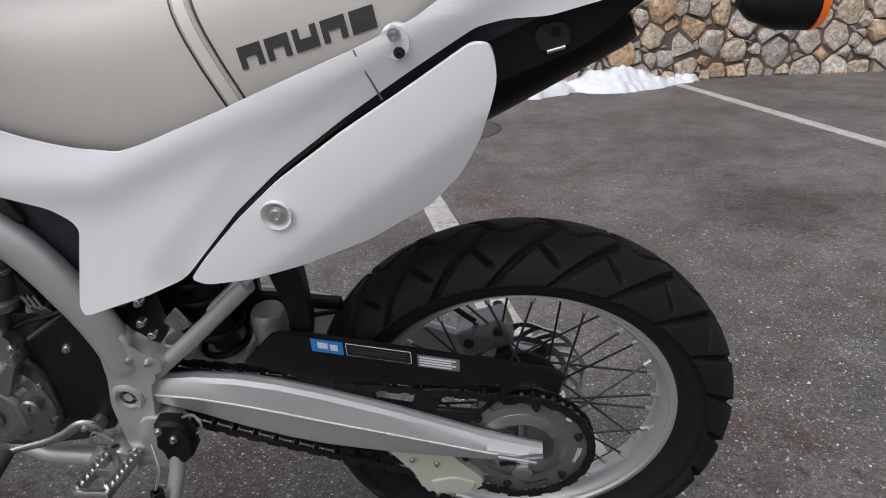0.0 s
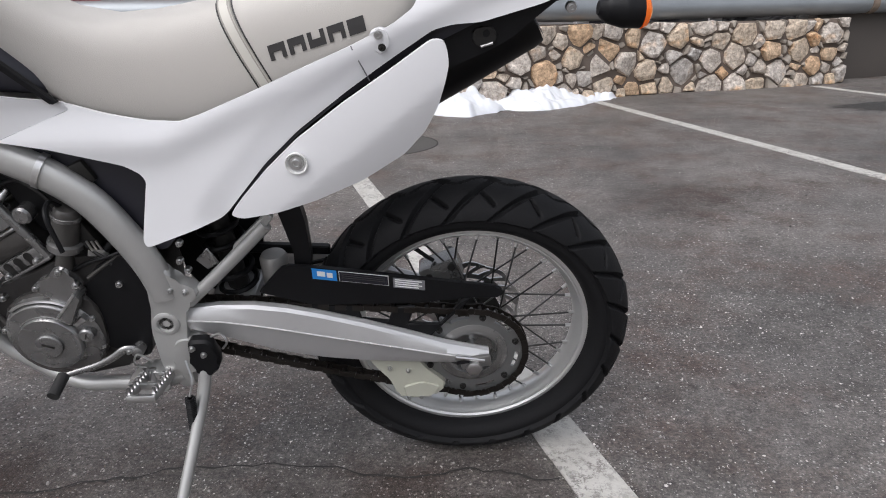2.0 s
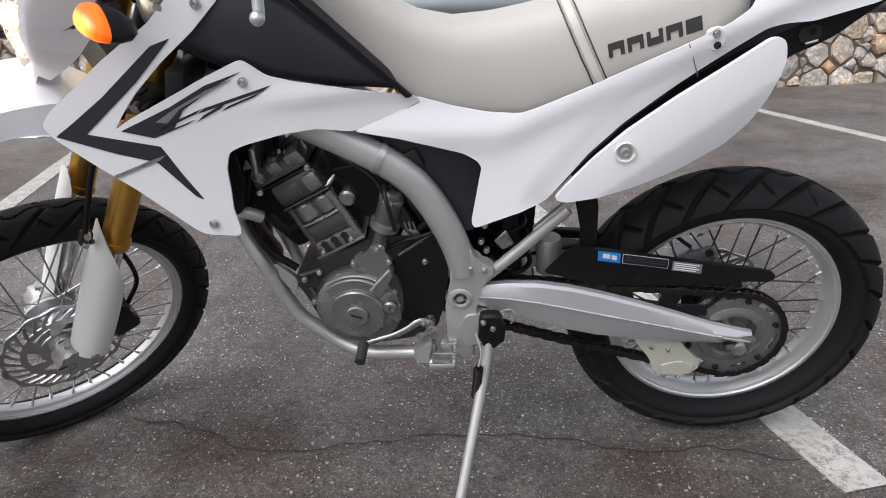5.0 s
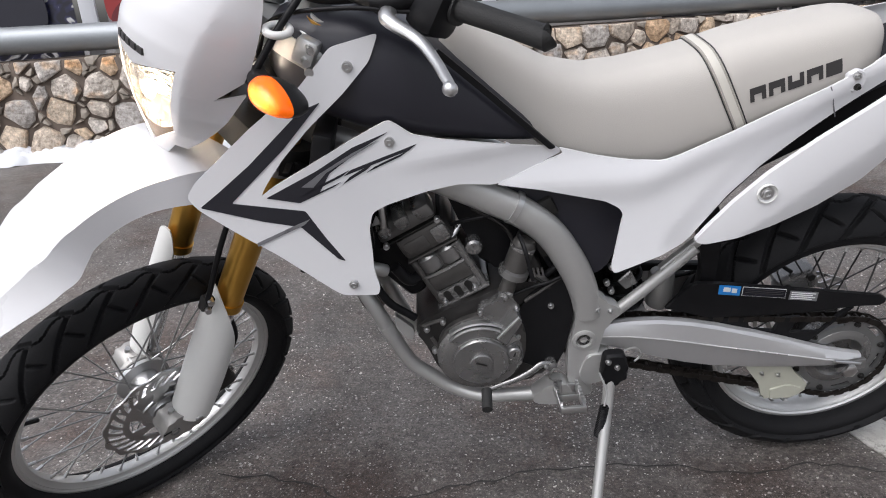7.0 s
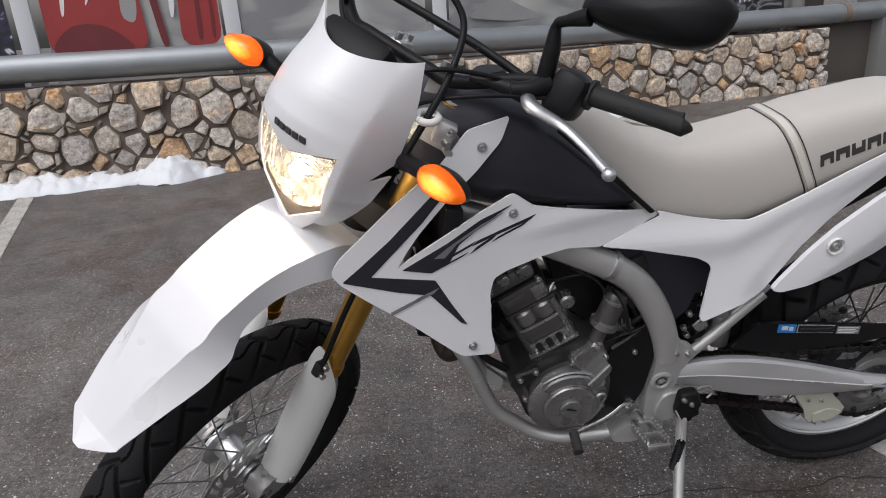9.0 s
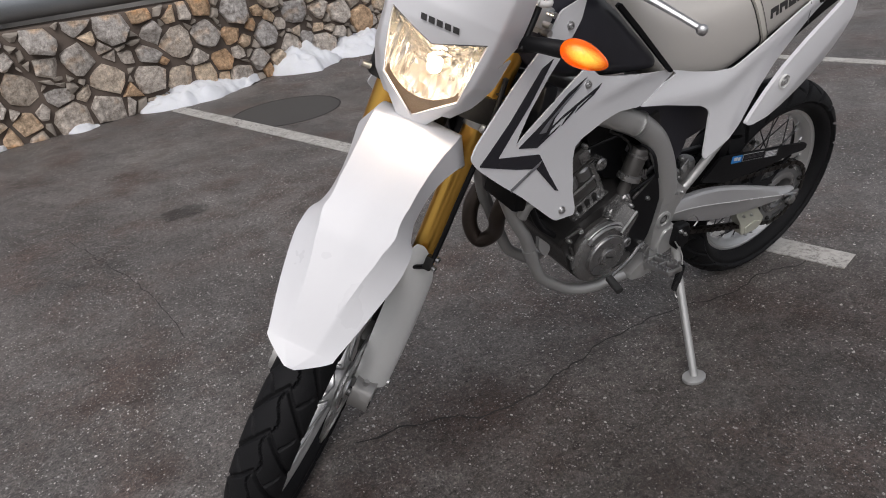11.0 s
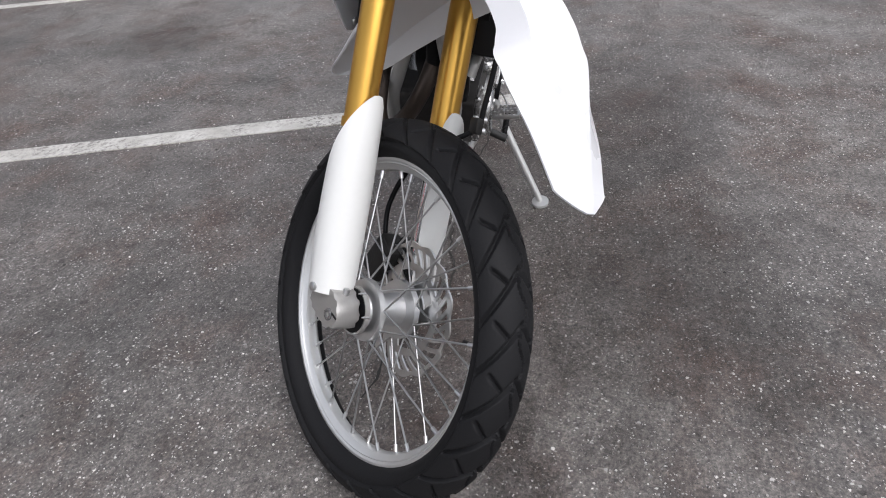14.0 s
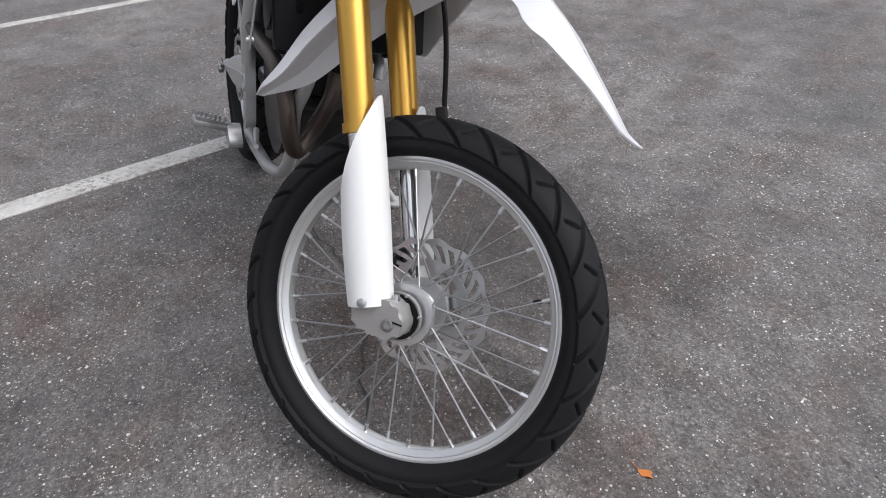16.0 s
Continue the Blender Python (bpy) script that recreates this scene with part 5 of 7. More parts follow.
label_plate("sticker_mark", 0.259, 0.249, 0.508, 0.498, PALE, 0.0008)
label_plate("warning_label", 0.238, 0.150, 0.510, 0.489, PALE, 0, "black warning label with pale border")
label_plate("label_field", 0.237, 0.151, 0.509, 0.490, DECAL, 0.0008)
for k in range(3):
    label_plate("label_line", 0.232, 0.156, 0.505 - k * 0.004, 0.5043 - k * 0.004, INK, 0.0014)
label_plate("spec_label", 0.142, 0.085, 0.492, 0.471, SMOKE, 0, "grey label with rows of small print")
for k in range(4):
    label_plate("label_line", 0.139, 0.09 + 0.006 * (k % 2), 0.489 - k * 0.0045, 0.487 - k * 0.0045, PALE, 0.0008)


def chain_mesh():
    """Roller chain round both sprockets, link by link."""
    path = []
    for a in np.linspace(100, -95, 26):
        path.append((0.0 - 0.103 * math.cos(radians(a)), 0.32 + 0.103 * math.sin(radians(a))))
    path += [(f, 0.217 + (f - 0.01) * 0.30 - 0.10 * max(0, f - 0.05) * max(0, 0.55 - f)) for f in np.linspace(0.05, 0.55, 34)]
    for a in np.linspace(-70, 95, 8):
        path.append((0.565 + 0.034 * math.cos(radians(a)), 0.425 + 0.034 * math.sin(radians(a))))
    path += [(f, 0.423 + f * 0.09) for f in np.linspace(0.55, 0.02, 36)]
    bm = bmesh.new()
    P = [Vector((f, 0.068, u)) for f, u in path]
    P.append(P[0])
    walked, step, k = 0.0, 0.0159, 0
    for a, b in zip(P, P[1:]):
        seg = (b - a).length
        while walked <= seg and seg > 0:
            p = a.lerp(b, walked / seg)
            d = (b - a).normalized()
            ang = math.degrees(math.atan2(d.z, d.x))
            w = 0.0075 if k % 2 else 0.0098
            for y in (-w, w):
                block((p.x, p.y + y, p.z), (0.0205, 0.0018, 0.0125), bm, (0, -ang, 0), edge=0)
            if k % 2 == 0:
                rod((p.x, p.y - 0.0075, p.z), (p.x, p.y + 0.0075, p.z), 0.0045, 6, bm)
            walked += step
            k += 1
        walked -= seg
    return bm


part("drive_chain", chain_mesh(), CHAIN, bike, "oily steel roller chain", sharp=0)
gd = part("chain_guide", slab([(0.205, 0.325), (0.190, 0.305), (0.163, 0.268), (0.150, 0.228), (0.136, 0.219), (0.079, 0.221), (0.053, 0.247), (0.060, 0.262), (0.093, 0.296), (0.110, 0.325)], 0.050, 0.083, 0.008, edge=0.004), NYLON, bike, "ivory nylon chain guide")
part("guide_fold", slab([(0.138, 0.252), (0.100, 0.262), (0.066, 0.250), (0.079, 0.226), (0.134, 0.224)], 0.080, 0.0865, 0.006, edge=0.002), NYLON, gd)
for f, u in ((0.163, 0.300), (0.127, 0.292), (0.128, 0.222), (0.104, 0.222)):
    bolt((f, 0.0840, u), 0.0045, gd, depth=0.003)
caliper = part("rear_caliper", block((0.055, -0.062, 0.435), (0.085, 0.055, 0.05), edge=0.010, turn=(0, 20, 0)), COVER, bike, "grey rear brake caliper")
for f, u in ((0.035, 0.455), (0.08, 0.43)):
    part("caliper_pin", rod((f, -0.03, u), (f, -0.10, u), 0.008), DARKM, caliper)
part("rear_brake_hose", tube([(0.07, -0.05, 0.46), (0.14, -0.06, 0.50), (0.24, -0.085, 0.46), (0.42, -0.09, 0.42)], 0.0045, 8), BLACK, bike)
shock = part("shock_absorber", rod((0.44, 0.0, 0.40), (0.47, 0.0, 0.68), 0.02), DARKM, bike)
coil = [(0.44 + 0.030 * t + 0.036 * math.cos(t * 44), 0.036 * math.sin(t * 44), 0.42 + 0.22 * t) for t in np.linspace(0, 1, 110)]
part("shock_spring", tube(coil, 0.0055, 8, 1), BLACK, shock, "black coil spring")
# added cylinder in place of the bright exhaust piece behind the shock
part("pale_exhaust_piece", lathe([(0.435, 0.018), (0.442, 0.026), (0.512, 0.0265), (0.520, 0.022), (0.521, 0.004)], 28, (0.372, 0.0, 0), axis="Z"), CASTING, shock, "pale cylinder standing in for a bright exhaust piece")
part("brake_bar", slab([(0.44, 0.526), (0.27, 0.513), (0.27, 0.494), (0.44, 0.506)], -0.045, -0.028, 0.004, edge=0.003), BLACK, bike, "black bar beyond the shock absorber")
# black panel closing the view past the shock absorber
part("inner_back_panel", slab([(0.545, 0.69), (0.41, 0.67), (0.395, 0.60), (0.402, 0.50), (0.42, 0.42), (0.50, 0.40), (0.56, 0.44), (0.57, 0.58)], -0.062, -0.050, 0.02, edge=0.004), BLACK, bike, "black panel behind the shock absorber")
part("mount_plate", slab([(0.486, 0.559), (0.463, 0.583), (0.447, 0.552), (0.469, 0.539)], 0.074, 0.080, 0.003), COVER, bike)
for f, u in ((0.503, 0.60), (0.51, 0.565), (0.50, 0.545)):
    bolt((f, 0.09, u), 0.006, bike, "frame_bolt")

UPW = BIKE.inverted().to_3x3() @ Vector((0, 0, 1))
FOOT = BIKE.inverted() @ Vector((-0.417, 0.56, 0.012))
stand = part("side_stand", tube([(0.497, 0.118, 0.375), (0.51, 0.16, 0.29), FOOT], [0.0125, 0.0115, 0.010], 14), SILVER, bike, "silver side stand leg")
shoe = lathe([(-0.006, 0.022), (-0.004, 0.026), (0.004, 0.026), (0.006, 0.022)], 24, axis="Z")
for v in shoe.verts:
    v.co.x *= 1.3
part("stand_foot", shoe, SILVER, stand, m=Matrix.Translation(FOOT - UPW * 0.004) @ (UPW.to_track_quat("Z", "Y").to_matrix().to_4x4()))
part("stand_bracket", slab([(0.545, 0.41), (0.50, 0.415), (0.485, 0.385), (0.505, 0.345), (0.545, 0.33), (0.56, 0.36)], 0.088, 0.118, 0.01), SILVER, stand)
part("stand_switch_cover", slab([(0.516, 0.425), (0.474, 0.425), (0.464, 0.375), (0.474, 0.350), (0.500, 0.342), (0.520, 0.362)], 0.112, 0.138, 0.014, edge=0.005), BLACK, stand, "black stand switch cover")
bolt((0.49, 0.139, 0.395), 0.006, stand)
bolt((0.508, 0.139, 0.41), 0.006, stand)
SPRING = (0.5195, 0.174, 0.326)
helix = [(SPRING[0] + 0.008 * k / 130 + 0.0075 * math.cos(k * 0.9), SPRING[1] + 0.0075 * math.sin(k * 0.9), SPRING[2] - 0.078 * k / 130) for k in range(131)]
part("stand_spring", tube(helix, 0.0026, 6, 1), BLACK, stand, "dark coil return spring")
part("spring_hook", tube([(0.5195, 0.174, 0.328), (0.514, 0.160, 0.355), (0.525, 0.140, 0.385)], 0.002, 6), STEEL, stand)
part("spring_hook", tube([(0.5275, 0.174, 0.250), (0.524, 0.176, 0.232), (0.525, 0.186, 0.226)], 0.0022, 6), STEEL, stand)
part("cable_clip", tube([(0.475, 0.125, 0.425), (0.455, 0.13, 0.435), (0.445, 0.135, 0.42), (0.455, 0.135, 0.405)], 0.0022, 6), STEEL, stand)
PEG_OUT = -0.070
for s in (1, -1):
    pb = part("peg_bracket", slab([(0.655, 0.318), (0.62, 0.345), (0.592, 0.35), (0.57, 0.33), (0.575, 0.30), (0.61, 0.292), (0.65, 0.298)], s * 0.09, s * 0.125, 0.008), SILVER, bike, "silver foot peg bracket")
    bm = None
    for c, size in (((0.566, 0.162), (0.006, 0.092)), ((0.610, 0.162), (0.006, 0.092)), ((0.588, 0.119), (0.050, 0.008)), ((0.588, 0.205), (0.050, 0.008)), ((0.588, 0.162), (0.044, 0.005))):
        bm = block((c[0], s * c[1], 0.346 + 0.25 * (c[1] - 0.162)), (size[0], size[1], 0.014), bm, (s * 14, 0, 0), edge=0.0015)
    peg = part("foot_peg", bm, STEEL, pb, "open steel foot peg with teeth")
    for k in range(7):
        for df in (-0.022, 0.022):
            part("peg_tooth", block((0.588 + df, s * (0.126 + 0.012 * k), 0.350 + 0.003 * k), (0.005, 0.006, 0.012), edge=0), STEEL, peg)
    if s < 0:
        pb.location.y = PEG_OUT
    part("peg_pin", rod((0.60, s * 0.118, 0.352), (0.60, s * 0.13, 0.318), 0.006), STEEL, pb)
    part("peg_spring", tube([(0.605, s * 0.125, 0.36), (0.622, s * 0.13, 0.372), (0.612, s * 0.13, 0.395), (0.59, s * 0.128, 0.375)], 0.002, 6), STEEL, pb)
lever = part("gear_lever", tube([(0.613, 0.115, 0.392), (0.636, 0.120, 0.399), (0.660, 0.126, 0.386), (0.690, 0.131, 0.373), (0.738, 0.140, 0.363), (0.750, 0.150, 0.361)], [0.0095, 0.0085, 0.0075, 0.0068, 0.0058, 0.0055], 12, 6, flat=0.7), COVER, bike, "dull silver gear lever")
part("lever_clamp", lathe([(0.10, 0.011), (0.122, 0.011), (0.124, 0.008)], 16, (0.616, 0, 0.392)), COVER, lever)
bolt((0.628, 0.124, 0.397), 0.005, lever)
part("lever_rubber", rod((0.749, 0.142, 0.362), (0.752, 0.186, 0.352), 0.0105), GRIP, lever, "black rubber toe piece")
part("brake_pedal", tube([(0.60, -0.118, 0.33), (0.68, -0.13, 0.325), (0.75, -0.14, 0.345)], [0.009, 0.007, 0.006], 10), SILVER, bike)
tb = part("tail_bracket", slab([(0.000, 0.936), (-0.012, 0.942), (-0.030, 0.941), (-0.036, 0.930), (-0.033, 0.917), (-0.012, 0.911), (0.000, 0.920)], 0.060, 0.072, 0.003), DARKM, bike, "dark metal tail bracket")
part("bracket_pin", rod((-0.012, 0.074, 0.913), (-0.030, 0.074, 0.918), 0.0022, 10), STEEL, tb)
part("bracket_hole", lathe([(0.070, 0.0055), (0.0728, 0.0055), (0.0728, 0.004)], 16, (-0.020, 0, 0.932)), BLACK, tb)
# rear turn signals and lamp bracket
for s in (1, -1):
    ri = part("rear_turn_signal", tube([(-0.20, s * 0.06, 0.972), (-0.203, s * 0.10, 0.970), (-0.204, s * 0.138, 0.976)], [0.011, 0.010, 0.014], 12), BLACK, bike, "black rear turn signal on a short stalk")
    part("signal_body", tube([(-0.163, s * 0.154, 0.981), (-0.175, s * 0.154, 0.980), (-0.198, s * 0.154, 0.978), (-0.222, s * 0.154, 0.976)], [0.009, 0.019, 0.0245, 0.0235], 20), BLACK, ri)
    part("signal_lens", tube([(-0.222, s * 0.154, 0.976), (-0.229, s * 0.154, 0.976), (-0.234, s * 0.154, 0.976)], [0.024, 0.021, 0.011], 20), AMBER_FAINT, ri, "amber lens")
    bolt((-0.145, s * 0.069, 0.965), 0.008, bike, "tail_bolt", side=s)


# ---- steering assembly ----
def fork_part(name, bm, material, parent=None, label="", at=None, **kw):
    return part(name, bm, material, parent or bike, label, None if parent else (at or FORK), **kw)


for s in (1, -1):
    leg = fork_part("fork_leg", tube([(-0.036, s * 0.094, 0.322), (-0.036, s * 0.094, 0.345), (-0.036, s * 0.094, 0.60), (-0.036, s * 0.094, 0.80), (-0.036, s * 0.094, 0.90)], [0.0265, 0.0265, 0.0285, 0.028, 0.027], 28, 4), GOLD, None, "gold anodised upper fork tube")
    part("fork_ring", tube([(-0.036, s * 0.094, 0.318), (-0.036, s * 0.094, 0.335)], [0.0295, 0.0295], 28, 1), GOLD, leg)
    part("fork_slider", rod((-0.036, s * 0.094, 0.02), (-0.036, s * 0.094, 0.33), 0.0205, 24), CHROME, leg, "chromed slider")
    foot = part("axle_clamp", slab([(-0.064, 0.032), (0.000, 0.040), (0.020, 0.034), (0.034, 0.012), (0.032, -0.018), (0.016, -0.030), (-0.018, -0.030), (-0.034, -0.014), (-0.062, -0.006)], s * 0.072, s * 0.118, 0.010, edge=0.005), CASTING, leg, "pale cast alloy axle clamp")
    part("axle_end", lathe([(s * 0.06, 0.011), (s * 0.1205, 0.011), (s * 0.1215, 0.0095), (s * 0.1215, 0.007), (s * 0.112, 0.0065)], 24, (0.006, 0, -0.004)), COVER, foot)
    part("clamp_slot", block((0.024, s * 0.1185, -0.002), (0.018, 0.002, 0.003), edge=0, turn=(0, 20, 0)), BLACK, foot)
    for f, u in ((-0.02, 0.034), (0.012, 0.030)):
        part("clamp_bolt", rod((f, s * 0.095, u - 0.01), (f + 0.003, s * 0.095, u + 0.014), 0.006, 10), STEEL, foot)
    # guard: a shell round the front and outer side of the slider
    rings = []
    for k in range(15):
        q = k / 14
        ring = []
        for j in range(15):
            a = radians(-48 + 178 * j / 14)
            top = 0.378 - 0.155 * max(0, (j - 3.5) / 10.5) ** 1.5 - 0.05 * max(0, (2.5 - j) / 2.5) ** 2
            u = 0.028 + (top - 0.028) * q
            r = 0.041 + 0.003 * math.sin(q * 3)
            ring.append(Vector((-0.036 + r * math.cos(a), s * (0.094 + r * math.sin(a)), u)))
        rings.append(ring)
    bm = bmesh.new()
    vs = [[bm.verts.new(p) for p in ring] for ring in rings]
    for a, b in zip(vs, vs[1:]):
        for j in range(14):
            bm.faces.new((a[j], a[j + 1], b[j + 1], b[j]))
    bmesh.ops.recalc_face_normals(bm, faces=bm.faces)
    bmesh.ops.solidify(bm, geom=bm.faces[:], thickness=0.003)
    fg = part("fork_guard", bm, GUARDW, leg, "white plastic fork guard")
    part("guard_bolt", lathe([(s * 0.130, 0.008), (s * 0.138, 0.008), (s * 0.140, 0.005)], 14, (-0.030, 0, 0.036)), STEEL, fg)

for u, h, f1 in ((0.672, 0.05, 0.02), (0.850, 0.034, 0.015)):
    tc = fork_part("triple_clamp", slab([(-0.085, -0.142), (-0.10, -0.05), (-0.10, 0.05), (-0.085, 0.142), (-0.01, 0.145), (f1, 0.08), (f1, -0.08), (-0.01, -0.145)], -h / 2, h / 2, 0.02, edge=0.004), DARKM if u < 0.7 else SILVER, None, "fork clamp")
    tc.data.transform(Matrix(((1, 0, 0, 0), (0, 0, 1, 0), (0, 1, 0, u), (0, 0, 0, 1))))
    tc.data.flip_normals()
    for s in (1, -1):
        part("clamp_screw", rod((0.0, s * 0.135, u - 0.01), (0.012, s * 0.150, u - 0.01), 0.007, 10), STEEL, tc)
        if u > 0.7:
            part("clamp_collar", lathe([(0.840, 0.034), (0.843, 0.038), (0.880, 0.038), (0.884, 0.034)], 28, (-0.036, s * 0.094, 0), axis="Z"), RIMM, tc, "silver cast fork clamp")
            part("clamp_ear", block((0.004, s * 0.122, 0.862), (0.030, 0.034, 0.040), edge=0.006, turn=(0, 0, s * 35)), RIMM, tc, "split clamp ear")
            for du in (-0.010, 0.010):
                part("clamp_bolt", rod((0.012, s * 0.132, 0.862 + du), (0.019, s * 0.146, 0.862 + du), 0.006, 12), STEEL, tc)
            part("fork_cap", tube([(-0.036, s * 0.094, 0.875), (-0.036, s * 0.094, 0.905)], [0.027, 0.022], 24, 1), SILVER, tc)
            part("bar_riser", block((-0.045, s * 0.052, 0.905), (0.046, 0.032, 0.075), edge=0.008), SILVER, tc, "silver handlebar riser")
            for df in (-0.015, 0.015):
                part("riser_bolt", rod((-0.045 + df, s * 0.052, 0.935), (-0.045 + df, s * 0.052, 0.953), 0.0065, 12), STEEL, tc)
            part("hose_clip", lathe([(0.83, 0.030), (0.836, 0.034), (0.85, 0.034), (0.856, 0.03)], 20, (-0.036, s * 0.094, -0.17), axis="Z"), SILVER, tc)

BAR = [(-0.13, 0.44, 1.036), (-0.126, 0.30, 1.008), (-0.10, 0.21, 0.985), (-0.055, 0.115, 0.93), (-0.045, 0.06, 0.926), (-0.045, -0.06, 0.926), (-0.055, -0.115, 0.93), (-0.10, -0.21, 0.985), (-0.126, -0.30, 1.008), (-0.13, -0.44, 1.036)]
bars = fork_part("handlebar", tube(BAR, 0.0112, 14, 8), BLACK, None, "black handlebar with a cross brace", BARS)
part("cross_brace", tube([(-0.098, 0.20, 0.982), (-0.09, 0.1, 0.99), (-0.09, -0.1, 0.99), (-0.098, -0.20, 0.982)], 0.0075, 12, 4), BLACK, bars)
for s in (1, -1):
    part("hand_grip", tube([(-0.1265, s * 0.30, 1.008), (-0.128, s * 0.36, 1.020), (-0.130, s * 0.432, 1.034), (-0.1305, s * 0.44, 1.036)], [0.017, 0.016, 0.0168, 0.019], 18, 4), GRIP, bars, "black rubber hand grip")
    part("grip_flange", tube([(-0.1265, s * 0.296, 1.007), (-0.1265, s * 0.302, 1.008)], [0.024, 0.024], 18, 1), GRIP, bars)
    sw = part("switch_housing", block((-0.118, s * 0.268, 0.992), (0.068, 0.060, 0.076), edge=0.018), BLACK, bars, "black switch housing")
    part("switch_button", block((-0.152, s * 0.268, 1.01), (0.012, 0.02, 0.012), edge=0.003), BLACK, sw)
    perch = part("lever_perch", tube([(-0.098, s * 0.236, 0.992), (-0.075, s * 0.222, 0.975), (-0.060, s * 0.200, 0.962)], [0.018, 0.014, 0.012], 14), BLACK, bars, "black lever perch")
    lv = part("brake_lever" if s < 0 else "clutch_lever", tube([(-0.078, s * 0.222, 0.966), (-0.052, s * 0.248, 0.958), (-0.062, s * 0.300, 0.956), (-0.047, s * 0.350, 0.950), (-0.022, s * 0.402, 0.942)], [0.009, 0.010, 0.0075, 0.0065, 0.006], 12, 6, flat=1.3), ALLOY, bars, "silver hand lever with a ball end")
    part("lever_ball", lathe([(-0.010, 0.002), (-0.0085, 0.006), (-0.005, 0.009), (0, 0.0102), (0.005, 0.009), (0.0085, 0.006), (0.010, 0.002)], 18, (-0.016, s * 0.408, 0.940)), ALLOY, lv)
    part("lever_boot", tube([(-0.074, s * 0.218, 0.966), (-0.062, s * 0.180, 0.960), (-0.050, s * 0.135, 0.948)], [0.016, 0.011, 0.005], 12), BLACK, bars, "black rubber lever boot")
    # mirror: a stalk and a rounded shell, its glass to the rear
    mir = part("mirror_stalk", tube([(-0.095, s * 0.228, 1.0), (-0.085, s * 0.222, 1.04), (-0.075, s * 0.214, 1.075), (-0.065, s * 0.228, 1.088), (-0.06, s * 0.258, 1.108)], [0.014, 0.0135, 0.008, 0.0085, 0.014], 12), BLACK, bars, "black mirror stalk with a rubber boot")
    rings = []
    C0 = Vector((-0.062, s * 0.335, 1.150))
    for d, g in ((0.034, 0.05), (0.030, 0.42), (0.020, 0.72), (0.006, 0.93), (-0.010, 1.0), (-0.018, 1.0), (-0.020, 0.96)):
        ring = []
        for k in range(36):
            a = 2 * math.pi * k / 36
            c, z = math.cos(a), math.sin(a)
            y = math.copysign(abs(c) ** 0.75, c) * 0.100
            zz = math.copysign(abs(z) ** 0.75, z) * (0.040 + 0.010 * c)
            ring.append(C0 + Vector((d, s * y * g, (zz + y * 0.28) * g)))
        rings.append(ring)
    shell = part("mirror_shell", loft(rings), BLACK, bars, "black plastic mirror shell")
    part("mirror_glass", loft([[C0 + Vector((-0.0205, (p.y - C0.y) * 0.97, (p.z - C0.z) * 0.97)) for p in rings[-1]], [C0 + Vector((-0.0215, (p.y - C0.y) * 0.95, (p.z - C0.z) * 0.95)) for p in rings[-1]]]), CHROME, shell, "mirror glass")
for pts, r in (([(-0.085, 0.205, 0.965), (-0.04, 0.16, 0.965), (0.02, 0.09, 0.93), (0.0, 0.05, 0.84), (-0.06, 0.03, 0.78)], 0.004), ([(-0.09, 0.25, 0.975), (-0.03, 0.18, 0.94), (0.01, 0.10, 0.88), (-0.02, 0.06, 0.80)], 0.0035), ([(-0.085, -0.205, 0.965), (-0.03, -0.14, 0.97), (0.03, -0.06, 0.93), (0.0, 0.06, 0.82)], 0.004)):
    part("control_cable", tube(pts, r, 10, 8), BLACK, bars)
part("instrument", block((0.070, 0.0, 0.915), (0.05, 0.13, 0.06), edge=0.014, turn=(0, -35, 0)), BLACK, bars, "black instrument unit behind the mask")
part("lamp_bracket", block((0.02, 0.0, 0.80), (0.05, 0.10, 0.16), edge=0.01), BLACK, bars)

# headlight mask
MASK = [(0.604, 0.100, 0.098, 0.095, 0.008), (0.625, 0.110, 0.104, 0.095, 0.036), (0.65, 0.124, 0.112, 0.095, 0.062), (0.68, 0.142, 0.126, 0.093, 0.090), (0.72, 0.160, 0.141, 0.078, 0.112), (0.755, 0.174, 0.150, 0.064, 0.119), (0.785, 0.186, 0.153, 0.062, 0.122), (0.815, 0.190, 0.152, 0.072, 0.122), (0.85, 0.185, 0.143, 0.073, 0.122), (0.88, 0.177, 0.132, 0.074, 0.120), (0.91, 0.166, 0.121, 0.077, 0.115), (0.935, 0.156, 0.112, 0.082, 0.110), (0.96, 0.146, 0.104, 0.087, 0.105)]
LENS = [(-0.082, 0.790), (0.0, 0.760), (0.082, 0.790), (0.067, 0.684), (0.0, 0.632), (-0.067, 0.684)]


def mask_f(l, u, inset=0.0):
    """How far ahead the mask's skin lies: a front facet, then sides folded back."""
    fc, fm, fs, w = pick(MASK, u)
    x = min(1.0, abs(l) / max(w, 1e-4))
    if x < 0.76:
        return fc - (fc - fm) * (x / 0.76) ** 2.0 - inset
    return fm - (fm - fs) * ((x - 0.76) / 0.24) ** 1.05 - inset


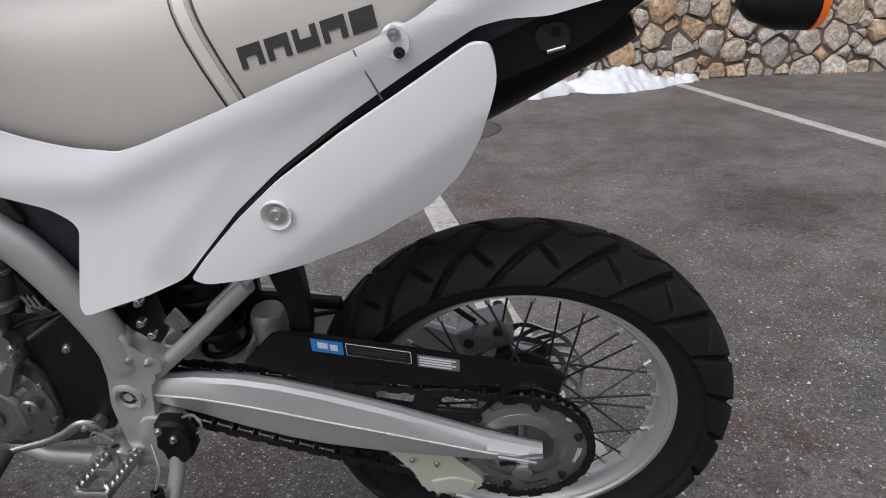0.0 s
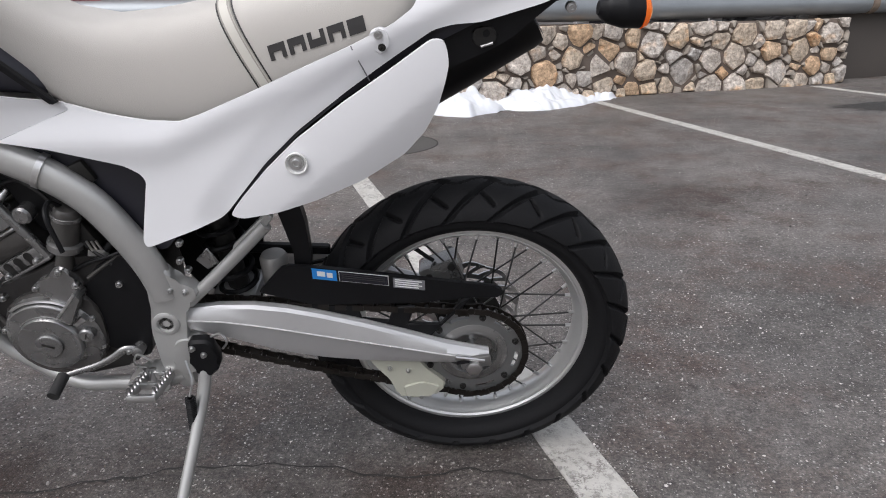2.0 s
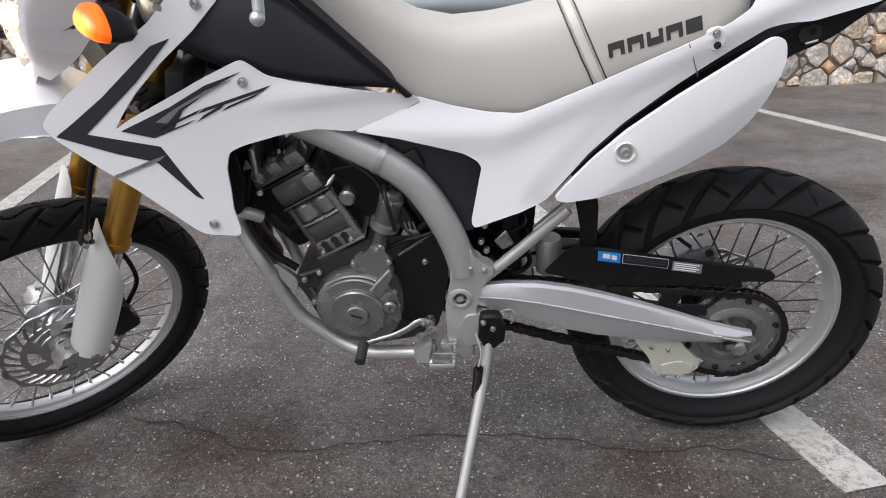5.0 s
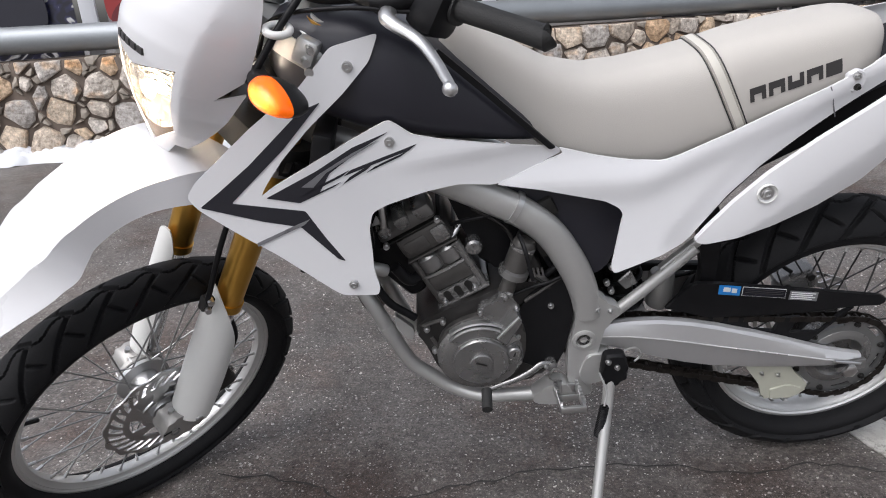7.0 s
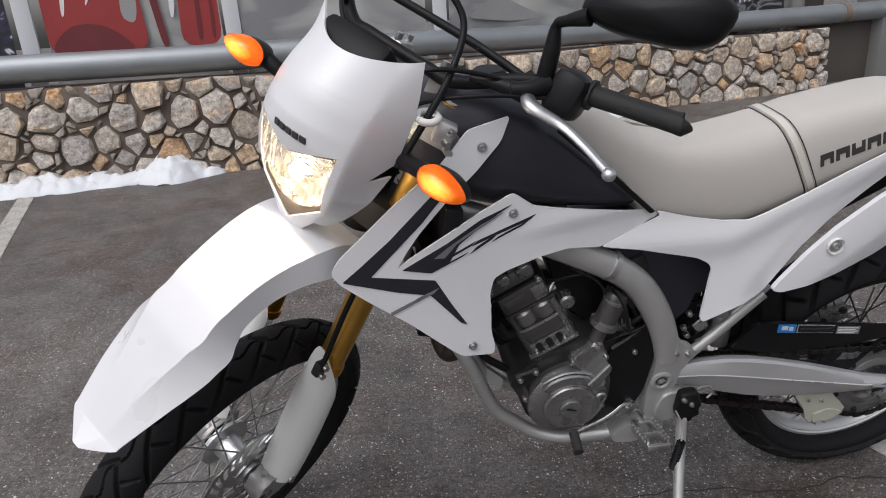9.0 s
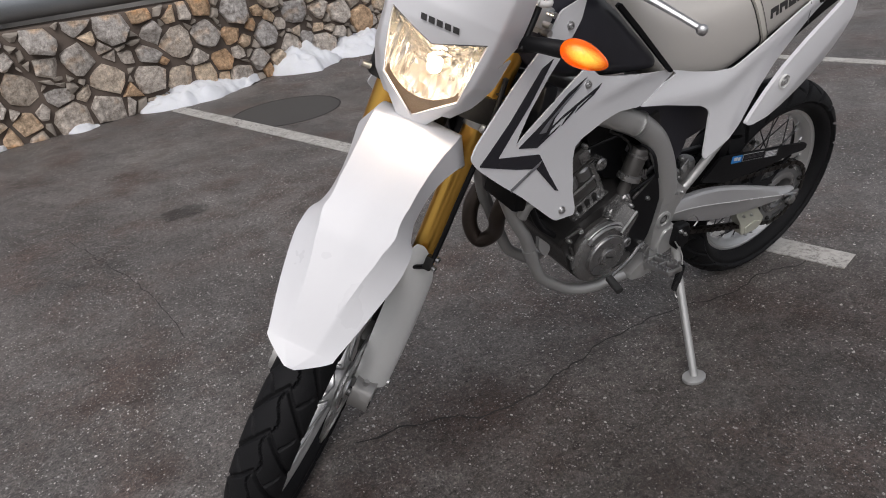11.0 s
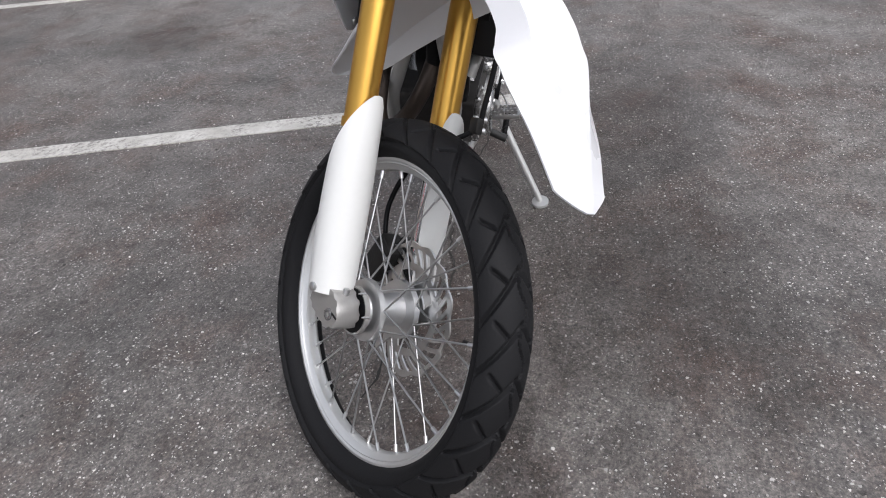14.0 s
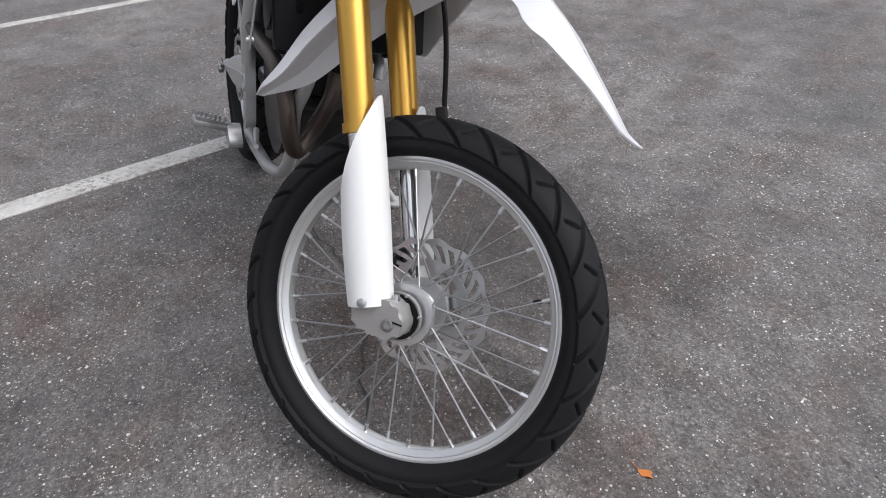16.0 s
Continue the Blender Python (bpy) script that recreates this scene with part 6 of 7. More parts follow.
def mask_mesh():
    bm = bmesh.new()
    rows, reach = [], []
    us = [0.604 + (0.757 - 0.604) * k / 36 for k in range(37)] + [0.7571 + (0.960 - 0.7571) * k / 48 for k in range(49)]
    for u in us:
        fc, fm, fs, w = pick(MASK, u)
        if 0.757 < u < 0.802:
            # the skin stops short behind, leaving a notch over the wing
            end = 0.110 - 0.040 * (u - 0.757) / 0.045
            w *= 0.76 + 0.24 * max(0.0, min(1.0, (fm - end) / (fm - fs))) ** 0.9
        dip = 0.034 * max(0.0, (u - 0.86) / 0.10)
        row = []
        for x in np.linspace(-1, 1, 61):
            f = mask_f(w * x, u)
            lift = 0.45 * max(0.0, 0.108 - f) * max(0.0, min(1.0, (u - 0.70) / 0.05)) if u <= 0.757 else 0.0
            row.append(bm.verts.new((f, w * x, u - dip * (1 - x * x) + lift)))
        rows.append(row)
        reach.append(w)
    for a, b, wa, wb in zip(rows, rows[1:], reach, reach[1:]):
        for j in range(60):
            if abs(wa - wb) > 0.004 and abs(j - 29.5) > 24:
                continue
            bm.faces.new((a[j], a[j + 1], b[j + 1], b[j]))
    # cut the headlight opening: two convex halves
    for half in ([LENS[0], LENS[1], LENS[4], LENS[5]], [LENS[1], LENS[2], LENS[3], LENS[4]]):
        for a, b in zip(half, half[1:] + half[:1]):
            bmesh.ops.bisect_plane(bm, geom=bm.verts[:] + bm.edges[:] + bm.faces[:], plane_co=(0, a[0], a[1]), plane_no=(0, b[1] - a[1], a[0] - b[0]), dist=1e-6)

    def inside(p, poly):
        sides = [(b[0] - a[0]) * (p.z - a[1]) - (b[1] - a[1]) * (p.y - a[0]) for a, b in zip(poly, poly[1:] + poly[:1])]
        return all(s > -1e-9 for s in sides) or all(s < 1e-9 for s in sides)

    gone = [f for f in bm.faces if any(inside(f.calc_center_median(), h) for h in ([LENS[0], LENS[1], LENS[4], LENS[5]], [LENS[1], LENS[2], LENS[3], LENS[4]]))]
    bmesh.ops.delete(bm, geom=gone, context="FACES")
    bmesh.ops.recalc_face_normals(bm, faces=bm.faces)
    bmesh.ops.solidify(bm, geom=bm.faces[:], thickness=0.004)
    return bm


mask = fork_part("headlight_mask", mask_mesh(), WHITE, None, "white plastic headlight mask", HEADLAMP)
edge_line = []
for a, b in zip(LENS, LENS[1:] + LENS[:1]):
    for k in range(8):
        l, u = a[0] + (b[0] - a[0]) * k / 8, a[1] + (b[1] - a[1]) * k / 8
        edge_line.append(Vector((mask_f(l, u) - 0.004, l, u)))
part("lens_gasket", tube(edge_line + [edge_line[0]], 0.0020, 8, 1), SMOKE, mask)


def lens_sheet(inset, deep=0.0, thick=0.003):
    """The headlight's front: triangles fanned from the middle, bowed like the mask; deep makes a bowl."""
    bm = bmesh.new()
    mid = (0.0, 0.70)
    n = 48
    edge = []
    for a, b in zip(LENS, LENS[1:] + LENS[:1]):
        edge += [(a[0] + (b[0] - a[0]) * k / 8, a[1] + (b[1] - a[1]) * k / 8) for k in range(8)]
    rows = []
    for q in np.linspace(0.06, 1.0, 10):
        rows.append([bm.verts.new((mask_f(mid[0] + (l - mid[0]) * q, mid[1] + (u - mid[1]) * q) - inset - deep * (1 - q ** 2), mid[0] + (l - mid[0]) * q, mid[1] + (u - mid[1]) * q)) for l, u in edge])
    for a, b in zip(rows, rows[1:]):
        for j in range(n):
            bm.faces.new((a[j], a[(j + 1) % n], b[(j + 1) % n], b[j]))
    bm.faces.new(rows[0])
    bmesh.ops.recalc_face_normals(bm, faces=bm.faces)
    if thick:
        bmesh.ops.solidify(bm, geom=bm.faces[:], thickness=thick)
    return bm




def reflector_material():
    """Bright metal pressed into flutes and facets."""
    m = pbr("fluted_reflector", (0.88, 0.84, 0.76), 0.28, metal=0.85, var=0.05)
    n, l = m.node_tree.nodes, m.node_tree.links
    b = n["Principled BSDF"]
    co, cell, bp = n.new("ShaderNodeTexCoord"), n.new("ShaderNodeTexVoronoi"), n.new("ShaderNodeBump")
    mp = n.new("ShaderNodeMapping")
    mp.inputs["Scale"].default_value = (1, 1, 0.4)
    l.new(co.outputs["Object"], mp.inputs[0])
    l.new(mp.outputs[0], cell.inputs["Vector"])
    cell.inputs["Scale"].default_value = 75
    bp.inputs["Strength"].default_value, bp.inputs["Distance"].default_value = 1.0, 0.012
    l.new(cell.outputs["Distance"], bp.inputs["Height"])
    l.new(bp.outputs[0], b.inputs["Normal"])
    return m


REFLECTOR = reflector_material()
BRONZE = pbr("bronze_tinted_lamp_trim", (0.30, 0.22, 0.15), 0.3, metal=0.8, var=0.4, scale=60, bump=0.6, fine=260)
lamp = part("headlight_reflector", lens_sheet(0.008, 0.06, 0.002), REFLECTOR, mask, "bright faceted headlight reflector", sharp=8)
for k in (-1, 1):
    part("lamp_divider", slab([(0.086, 0.765), (0.104, 0.768), (0.098, 0.700), (0.080, 0.700)], k * 0.036, k * 0.038, 0.004), CHROME, lamp)


def lamp_trim_mesh():
    """A band along the lens's lower edge, its upper edge bowed like a smile."""
    bm = bmesh.new()
    rows = []
    low = min(u for l, u in LENS)
    for a, b in zip(LENS, LENS[1:] + LENS[:1]):
        for k in range(8):
            l, u = a[0] + (b[0] - a[0]) * k / 8, a[1] + (b[1] - a[1]) * k / 8
            if u < low + 0.075:
                rows.append((l, u))
    rows.sort()
    pairs = []
    for l, u in rows:
        l2, u2 = l * (0.97 if u < 0.68 else 0.90), max(u + 0.003, low + 0.036 + 7.0 * l * l)
        pairs.append((bm.verts.new((mask_f(l, u) - 0.008, l, u)), bm.verts.new((mask_f(l2, u2) - 0.016, l2, u2))))
    for p, q in zip(pairs, pairs[1:]):
        bm.faces.new((p[0], q[0], q[1], p[1]))
    bmesh.ops.recalc_face_normals(bm, faces=bm.faces)
    bmesh.ops.solidify(bm, geom=bm.faces[:], thickness=0.002)
    return bm


part("lamp_trim", lamp_trim_mesh(), BRONZE, lamp, "bronze-tinted lower lamp trim")
part("lamp_brow", block((0.118, 0.006, 0.766), (0.040, 0.050, 0.004), edge=0.001), CHROME, lamp)
cover = part("headlight_lens", lens_sheet(0.003, 0.0, 0.0), GLASS, mask, "clear headlight lens")
cover.visible_shadow = False
part("headlight_bulb", lathe([(0.0, 0.004), (0.004, 0.012), (0.02, 0.013), (0.034, 0.011), (0.038, 0.004)], 20, (0.096, 0.006, 0.738), axis="X"), BULB, lamp, "lit headlight bulb")
for q in range(5):
    # plain blocks where a maker's name is printed
    l0 = 0.034 - q * 0.0135
    bm = bmesh.new()
    vs = [bm.verts.new((mask_f(l, u) + 0.0036, l, u)) for l, u in ((l0 + 0.0015, 0.788), (l0 - 0.008, 0.788), (l0 - 0.0105, 0.797), (l0 - 0.001, 0.797))]
    bm.faces.new(vs)
    g = bmesh.ops.extrude_face_region(bm, geom=bm.faces[:])
    for v in g["geom"]:
        if isinstance(v, bmesh.types.BMVert):
            v.co.x -= 0.005
    part("mask_print", bm, INK, mask, sharp=0)
for s in (1, -1):
    ind = fork_part("front_turn_signal", tube([(0.040, s * 0.10, 0.800), (0.078, s * 0.150, 0.818), (0.092, s * 0.192, 0.828)], [0.017, 0.013, 0.015], 14), BLACK, None, "front turn signal with a lit amber lens", HEADLAMP)
    T0 = Vector((0.108, s * (0.226 if s > 0 else 0.205), 0.832 if s > 0 else 0.827))
    for nm, mt, ds in (("signal_body", BLACK, ((-0.050, 0.1), (-0.046, 0.35), (-0.034, 0.72), (-0.016, 0.95), (0.0, 1.0))), ("signal_lens", AMBER, ((0.0, 0.99), (0.010, 0.97), (0.020, 0.80), (0.027, 0.50), (0.030, 0.1)))):
        rings = []
        for d, g in ds:
            ring = []
            for k in range(28):
                a = 2 * math.pi * k / 28
                y = 0.042 * math.cos(a)
                z = 0.0215 * math.sin(a) * (1 - 0.25 * math.cos(a))
                ring.append(T0 + Vector((d, s * y * g, z * g)))
            rings.append(ring)
        part(nm, loft(rings), mt, ind, "lit amber lens" if mt is AMBER else "")

# front mudguard
FEND = [(-0.308, 0.424, 0.010, 0.002), (-0.282, 0.440, 0.032, 0.012), (-0.228, 0.470, 0.056, 0.028), (-0.158, 0.524, 0.074, 0.038), (-0.068, 0.576, 0.088, 0.044), (0.012, 0.612, 0.098, 0.048), (0.072, 0.630, 0.101, 0.048), (0.122, 0.625, 0.098, 0.045), (0.180, 0.602, 0.086, 0.041), (0.229, 0.568, 0.076, 0.042), (0.269, 0.527, 0.074, 0.045), (0.288, 0.501, 0.080, 0.050), (0.301, 0.481, 0.0915, 0.048), (0.315, 0.458, 0.0930, 0.041), (0.328, 0.430, 0.0915, 0.033), (0.358, 0.366, 0.076, 0.016), (0.385, 0.303, 0.058, 0.005), (0.392, 0.291, 0.053, 0.004), (0.404, 0.277, 0.028, 0.003), (0.413, 0.268, 0.008, 0.001)]


# share of the half width at which the crown folds down into the flank
CREASE = [(-0.31, 0.70), (0.0, 0.72), (0.07, 0.74), (0.18, 0.80), (0.23, 0.83), (0.268, 0.82), (0.296, 0.70), (0.316, 0.58), (0.335, 0.50), (0.36, 0.45), (0.42, 0.42)]


def fender_mesh():
    line = [Vector(p) for p in [(f, u, 0) for f, u, w, d in FEND]]
    side = [Vector((w, d, 0)) for f, u, w, d in FEND]
    L1, S1 = curve(line, 5), curve(side, 5)
    bm = bmesh.new()
    rows = []
    for i, (p, sd) in enumerate(zip(L1, S1)):
        t = (L1[min(i + 1, len(L1) - 1)] - L1[max(i - 1, 0)]).normalized()
        nrm = Vector((-t.y, t.x, 0))
        row = []
        # a flat crown between two creases that run together towards the beak, then a sloping flank
        crease = pick(CREASE, p.x)[0]
        flank = list(np.linspace(crease, 1, 11))
        for x in [-v for v in flank[::-1]] + list(np.linspace(-crease, crease, 21))[1:-1] + flank:
            ax = abs(x)
            drop = sd.y * (0.04 * min(1, ax / crease) + 0.96 * max(0, (ax - crease) / (1 - crease)))
            q = p - nrm * drop
            row.append(bm.verts.new((q.x, x * max(sd.x, 0.004), q.y)))
        rows.append(row)
    for a, b in zip(rows, rows[1:]):
        for j in range(40):
            bm.faces.new((a[j], a[j + 1], b[j + 1], b[j]))
    bmesh.ops.recalc_face_normals(bm, faces=bm.faces)
    bmesh.ops.solidify(bm, geom=bm.faces[:], thickness=0.003)
    return bm


fork_part("front_mudguard", fender_mesh(), WHITE, None, "long white high front mudguard", FENDER, sharp=20, bevel=0.0012)
# brake line, caliper
cal = fork_part("front_caliper", block((-0.100, 0.062, 0.075), (0.062, 0.052, 0.092), edge=0.012, turn=(0, 35, 0)), DARKM, None, "dark front brake caliper")
part("caliper_bracket", slab([(-0.06, 0.13), (-0.03, 0.12), (-0.05, 0.02), (-0.11, 0.03), (-0.13, 0.10)], 0.074, 0.084, 0.01), COVER, cal)
fork_part("brake_hose", tube([(0.0, 0.11, 0.74), (0.03, 0.120, 0.66), (0.044, 0.122, 0.58), (0.046, 0.122, 0.50), (0.038, 0.122, 0.40), (0.030, 0.116, 0.355), (-0.02, 0.075, 0.31), (-0.075, 0.062, 0.26), (-0.12, 0.062, 0.18), (-0.115, 0.062, 0.11)], 0.0052, 10, 8), BLACK, None, "black rubber brake hose")
hb = fork_part("hose_bracket", block((0.032, 0.116, 0.362), (0.022, 0.018, 0.030), edge=0.004), DARKM)
for u in (0.355, 0.375):
    part("hose_screw", rod((0.032, 0.122, u), (0.036, 0.134, u), 0.006, 10), STEEL, hb)
hc = fork_part("hose_clip", tube([(-0.036, 0.094, 0.632), (-0.036, 0.094, 0.650)], [0.031, 0.031], 24, 1), SILVER, None, "silver hose clip round the fork tube")
part("clip_ear", block((0.004, 0.112, 0.641), (0.026, 0.020, 0.016), edge=0.004), SILVER, hc)
part("hose_grommet", lathe([(0.628, 0.006), (0.630, 0.011), (0.652, 0.011), (0.654, 0.006)], 18, (0.022, 0.122, 0), axis="Z"), BLACK, hc)
ring = fork_part("hose_ring", tube([(0.061 + 0.017 * math.cos(a), 0.115 + 0.015 * math.sin(a), 0.885 - 0.006 * math.cos(a)) for a in np.linspace(0, 2 * math.pi, 25)], 0.0058, 10, 1), GUARDW, None, "white plastic hose guide")
fork_part("master_hose", tube([(0.085, 0.118, 0.80), (0.061, 0.115, 0.885), (0.027, 0.10, 0.94), (0.002, 0.08, 0.995), (-0.005, 0.06, 1.027), (0.003, 0.03, 1.048), (0.012, 0.0, 1.055), (0.02, -0.08, 1.035), (-0.02, -0.18, 1.0)], 0.0056, 12, 8), BLACK, None, "black brake hose looping over the bars")
fork_part("stem_cover", tube([(-0.062, 0, 0.63), (-0.062, 0, 0.69)], [0.03, 0.036], 20, 1), BLACK)

# ---- headlight beam ----
beam = new("headlight_beam", bpy.data.lights.new("headlight_beam", "SPOT"))
beam.data.energy, beam.data.spot_size, beam.data.spot_blend, beam.data.shadow_soft_size, beam.data.color = 0.45, radians(150), 1.0, 0.02, (1.0, 0.86, 0.66)
beam.matrix_world = BIKE @ HEADLAMP @ look((0.15, 0.012, 0.725), (0.5, 0.012, 0.60))


# ---- snow along the wall ----
def snowbank(x0, x1, deep, high, seed, label, peak=0.5, tail=0.35):
    """A heap of lumps, highest at peak of its length, that runs out in a low tail towards its far end."""
    rnd = random.Random(seed)
    s0, s1 = wall_s(x0), wall_s(x1)
    k, m = max(12, int((s1 - s0) / 0.014)), 26
    lumps = [(rnd.uniform(s0 + 0.05, s1 - 0.04), rnd.uniform(0.0, 0.95), rnd.uniform(0.022, 0.075) * min(1, high / 0.16)) for _ in range(int((s1 - s0) * 26) + 3)]
    bm = bmesh.new()
    rows = []
    for i in range(k + 1):
        t = i / k
        s = s0 + (s1 - s0) * t
        hill = min(1.0, t / (0.6 * peak)) ** 0.5 if t < peak else max(tail, math.cos(min(1.0, (t - peak) / (0.75 * (1 - peak))) * 1.57)) * min(1, 6 * (1 - t)) ** 0.6
        env = hill * (0.85 + 0.45 * noise.noise((s * 2.1, seed, 0)))
        edge = 0.04 + deep * (0.25 + 0.75 * env) * (0.88 + 0.30 * noise.noise((s * 4, 3, seed)) + 0.07 * noise.noise((s * 13, 5, seed))) * min(1, 8 * t, 8 * (1 - t)) ** 0.5
        row = []
        for j in range(m + 1):
            q = j / m
            out = -0.03 + (edge + 0.03) * q
            h = high * env * max(0.0, 1 - q ** 2.2) * (0.92 + 0.32 * noise.noise((s * 7, out * 7, seed)) + 0.16 * noise.noise((s * 17, out * 17, seed)))
            bump = 0.0
            for a, b, r in lumps:
                d = r * r - (s - a) ** 2 - (out - b * edge) ** 2
                if d > 0:
                    bump = max(bump, math.sqrt(d))
            h = max(h + 0.30 * bump, bump * min(1.0, 4 * (1 - q)))
            h += 0.006 * noise.noise((s * 40, out * 40, seed)) * (1 - q)
            row.append(bm.verts.new(on_wall(s, out, max(0, h) - (0.01 if j == m else 0) - (0.01 if i in (0, k) else 0))))
        rows.append(row)
    for a, b in zip(rows, rows[1:]):
        for j in range(m):
            bm.faces.new((a[j], a[j + 1], b[j + 1], b[j]))
        bm.faces.new((a[m], a[0], b[0], b[m]))
    bm.faces.new(rows[0])
    bm.faces.new(rows[-1])
    return tagged(part("snowbank", bm, SNOW, sharp=75), label, "snow", "snow along the wall")


snowbank(-5.6, -3.05, 0.24, 0.16, 1, "thin ridge of old snow at the foot of the stone wall", 0.5, 0.7)
snowbank(-3.5, -2.75, 0.28, 0.20, 2, "old snow at the foot of the stone wall")
snowbank(-1.80, -0.75, 0.28, 0.16, 3, "old snow heap at the end of a bay line")
snowbank(-0.62, 0.22, 0.36, 0.22, 4, "rounded heap of old snow against the stone wall")
snowbank(-0.05, 1.25, 0.44, 0.19, 5, "dirty white heap of snow by a bay line", 0.36, 0.16)
snowbank(-2.35, -2.1, 0.10, 0.07, 6, "small lump of old snow")


# ---- banners on posts behind the wall ----
def print_material(name, stops, scale, twist, seed):
    """A printed banner: swirled bands of ink."""
    m = bpy.data.materials.new(name)
    m.use_nodes = True
    n, l = m.node_tree.nodes, m.node_tree.links
    b = n["Principled BSDF"]
    co, mp, nz = n.new("ShaderNodeTexCoord"), n.new("ShaderNodeMapping"), n.new("ShaderNodeTexNoise")
    mp.inputs["Location"].default_value = (seed, seed * 2, 0)
    mp.inputs["Rotation"].default_value = (0.4, 0.7, 0.2)
    mp.inputs["Scale"].default_value = (1.0, 1.0, 2.2)
    l.new(co.outputs["Object"], mp.inputs[0])
    l.new(mp.outputs[0], nz.inputs["Vector"])
    nz.inputs["Scale"].default_value, nz.inputs["Distortion"].default_value, nz.inputs["Detail"].default_value = scale, twist, 2.5
    r = n.new("ShaderNodeValToRGB")
    e = r.color_ramp.elements
    e[0].position, e[0].color = stops[0][0], (*stops[0][1], 1)
    e[1].position, e[1].color = stops[-1][0], (*stops[-1][1], 1)
    for p, c in stops[1:-1]:
        e.new(p).color = (*c, 1)
    l.new(nz.outputs["Fac"], r.inputs[0])
    l.new(r.outputs[0], b.inputs["Base Color"])
    b.inputs["Roughness"].default_value = 0.35
    return m


RED, DRED, SIL, DK, WH, MID = (0.30, 0.035, 0.035), (0.14, 0.02, 0.025), (0.5, 0.5, 0.48), (0.015, 0.015, 0.025), (0.7, 0.7, 0.72), (0.25, 0.25, 0.26)
PRINTS = {
    "dark": print_material("dark_chrome_print", ((0.40, DK), (0.52, (0.03, 0.03, 0.08)), (0.56, SIL), (0.60, WH), (0.66, DK)), 2.5, 2.0, 3),
    "red": print_material("red_bodywork_print", ((0.36, DRED), (0.47, RED), (0.54, RED), (0.57, SIL), (0.62, MID)), 1.5, 1.4, 7),
    "grey": print_material("grey_cloud_print", ((0.35, MID), (0.5, (0.42, 0.42, 0.41)), (0.66, (0.55, 0.55, 0.53))), 1.2, 0.6, 1),
    "spiky": print_material("smoky_black_print", ((0.38, DK), (0.52, (0.05, 0.05, 0.055)), (0.66, MID)), 1.6, 0.8, 11),
    "engine": print_material("black_white_print", ((0.40, DK), (0.49, (0.05, 0.05, 0.06)), (0.54, MID), (0.60, DK)), 2.2, 1.0, 5),
    "dim": print_material("dim_grey_print", ((0.35, (0.12, 0.12, 0.12)), (0.65, (0.24, 0.24, 0.23))), 1.2, 0.8, 2),
}


def banner(x0, x1, kind, label):
    a, b = on_wall(wall_s(x0), -0.40, 0), on_wall(wall_s(x1), -0.40, 0)
    d = (b - a).normalized()
    o = Vector((-d.y, d.x, 0)) * 0.006
    ob = thing("banner", Matrix.Translation((a + b) / 2 + Vector((0, 0, 0.70))), label, "banner", group="banners on the fence")
    bm = bmesh.new()
    rows = []
    w = (b - a).length
    for i in range(25):
        t = i / 24
        p = d * (t - 0.5) * w
        sag = o * 3 * math.sin(t * 9 + x0)
        rows.append([p - o + sag, p - o + sag * 1.2 + Vector((0, 0, 1.9)), p + o + sag * 1.2 + Vector((0, 0, 1.9)), p + o + sag])
    part("banner_sheet", loft(rows), PRINTS[kind], ob)
    return ob, d, w, o


def print_shape(ob, d, o, pts, mat_, name="printed_shape"):
    bm = bmesh.new()
    vs = [bm.verts.new(d * x - o * 4.2 + Vector((0, 0, z))) for x, z in rounded(pts, 0.12)]
    bm.faces.new(vs)
    g = bmesh.ops.extrude_face_region(bm, geom=bm.faces[:])
    for v in g["geom"]:
        if isinstance(v, bmesh.types.BMVert):
            v.co += o * 0.3
    part(name, bm, mat_, ob, sharp=0)


B1 = banner(-6.6, -4.28, "dark", "dark banner printed with chrome motorcycle parts")
B2 = banner(-4.02, -2.62, "grey", "banner printed with red and silver bodywork")
B3 = banner(-2.45, -0.78, "grey", "pale grey banner with dark curved streaks")
B4 = banner(-0.55, 1.02, "grey", "pale grey banner with a cloudy print")
B5 = banner(1.16, 2.42, "spiky", "black banner printed with jagged red shapes")
B6 = banner(2.60, 3.55, "engine", "banner printed with black and white engine parts")
banner(3.60, 4.30, "dim", "dim grey banner at the end of the fence")
INKR, INKD, INKW = pbr("red_ink", RED, 0.35, var=0.25, scale=4), pbr("black_ink", DK, 0.4, var=0.2), pbr("white_ink", WH, 0.4, var=0.06)
INKM = pbr("dark_red_ink", DRED, 0.4, var=0.3, scale=5)
INKG = pbr("grey_ink", (0.30, 0.30, 0.30), 0.4, var=0.2, scale=6)


def printed(b, mat_, *shapes):
    for k, pts in enumerate(shapes):
        print_shape(b[0], b[1], b[3] * (1 + 0.02 * k), pts, mat_)


printed(B2, INKR, [(-0.70, 0.36), (0.10, 0.36), (0.02, 1.5), (-0.70, 1.5)], [(0.36, 0.36), (0.70, 0.36), (0.70, 1.5), (0.42, 1.5)])
FRONT2 = (B2[0], B2[1], B2[2], B2[3] * 1.12)
printed(FRONT2, INKM, [(-0.69, 0.36), (-0.64, 0.48), (-0.48, 0.60), (-0.22, 0.58), (0.02, 0.36)], [(0.08, 1.4), (0.14, 1.4), (0.26, 0.36), (0.20, 0.36)], [(0.50, 0.40), (0.54, 0.40), (0.58, 1.4), (0.55, 1.4)], [(0.62, 0.40), (0.65, 0.40), (0.68, 1.4), (0.66, 1.4)])
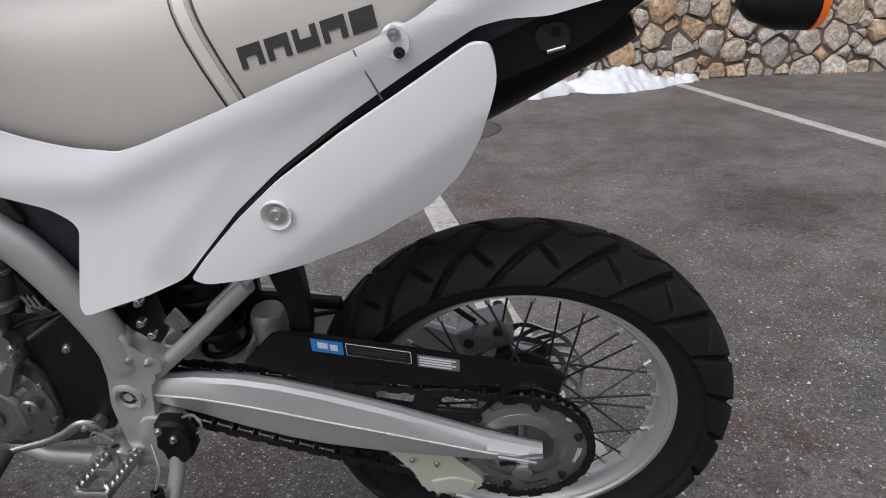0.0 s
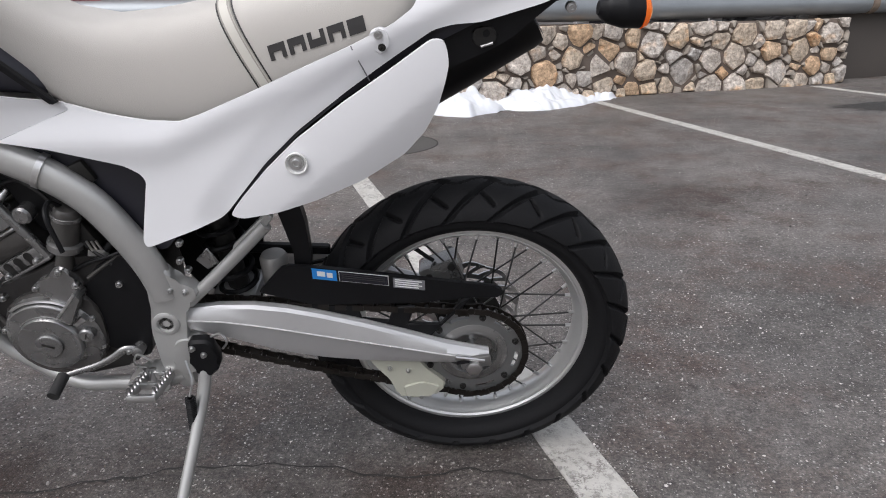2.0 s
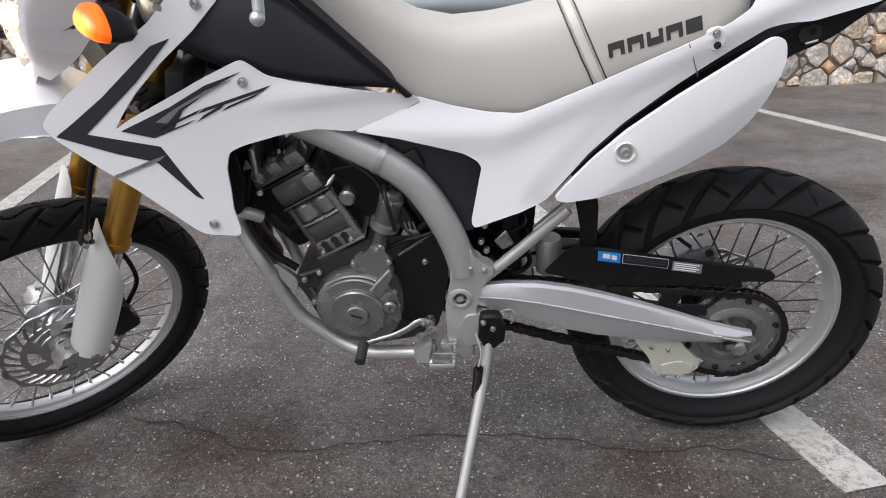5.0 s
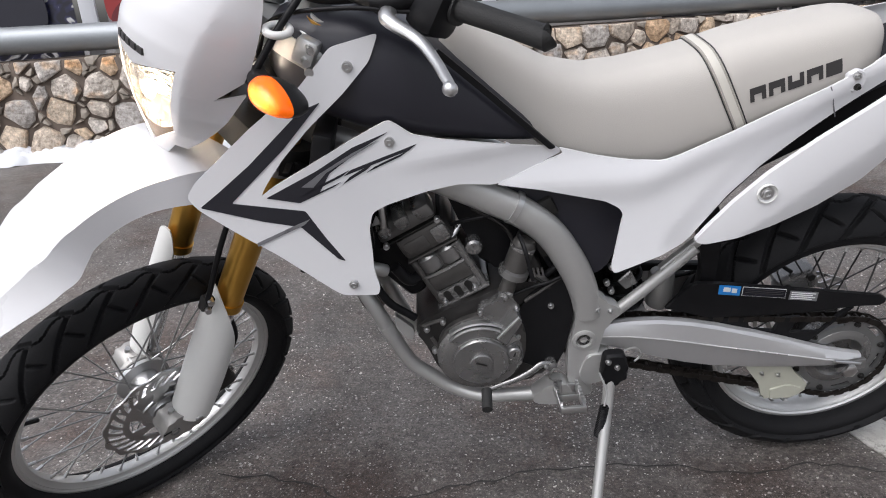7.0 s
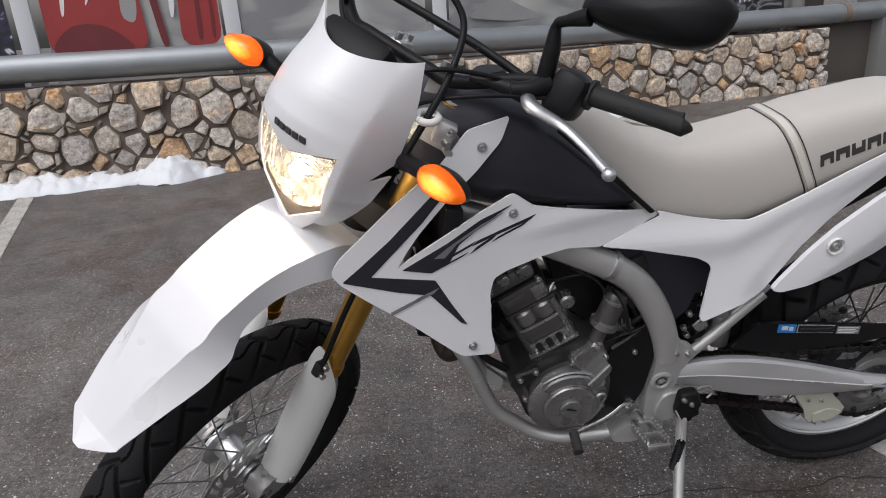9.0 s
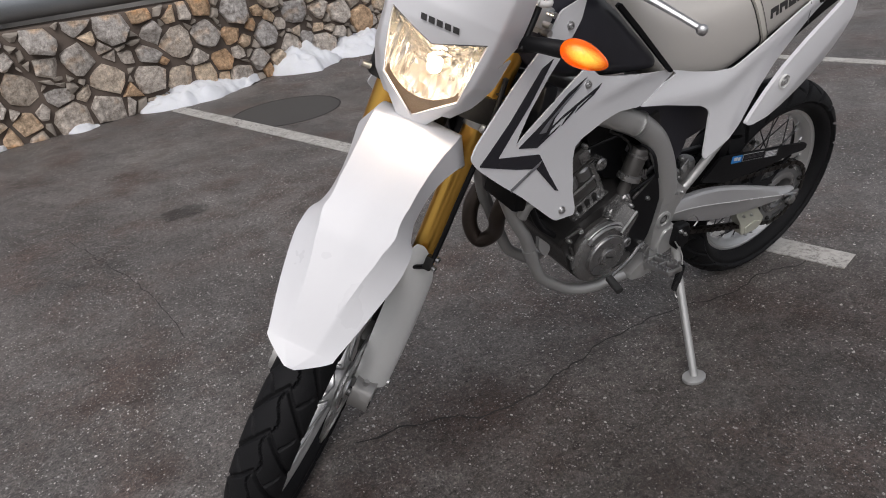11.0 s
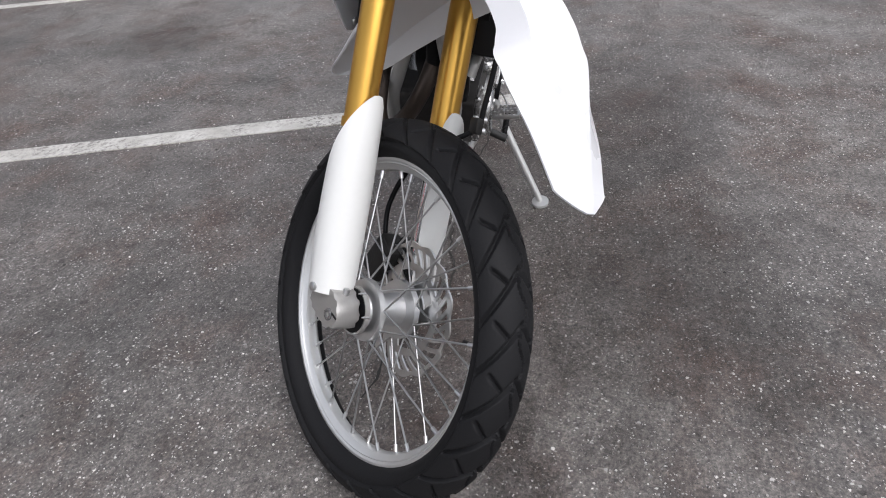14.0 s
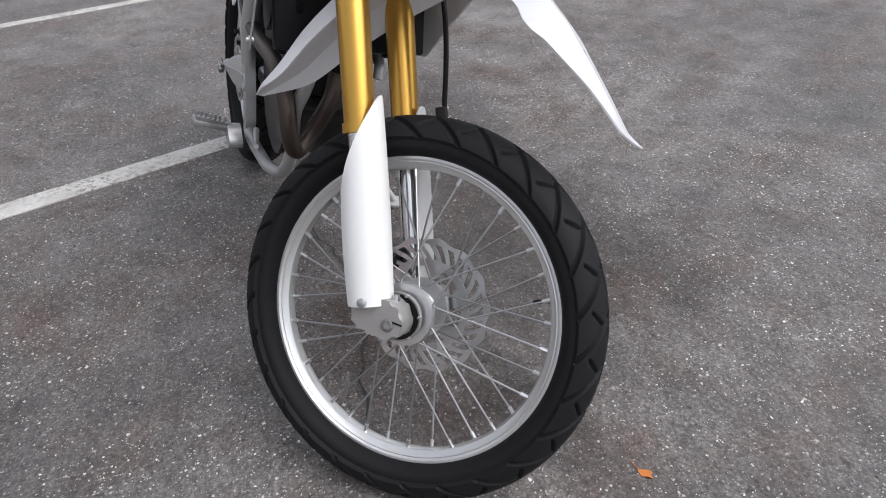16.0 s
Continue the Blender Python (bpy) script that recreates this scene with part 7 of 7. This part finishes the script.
printed(FRONT2, INKW, [(-0.56, 0.66), (-0.53, 0.66), (-0.45, 1.1), (-0.50, 1.1)], [(-0.36, 0.74), (-0.34, 0.74), (-0.22, 0.98), (-0.27, 0.98)], [(0.30, 0.60), (0.33, 0.60), (0.36, 0.78), (0.31, 0.80)])
printed(FRONT2, INKG, [(-0.10, 0.62), (0.02, 0.56), (0.06, 0.80), (-0.06, 0.92)])
printed(B4, INKG, [(-0.70, 0.42), (-0.2, 0.36), (0.30, 0.36), (-0.30, 0.62)], [(-0.74, 0.95), (0.10, 0.82), (0.12, 0.90), (-0.70, 1.08)])
printed(B5, INKR, [(-0.58, 0.36), (-0.47, 0.36), (-0.12, 0.86), (-0.02, 1.3), (-0.16, 1.3)], [(-0.36, 0.36), (-0.24, 0.36), (0.06, 0.80), (0.16, 1.3), (0.08, 1.3)], [(-0.10, 0.36), (-0.02, 0.36), (0.20, 0.72), (0.36, 1.3), (0.26, 1.3)], [(0.36, 0.52), (0.50, 0.46), (0.56, 0.78), (0.42, 0.90)])
FRONT5 = (B5[0], B5[1], B5[2], B5[3] * 1.12)
printed(FRONT5, INKR, [(-0.56, 0.92), (-0.52, 1.02), (0.30, 0.62), (0.30, 0.55)], [(-0.50, 0.60), (-0.46, 0.68), (0.02, 0.46), (0.0, 0.40)])
printed(FRONT5, INKG, [(0.24, 0.36), (0.34, 0.36), (0.38, 0.56), (0.28, 0.62)], [(-0.20, 0.98), (-0.06, 0.90), (0.0, 1.1), (-0.14, 1.2)])
FRONT6 = (B6[0], B6[1], B6[2], B6[3] * 1.12)
printed(B6, INKW, *[[(-0.20 + 0.60 * t, 0.36 + 0.04 * t), (-0.17 + 0.60 * t, 0.36 + 0.04 * t), (-0.10 + 0.45 * t, 0.90 + 0.1 * t), (-0.14 + 0.45 * t, 0.92 + 0.1 * t)] for t in (0.0, 0.12, 0.24, 0.5, 0.62, 0.9)])
printed(FRONT6, INKG, *[[(x + r * math.cos(a), z + r * math.sin(a)) for a in np.linspace(0, 6.0, 14)] for x, z, r in ((0.02, 0.62, 0.11), (0.26, 0.52, 0.08), (0.34, 0.86, 0.10))])
printed((B6[0], B6[1], B6[2], B6[3] * 1.24), INKD, *[[(x + r * math.cos(a), z + r * math.sin(a)) for a in np.linspace(0, 6.0, 14)] for x, z, r in ((0.02, 0.62, 0.075), (0.26, 0.52, 0.05), (0.34, 0.86, 0.065))])
print_shape(B3[0], B3[1], B3[3], [(-0.7, 1.05), (0.7, 0.92), (0.75, 1.02), (-0.6, 1.2)], INKD)
print_shape(B5[0], B5[1], B5[3], [(0.35, 0.36), (0.52, 0.75), (0.60, 0.36)], INKW)
print_shape(B6[0], B6[1], B6[3], [(-0.47, 0.36), (-0.40, 1.3), (-0.22, 1.3), (-0.36, 0.36)], INKW)
print_shape(B1[0], B1[1], B1[3], [(0.5, 0.36), (0.95, 0.36), (0.95, 1.5), (0.62, 1.5)], INKD)
for x in (-4.15, -2.53, -0.66, 1.09, 2.51):
    p = on_wall(wall_s(x), -0.36, 0.69)
    tagged(part("fence_post", block((0, 0, 0.95), (0.13, 0.05, 1.9), edge=0.006), POSTW, m=Matrix.Translation(p) @ pose(0, 0, 0, 0, 0, 20)), "white painted fence post behind the pipe rail", "fence post", "fence posts")

# ---- end of the wall: concrete return and painted panel ----
E0 = on_wall(WALL_AT[-1] - 0.01, -0.20)
tagged(part("wall_end", block((0.66, 0.25, 0.36), (1.7, 0.4, 0.82), edge=0.01), CONCRETE, m=Matrix.Translation(E0) @ pose(0, 0, 0, 0, 0, 22)), "dark grey concrete wall at the end of the stones", "concrete wall", kind="structure")
tagged(part("wall_east", block((2.02, 0.10, 1.45), (1.9, 0.4, 3.0), edge=0.01), PAINTGREY, m=Matrix.Translation(E0) @ pose(0, 0, 0, 0, 0, 22)), "pale grey painted wall panel", "wall", kind="structure")
tagged(part("wall_behind_fence", block((0.2, 0.75, 1.3), (1.4, 0.2, 2.6), edge=0.01), CONCRETE, m=Matrix.Translation(E0) @ pose(0, 0, 0, 0, 0, 22)), "dim grey concrete wall behind the fence", "wall", kind="structure")


# ---- dry leaf, loose grit ----
bm = bmesh.new()
vs = [bm.verts.new((0.013 * math.cos(a) * (1 + 0.3 * math.sin(5 * a)), 0.009 * math.sin(a), 0.003 + 0.003 * math.cos(3 * a))) for a in np.linspace(0, 2 * math.pi, 18, endpoint=False)]
bm.faces.new(vs)
g = bmesh.ops.extrude_face_region(bm, geom=bm.faces[:])
for v in g["geom"]:
    if isinstance(v, bmesh.types.BMVert):
        v.co.z -= 0.001
rod((0.012, 0, 0.003), (0.034, -0.012, 0.002), 0.0007, 6, bm)
LEAF_AT = (-1.583, 0.304)
tagged(part("leaf", bm, LEAF, m=pose(*LEAF_AT, 0.0, 0, 0, 40)), "small dry orange leaf lying on the asphalt", "leaf")


def grit():
    """Flat broken chips bedded in the asphalt, thicker in loose drifts."""
    rnd = random.Random(5)
    verts, faces = [], []
    while len(faces) < 200000:
        x, y = rnd.uniform(-2.9, 2.6), rnd.uniform(-0.9, 3.6)
        near = max(0.0, 1 - math.hypot(x + 0.9, y - 0.5) / 3.2)
        drift = noise.noise((x * 1.7, y * 1.7, 3.0)) + 0.6 * noise.noise((x * 5.0, y * 5.0, 7.0))
        if rnd.random() > (0.22 + 0.5 * near) * (0.55 + 0.8 * drift):
            continue
        q = rnd.random()
        r = rnd.uniform(0.0011, 0.0022) if q < 0.68 else rnd.uniform(0.0022, 0.0034) if q < 0.96 else rnd.uniform(0.0034, 0.0052)
        n, turn, long = rnd.choice((4, 5, 6)), rnd.uniform(0, 6.28), rnd.uniform(0.45, 0.95)
        c, t = math.cos(turn), math.sin(turn)
        k, h = len(verts), r * rnd.uniform(0.25, 0.7)
        tilt = rnd.uniform(-0.3, 0.3)
        ring = []
        for j in range(n):
            a = 6.283 * (j + rnd.uniform(-0.3, 0.3)) / n
            u, v = r * math.cos(a), r * long * math.sin(a)
            ring.append((x + u * c - v * t, y + u * t + v * c, u * tilt))
        verts += [(p, q_, 0.0) for p, q_, z in ring] + [(x + (p - x) * 0.72, y + (q_ - y) * 0.72, max(0.0004, h + z)) for p, q_, z in ring]
        faces.append(tuple(range(k + n, k + 2 * n)))
        faces += [(k + j, k + (j + 1) % n, k + n + (j + 1) % n, k + n + j) for j in range(n)]
    me = bpy.data.meshes.new("loose_grit")
    me.from_pydata(verts, [], faces)
    me.materials.append(GRIT)
    return new("loose_grit", me)


def grit_material():
    """Stone chips, each of its own shade from charcoal through tan to nearly white."""
    m = pbr("mixed_stone_chips", (0.5, 0.5, 0.5), 0.7, var=0.25, scale=90)
    n, l = m.node_tree.nodes, m.node_tree.links
    geo, ramp = n.new("ShaderNodeNewGeometry"), n.new("ShaderNodeValToRGB")
    l.new(geo.outputs["Random Per Island"], ramp.inputs[0])
    e = ramp.color_ramp.elements
    e[0].color, e[1].color = (0.035, 0.033, 0.031, 1), (0.78, 0.76, 0.72, 1)
    for p, c in ((0.22, (0.10, 0.095, 0.09, 1)), (0.40, (0.26, 0.235, 0.21, 1)), (0.62, (0.40, 0.385, 0.365, 1)), (0.85, (0.58, 0.56, 0.53, 1))):
        e.new(p).color = c
    l.new(ramp.outputs[0], n["Principled BSDF"].inputs["Base Color"])
    return m


GRIT = grit_material()
tagged(grit(), "pale loose grit scattered over the asphalt", "grit", kind="stuff")


# ---- stones of the wall ----
def wall_stones():
    rnd = random.Random(11)
    s0, s1 = wall_s(-6.6), WALL_AT[-1] - 0.02
    pts = []
    for tries, lo, hi in ((260, 0.125, 0.155), (900, 0.09, 0.12), (2200, 0.06, 0.08), (4500, 0.03, 0.045)):
        for _ in range(tries):
            r = rnd.uniform(lo, hi)
            s, z = rnd.uniform(s0, s1), rnd.uniform(0.03, 0.80)
            if z < wall_top(s) - 0.03 and all((s - a) ** 2 + ((z - b) * 1.3) ** 2 > (0.86 * (r + c)) ** 2 for a, b, c in pts):
                pts.append((s, z, r))
    rest = bmesh.new()
    for i, (s, z, r) in enumerate(pts):
        top = wall_top(s)
        poly = [(-0.4, -0.4), (0.4, -0.4), (0.4, 0.4), (-0.4, 0.4)]
        cuts = [((a - s), (b - z), (r * r - c * c)) for j, (a, b, c) in enumerate(pts) if j != i and abs(a - s) < 0.5]
        planes = [(dx, dz, (dx * dx + dz * dz + w) / 2 - rnd.uniform(0.005, 0.015) * math.hypot(dx, dz)) for dx, dz, w in cuts]
        planes += [(0, 1, top - z), (0, -1, z + 0.01), (1, 0, s1 - s + 0.02), (-1, 0, s - s0 + 0.1)]
        for nx, nz, lim in planes:
            cut = []
            for (ax, az), (bx, bz) in zip(poly, poly[1:] + poly[:1]):
                da, db = ax * nx + az * nz - lim, bx * nx + bz * nz - lim
                if da <= 0:
                    cut.append((ax, az))
                if da * db < 0:
                    t = da / (da - db)
                    cut.append((ax + (bx - ax) * t, az + (bz - az) * t))
            poly = cut
            if len(poly) < 3:
                break
        if len(poly) < 3:
            continue
        poly = [(x * rnd.uniform(0.88, 1.0) + rnd.uniform(-0.018, 0.018), y * rnd.uniform(0.88, 1.0) + rnd.uniform(-0.015, 0.015)) for x, y in poly]
        poly = rounded(poly, rnd.uniform(0.002, 0.009))
        ring = [p for k, p in enumerate(poly) if k % 2 == 0]
        if len(ring) < 4:
            continue
        cx, cz = sum(p[0] for p in ring) / len(ring), sum(p[1] for p in ring) / len(ring)
        if max(abs(p[0] - cx) for p in ring) < 0.02 or max(abs(p[1] - cz) for p in ring) < 0.015:
            continue
        tx, tz, bulge = rnd.uniform(-0.28, 0.28), rnd.uniform(-0.28, 0.2), rnd.uniform(0.022, 0.065)
        bm = bmesh.new()
        here = on_wall(s)
        rings = []
        for scale, out in ((1.0, -0.04), (1.0, 0.004), (0.94, bulge * 0.8), (0.7, bulge)):
            row = []
            for x, y in ring:
                jig = rnd.uniform(-0.008, 0.008) if scale < 1 else 0
                px, pz = cx + (x - cx) * scale + jig, cz + (y - cz) * scale + jig * 0.7
                row.append(bm.verts.new(on_wall(s + px, out + (tx * px + tz * pz if out > 0.005 else 0) + (rnd.uniform(-0.010, 0.010) if out > 0.005 else 0) - 0.04 * (z + pz), z + pz) - here))
            rings.append(row)
        k = len(ring)
        for a, b in zip(rings, rings[1:]):
            for j in range(k):
                bm.faces.new((a[j], a[(j + 1) % k], b[(j + 1) % k], b[j]))
        bm.faces.new(rings[-1])
        out_dir = (on_wall(s, 1.0) - here).normalized()
        along = Vector((-out_dir.y, out_dir.x, 0))
        for _ in range(3):
            nrm = (out_dir + along * rnd.uniform(-0.75, 0.75) + Vector((0, 0, rnd.uniform(-0.6, 0.75)))).normalized()
            reach = max(v.co.dot(nrm) for v in bm.verts)
            at = nrm * (reach - rnd.uniform(0.004, 0.020))
            bmesh.ops.bisect_plane(bm, geom=bm.verts[:] + bm.edges[:] + bm.faces[:], plane_co=at, plane_no=nrm, clear_outer=True)
        corners = [v.co.copy() for v in bm.verts]
        bm.free()
        bm = bmesh.new()
        hull = bmesh.ops.convex_hull(bm, input=[bm.verts.new(c) for c in corners])
        bmesh.ops.delete(bm, geom=list({v for v in hull["geom_interior"] + hull["geom_unused"] if isinstance(v, bmesh.types.BMVert)}), context="VERTS")
        if r < 0.05:
            bm.transform(Matrix.Translation(here))
            joined(rest, bm)
        else:
            part("stone", bm, STONE, wall, m=Matrix.Translation(here), sharp=11)
    tagged(part("chinking_stone", rest, CHINK, wall, sharp=11), "small stones wedged between the large ones", kind="stuff")


wall_stones()
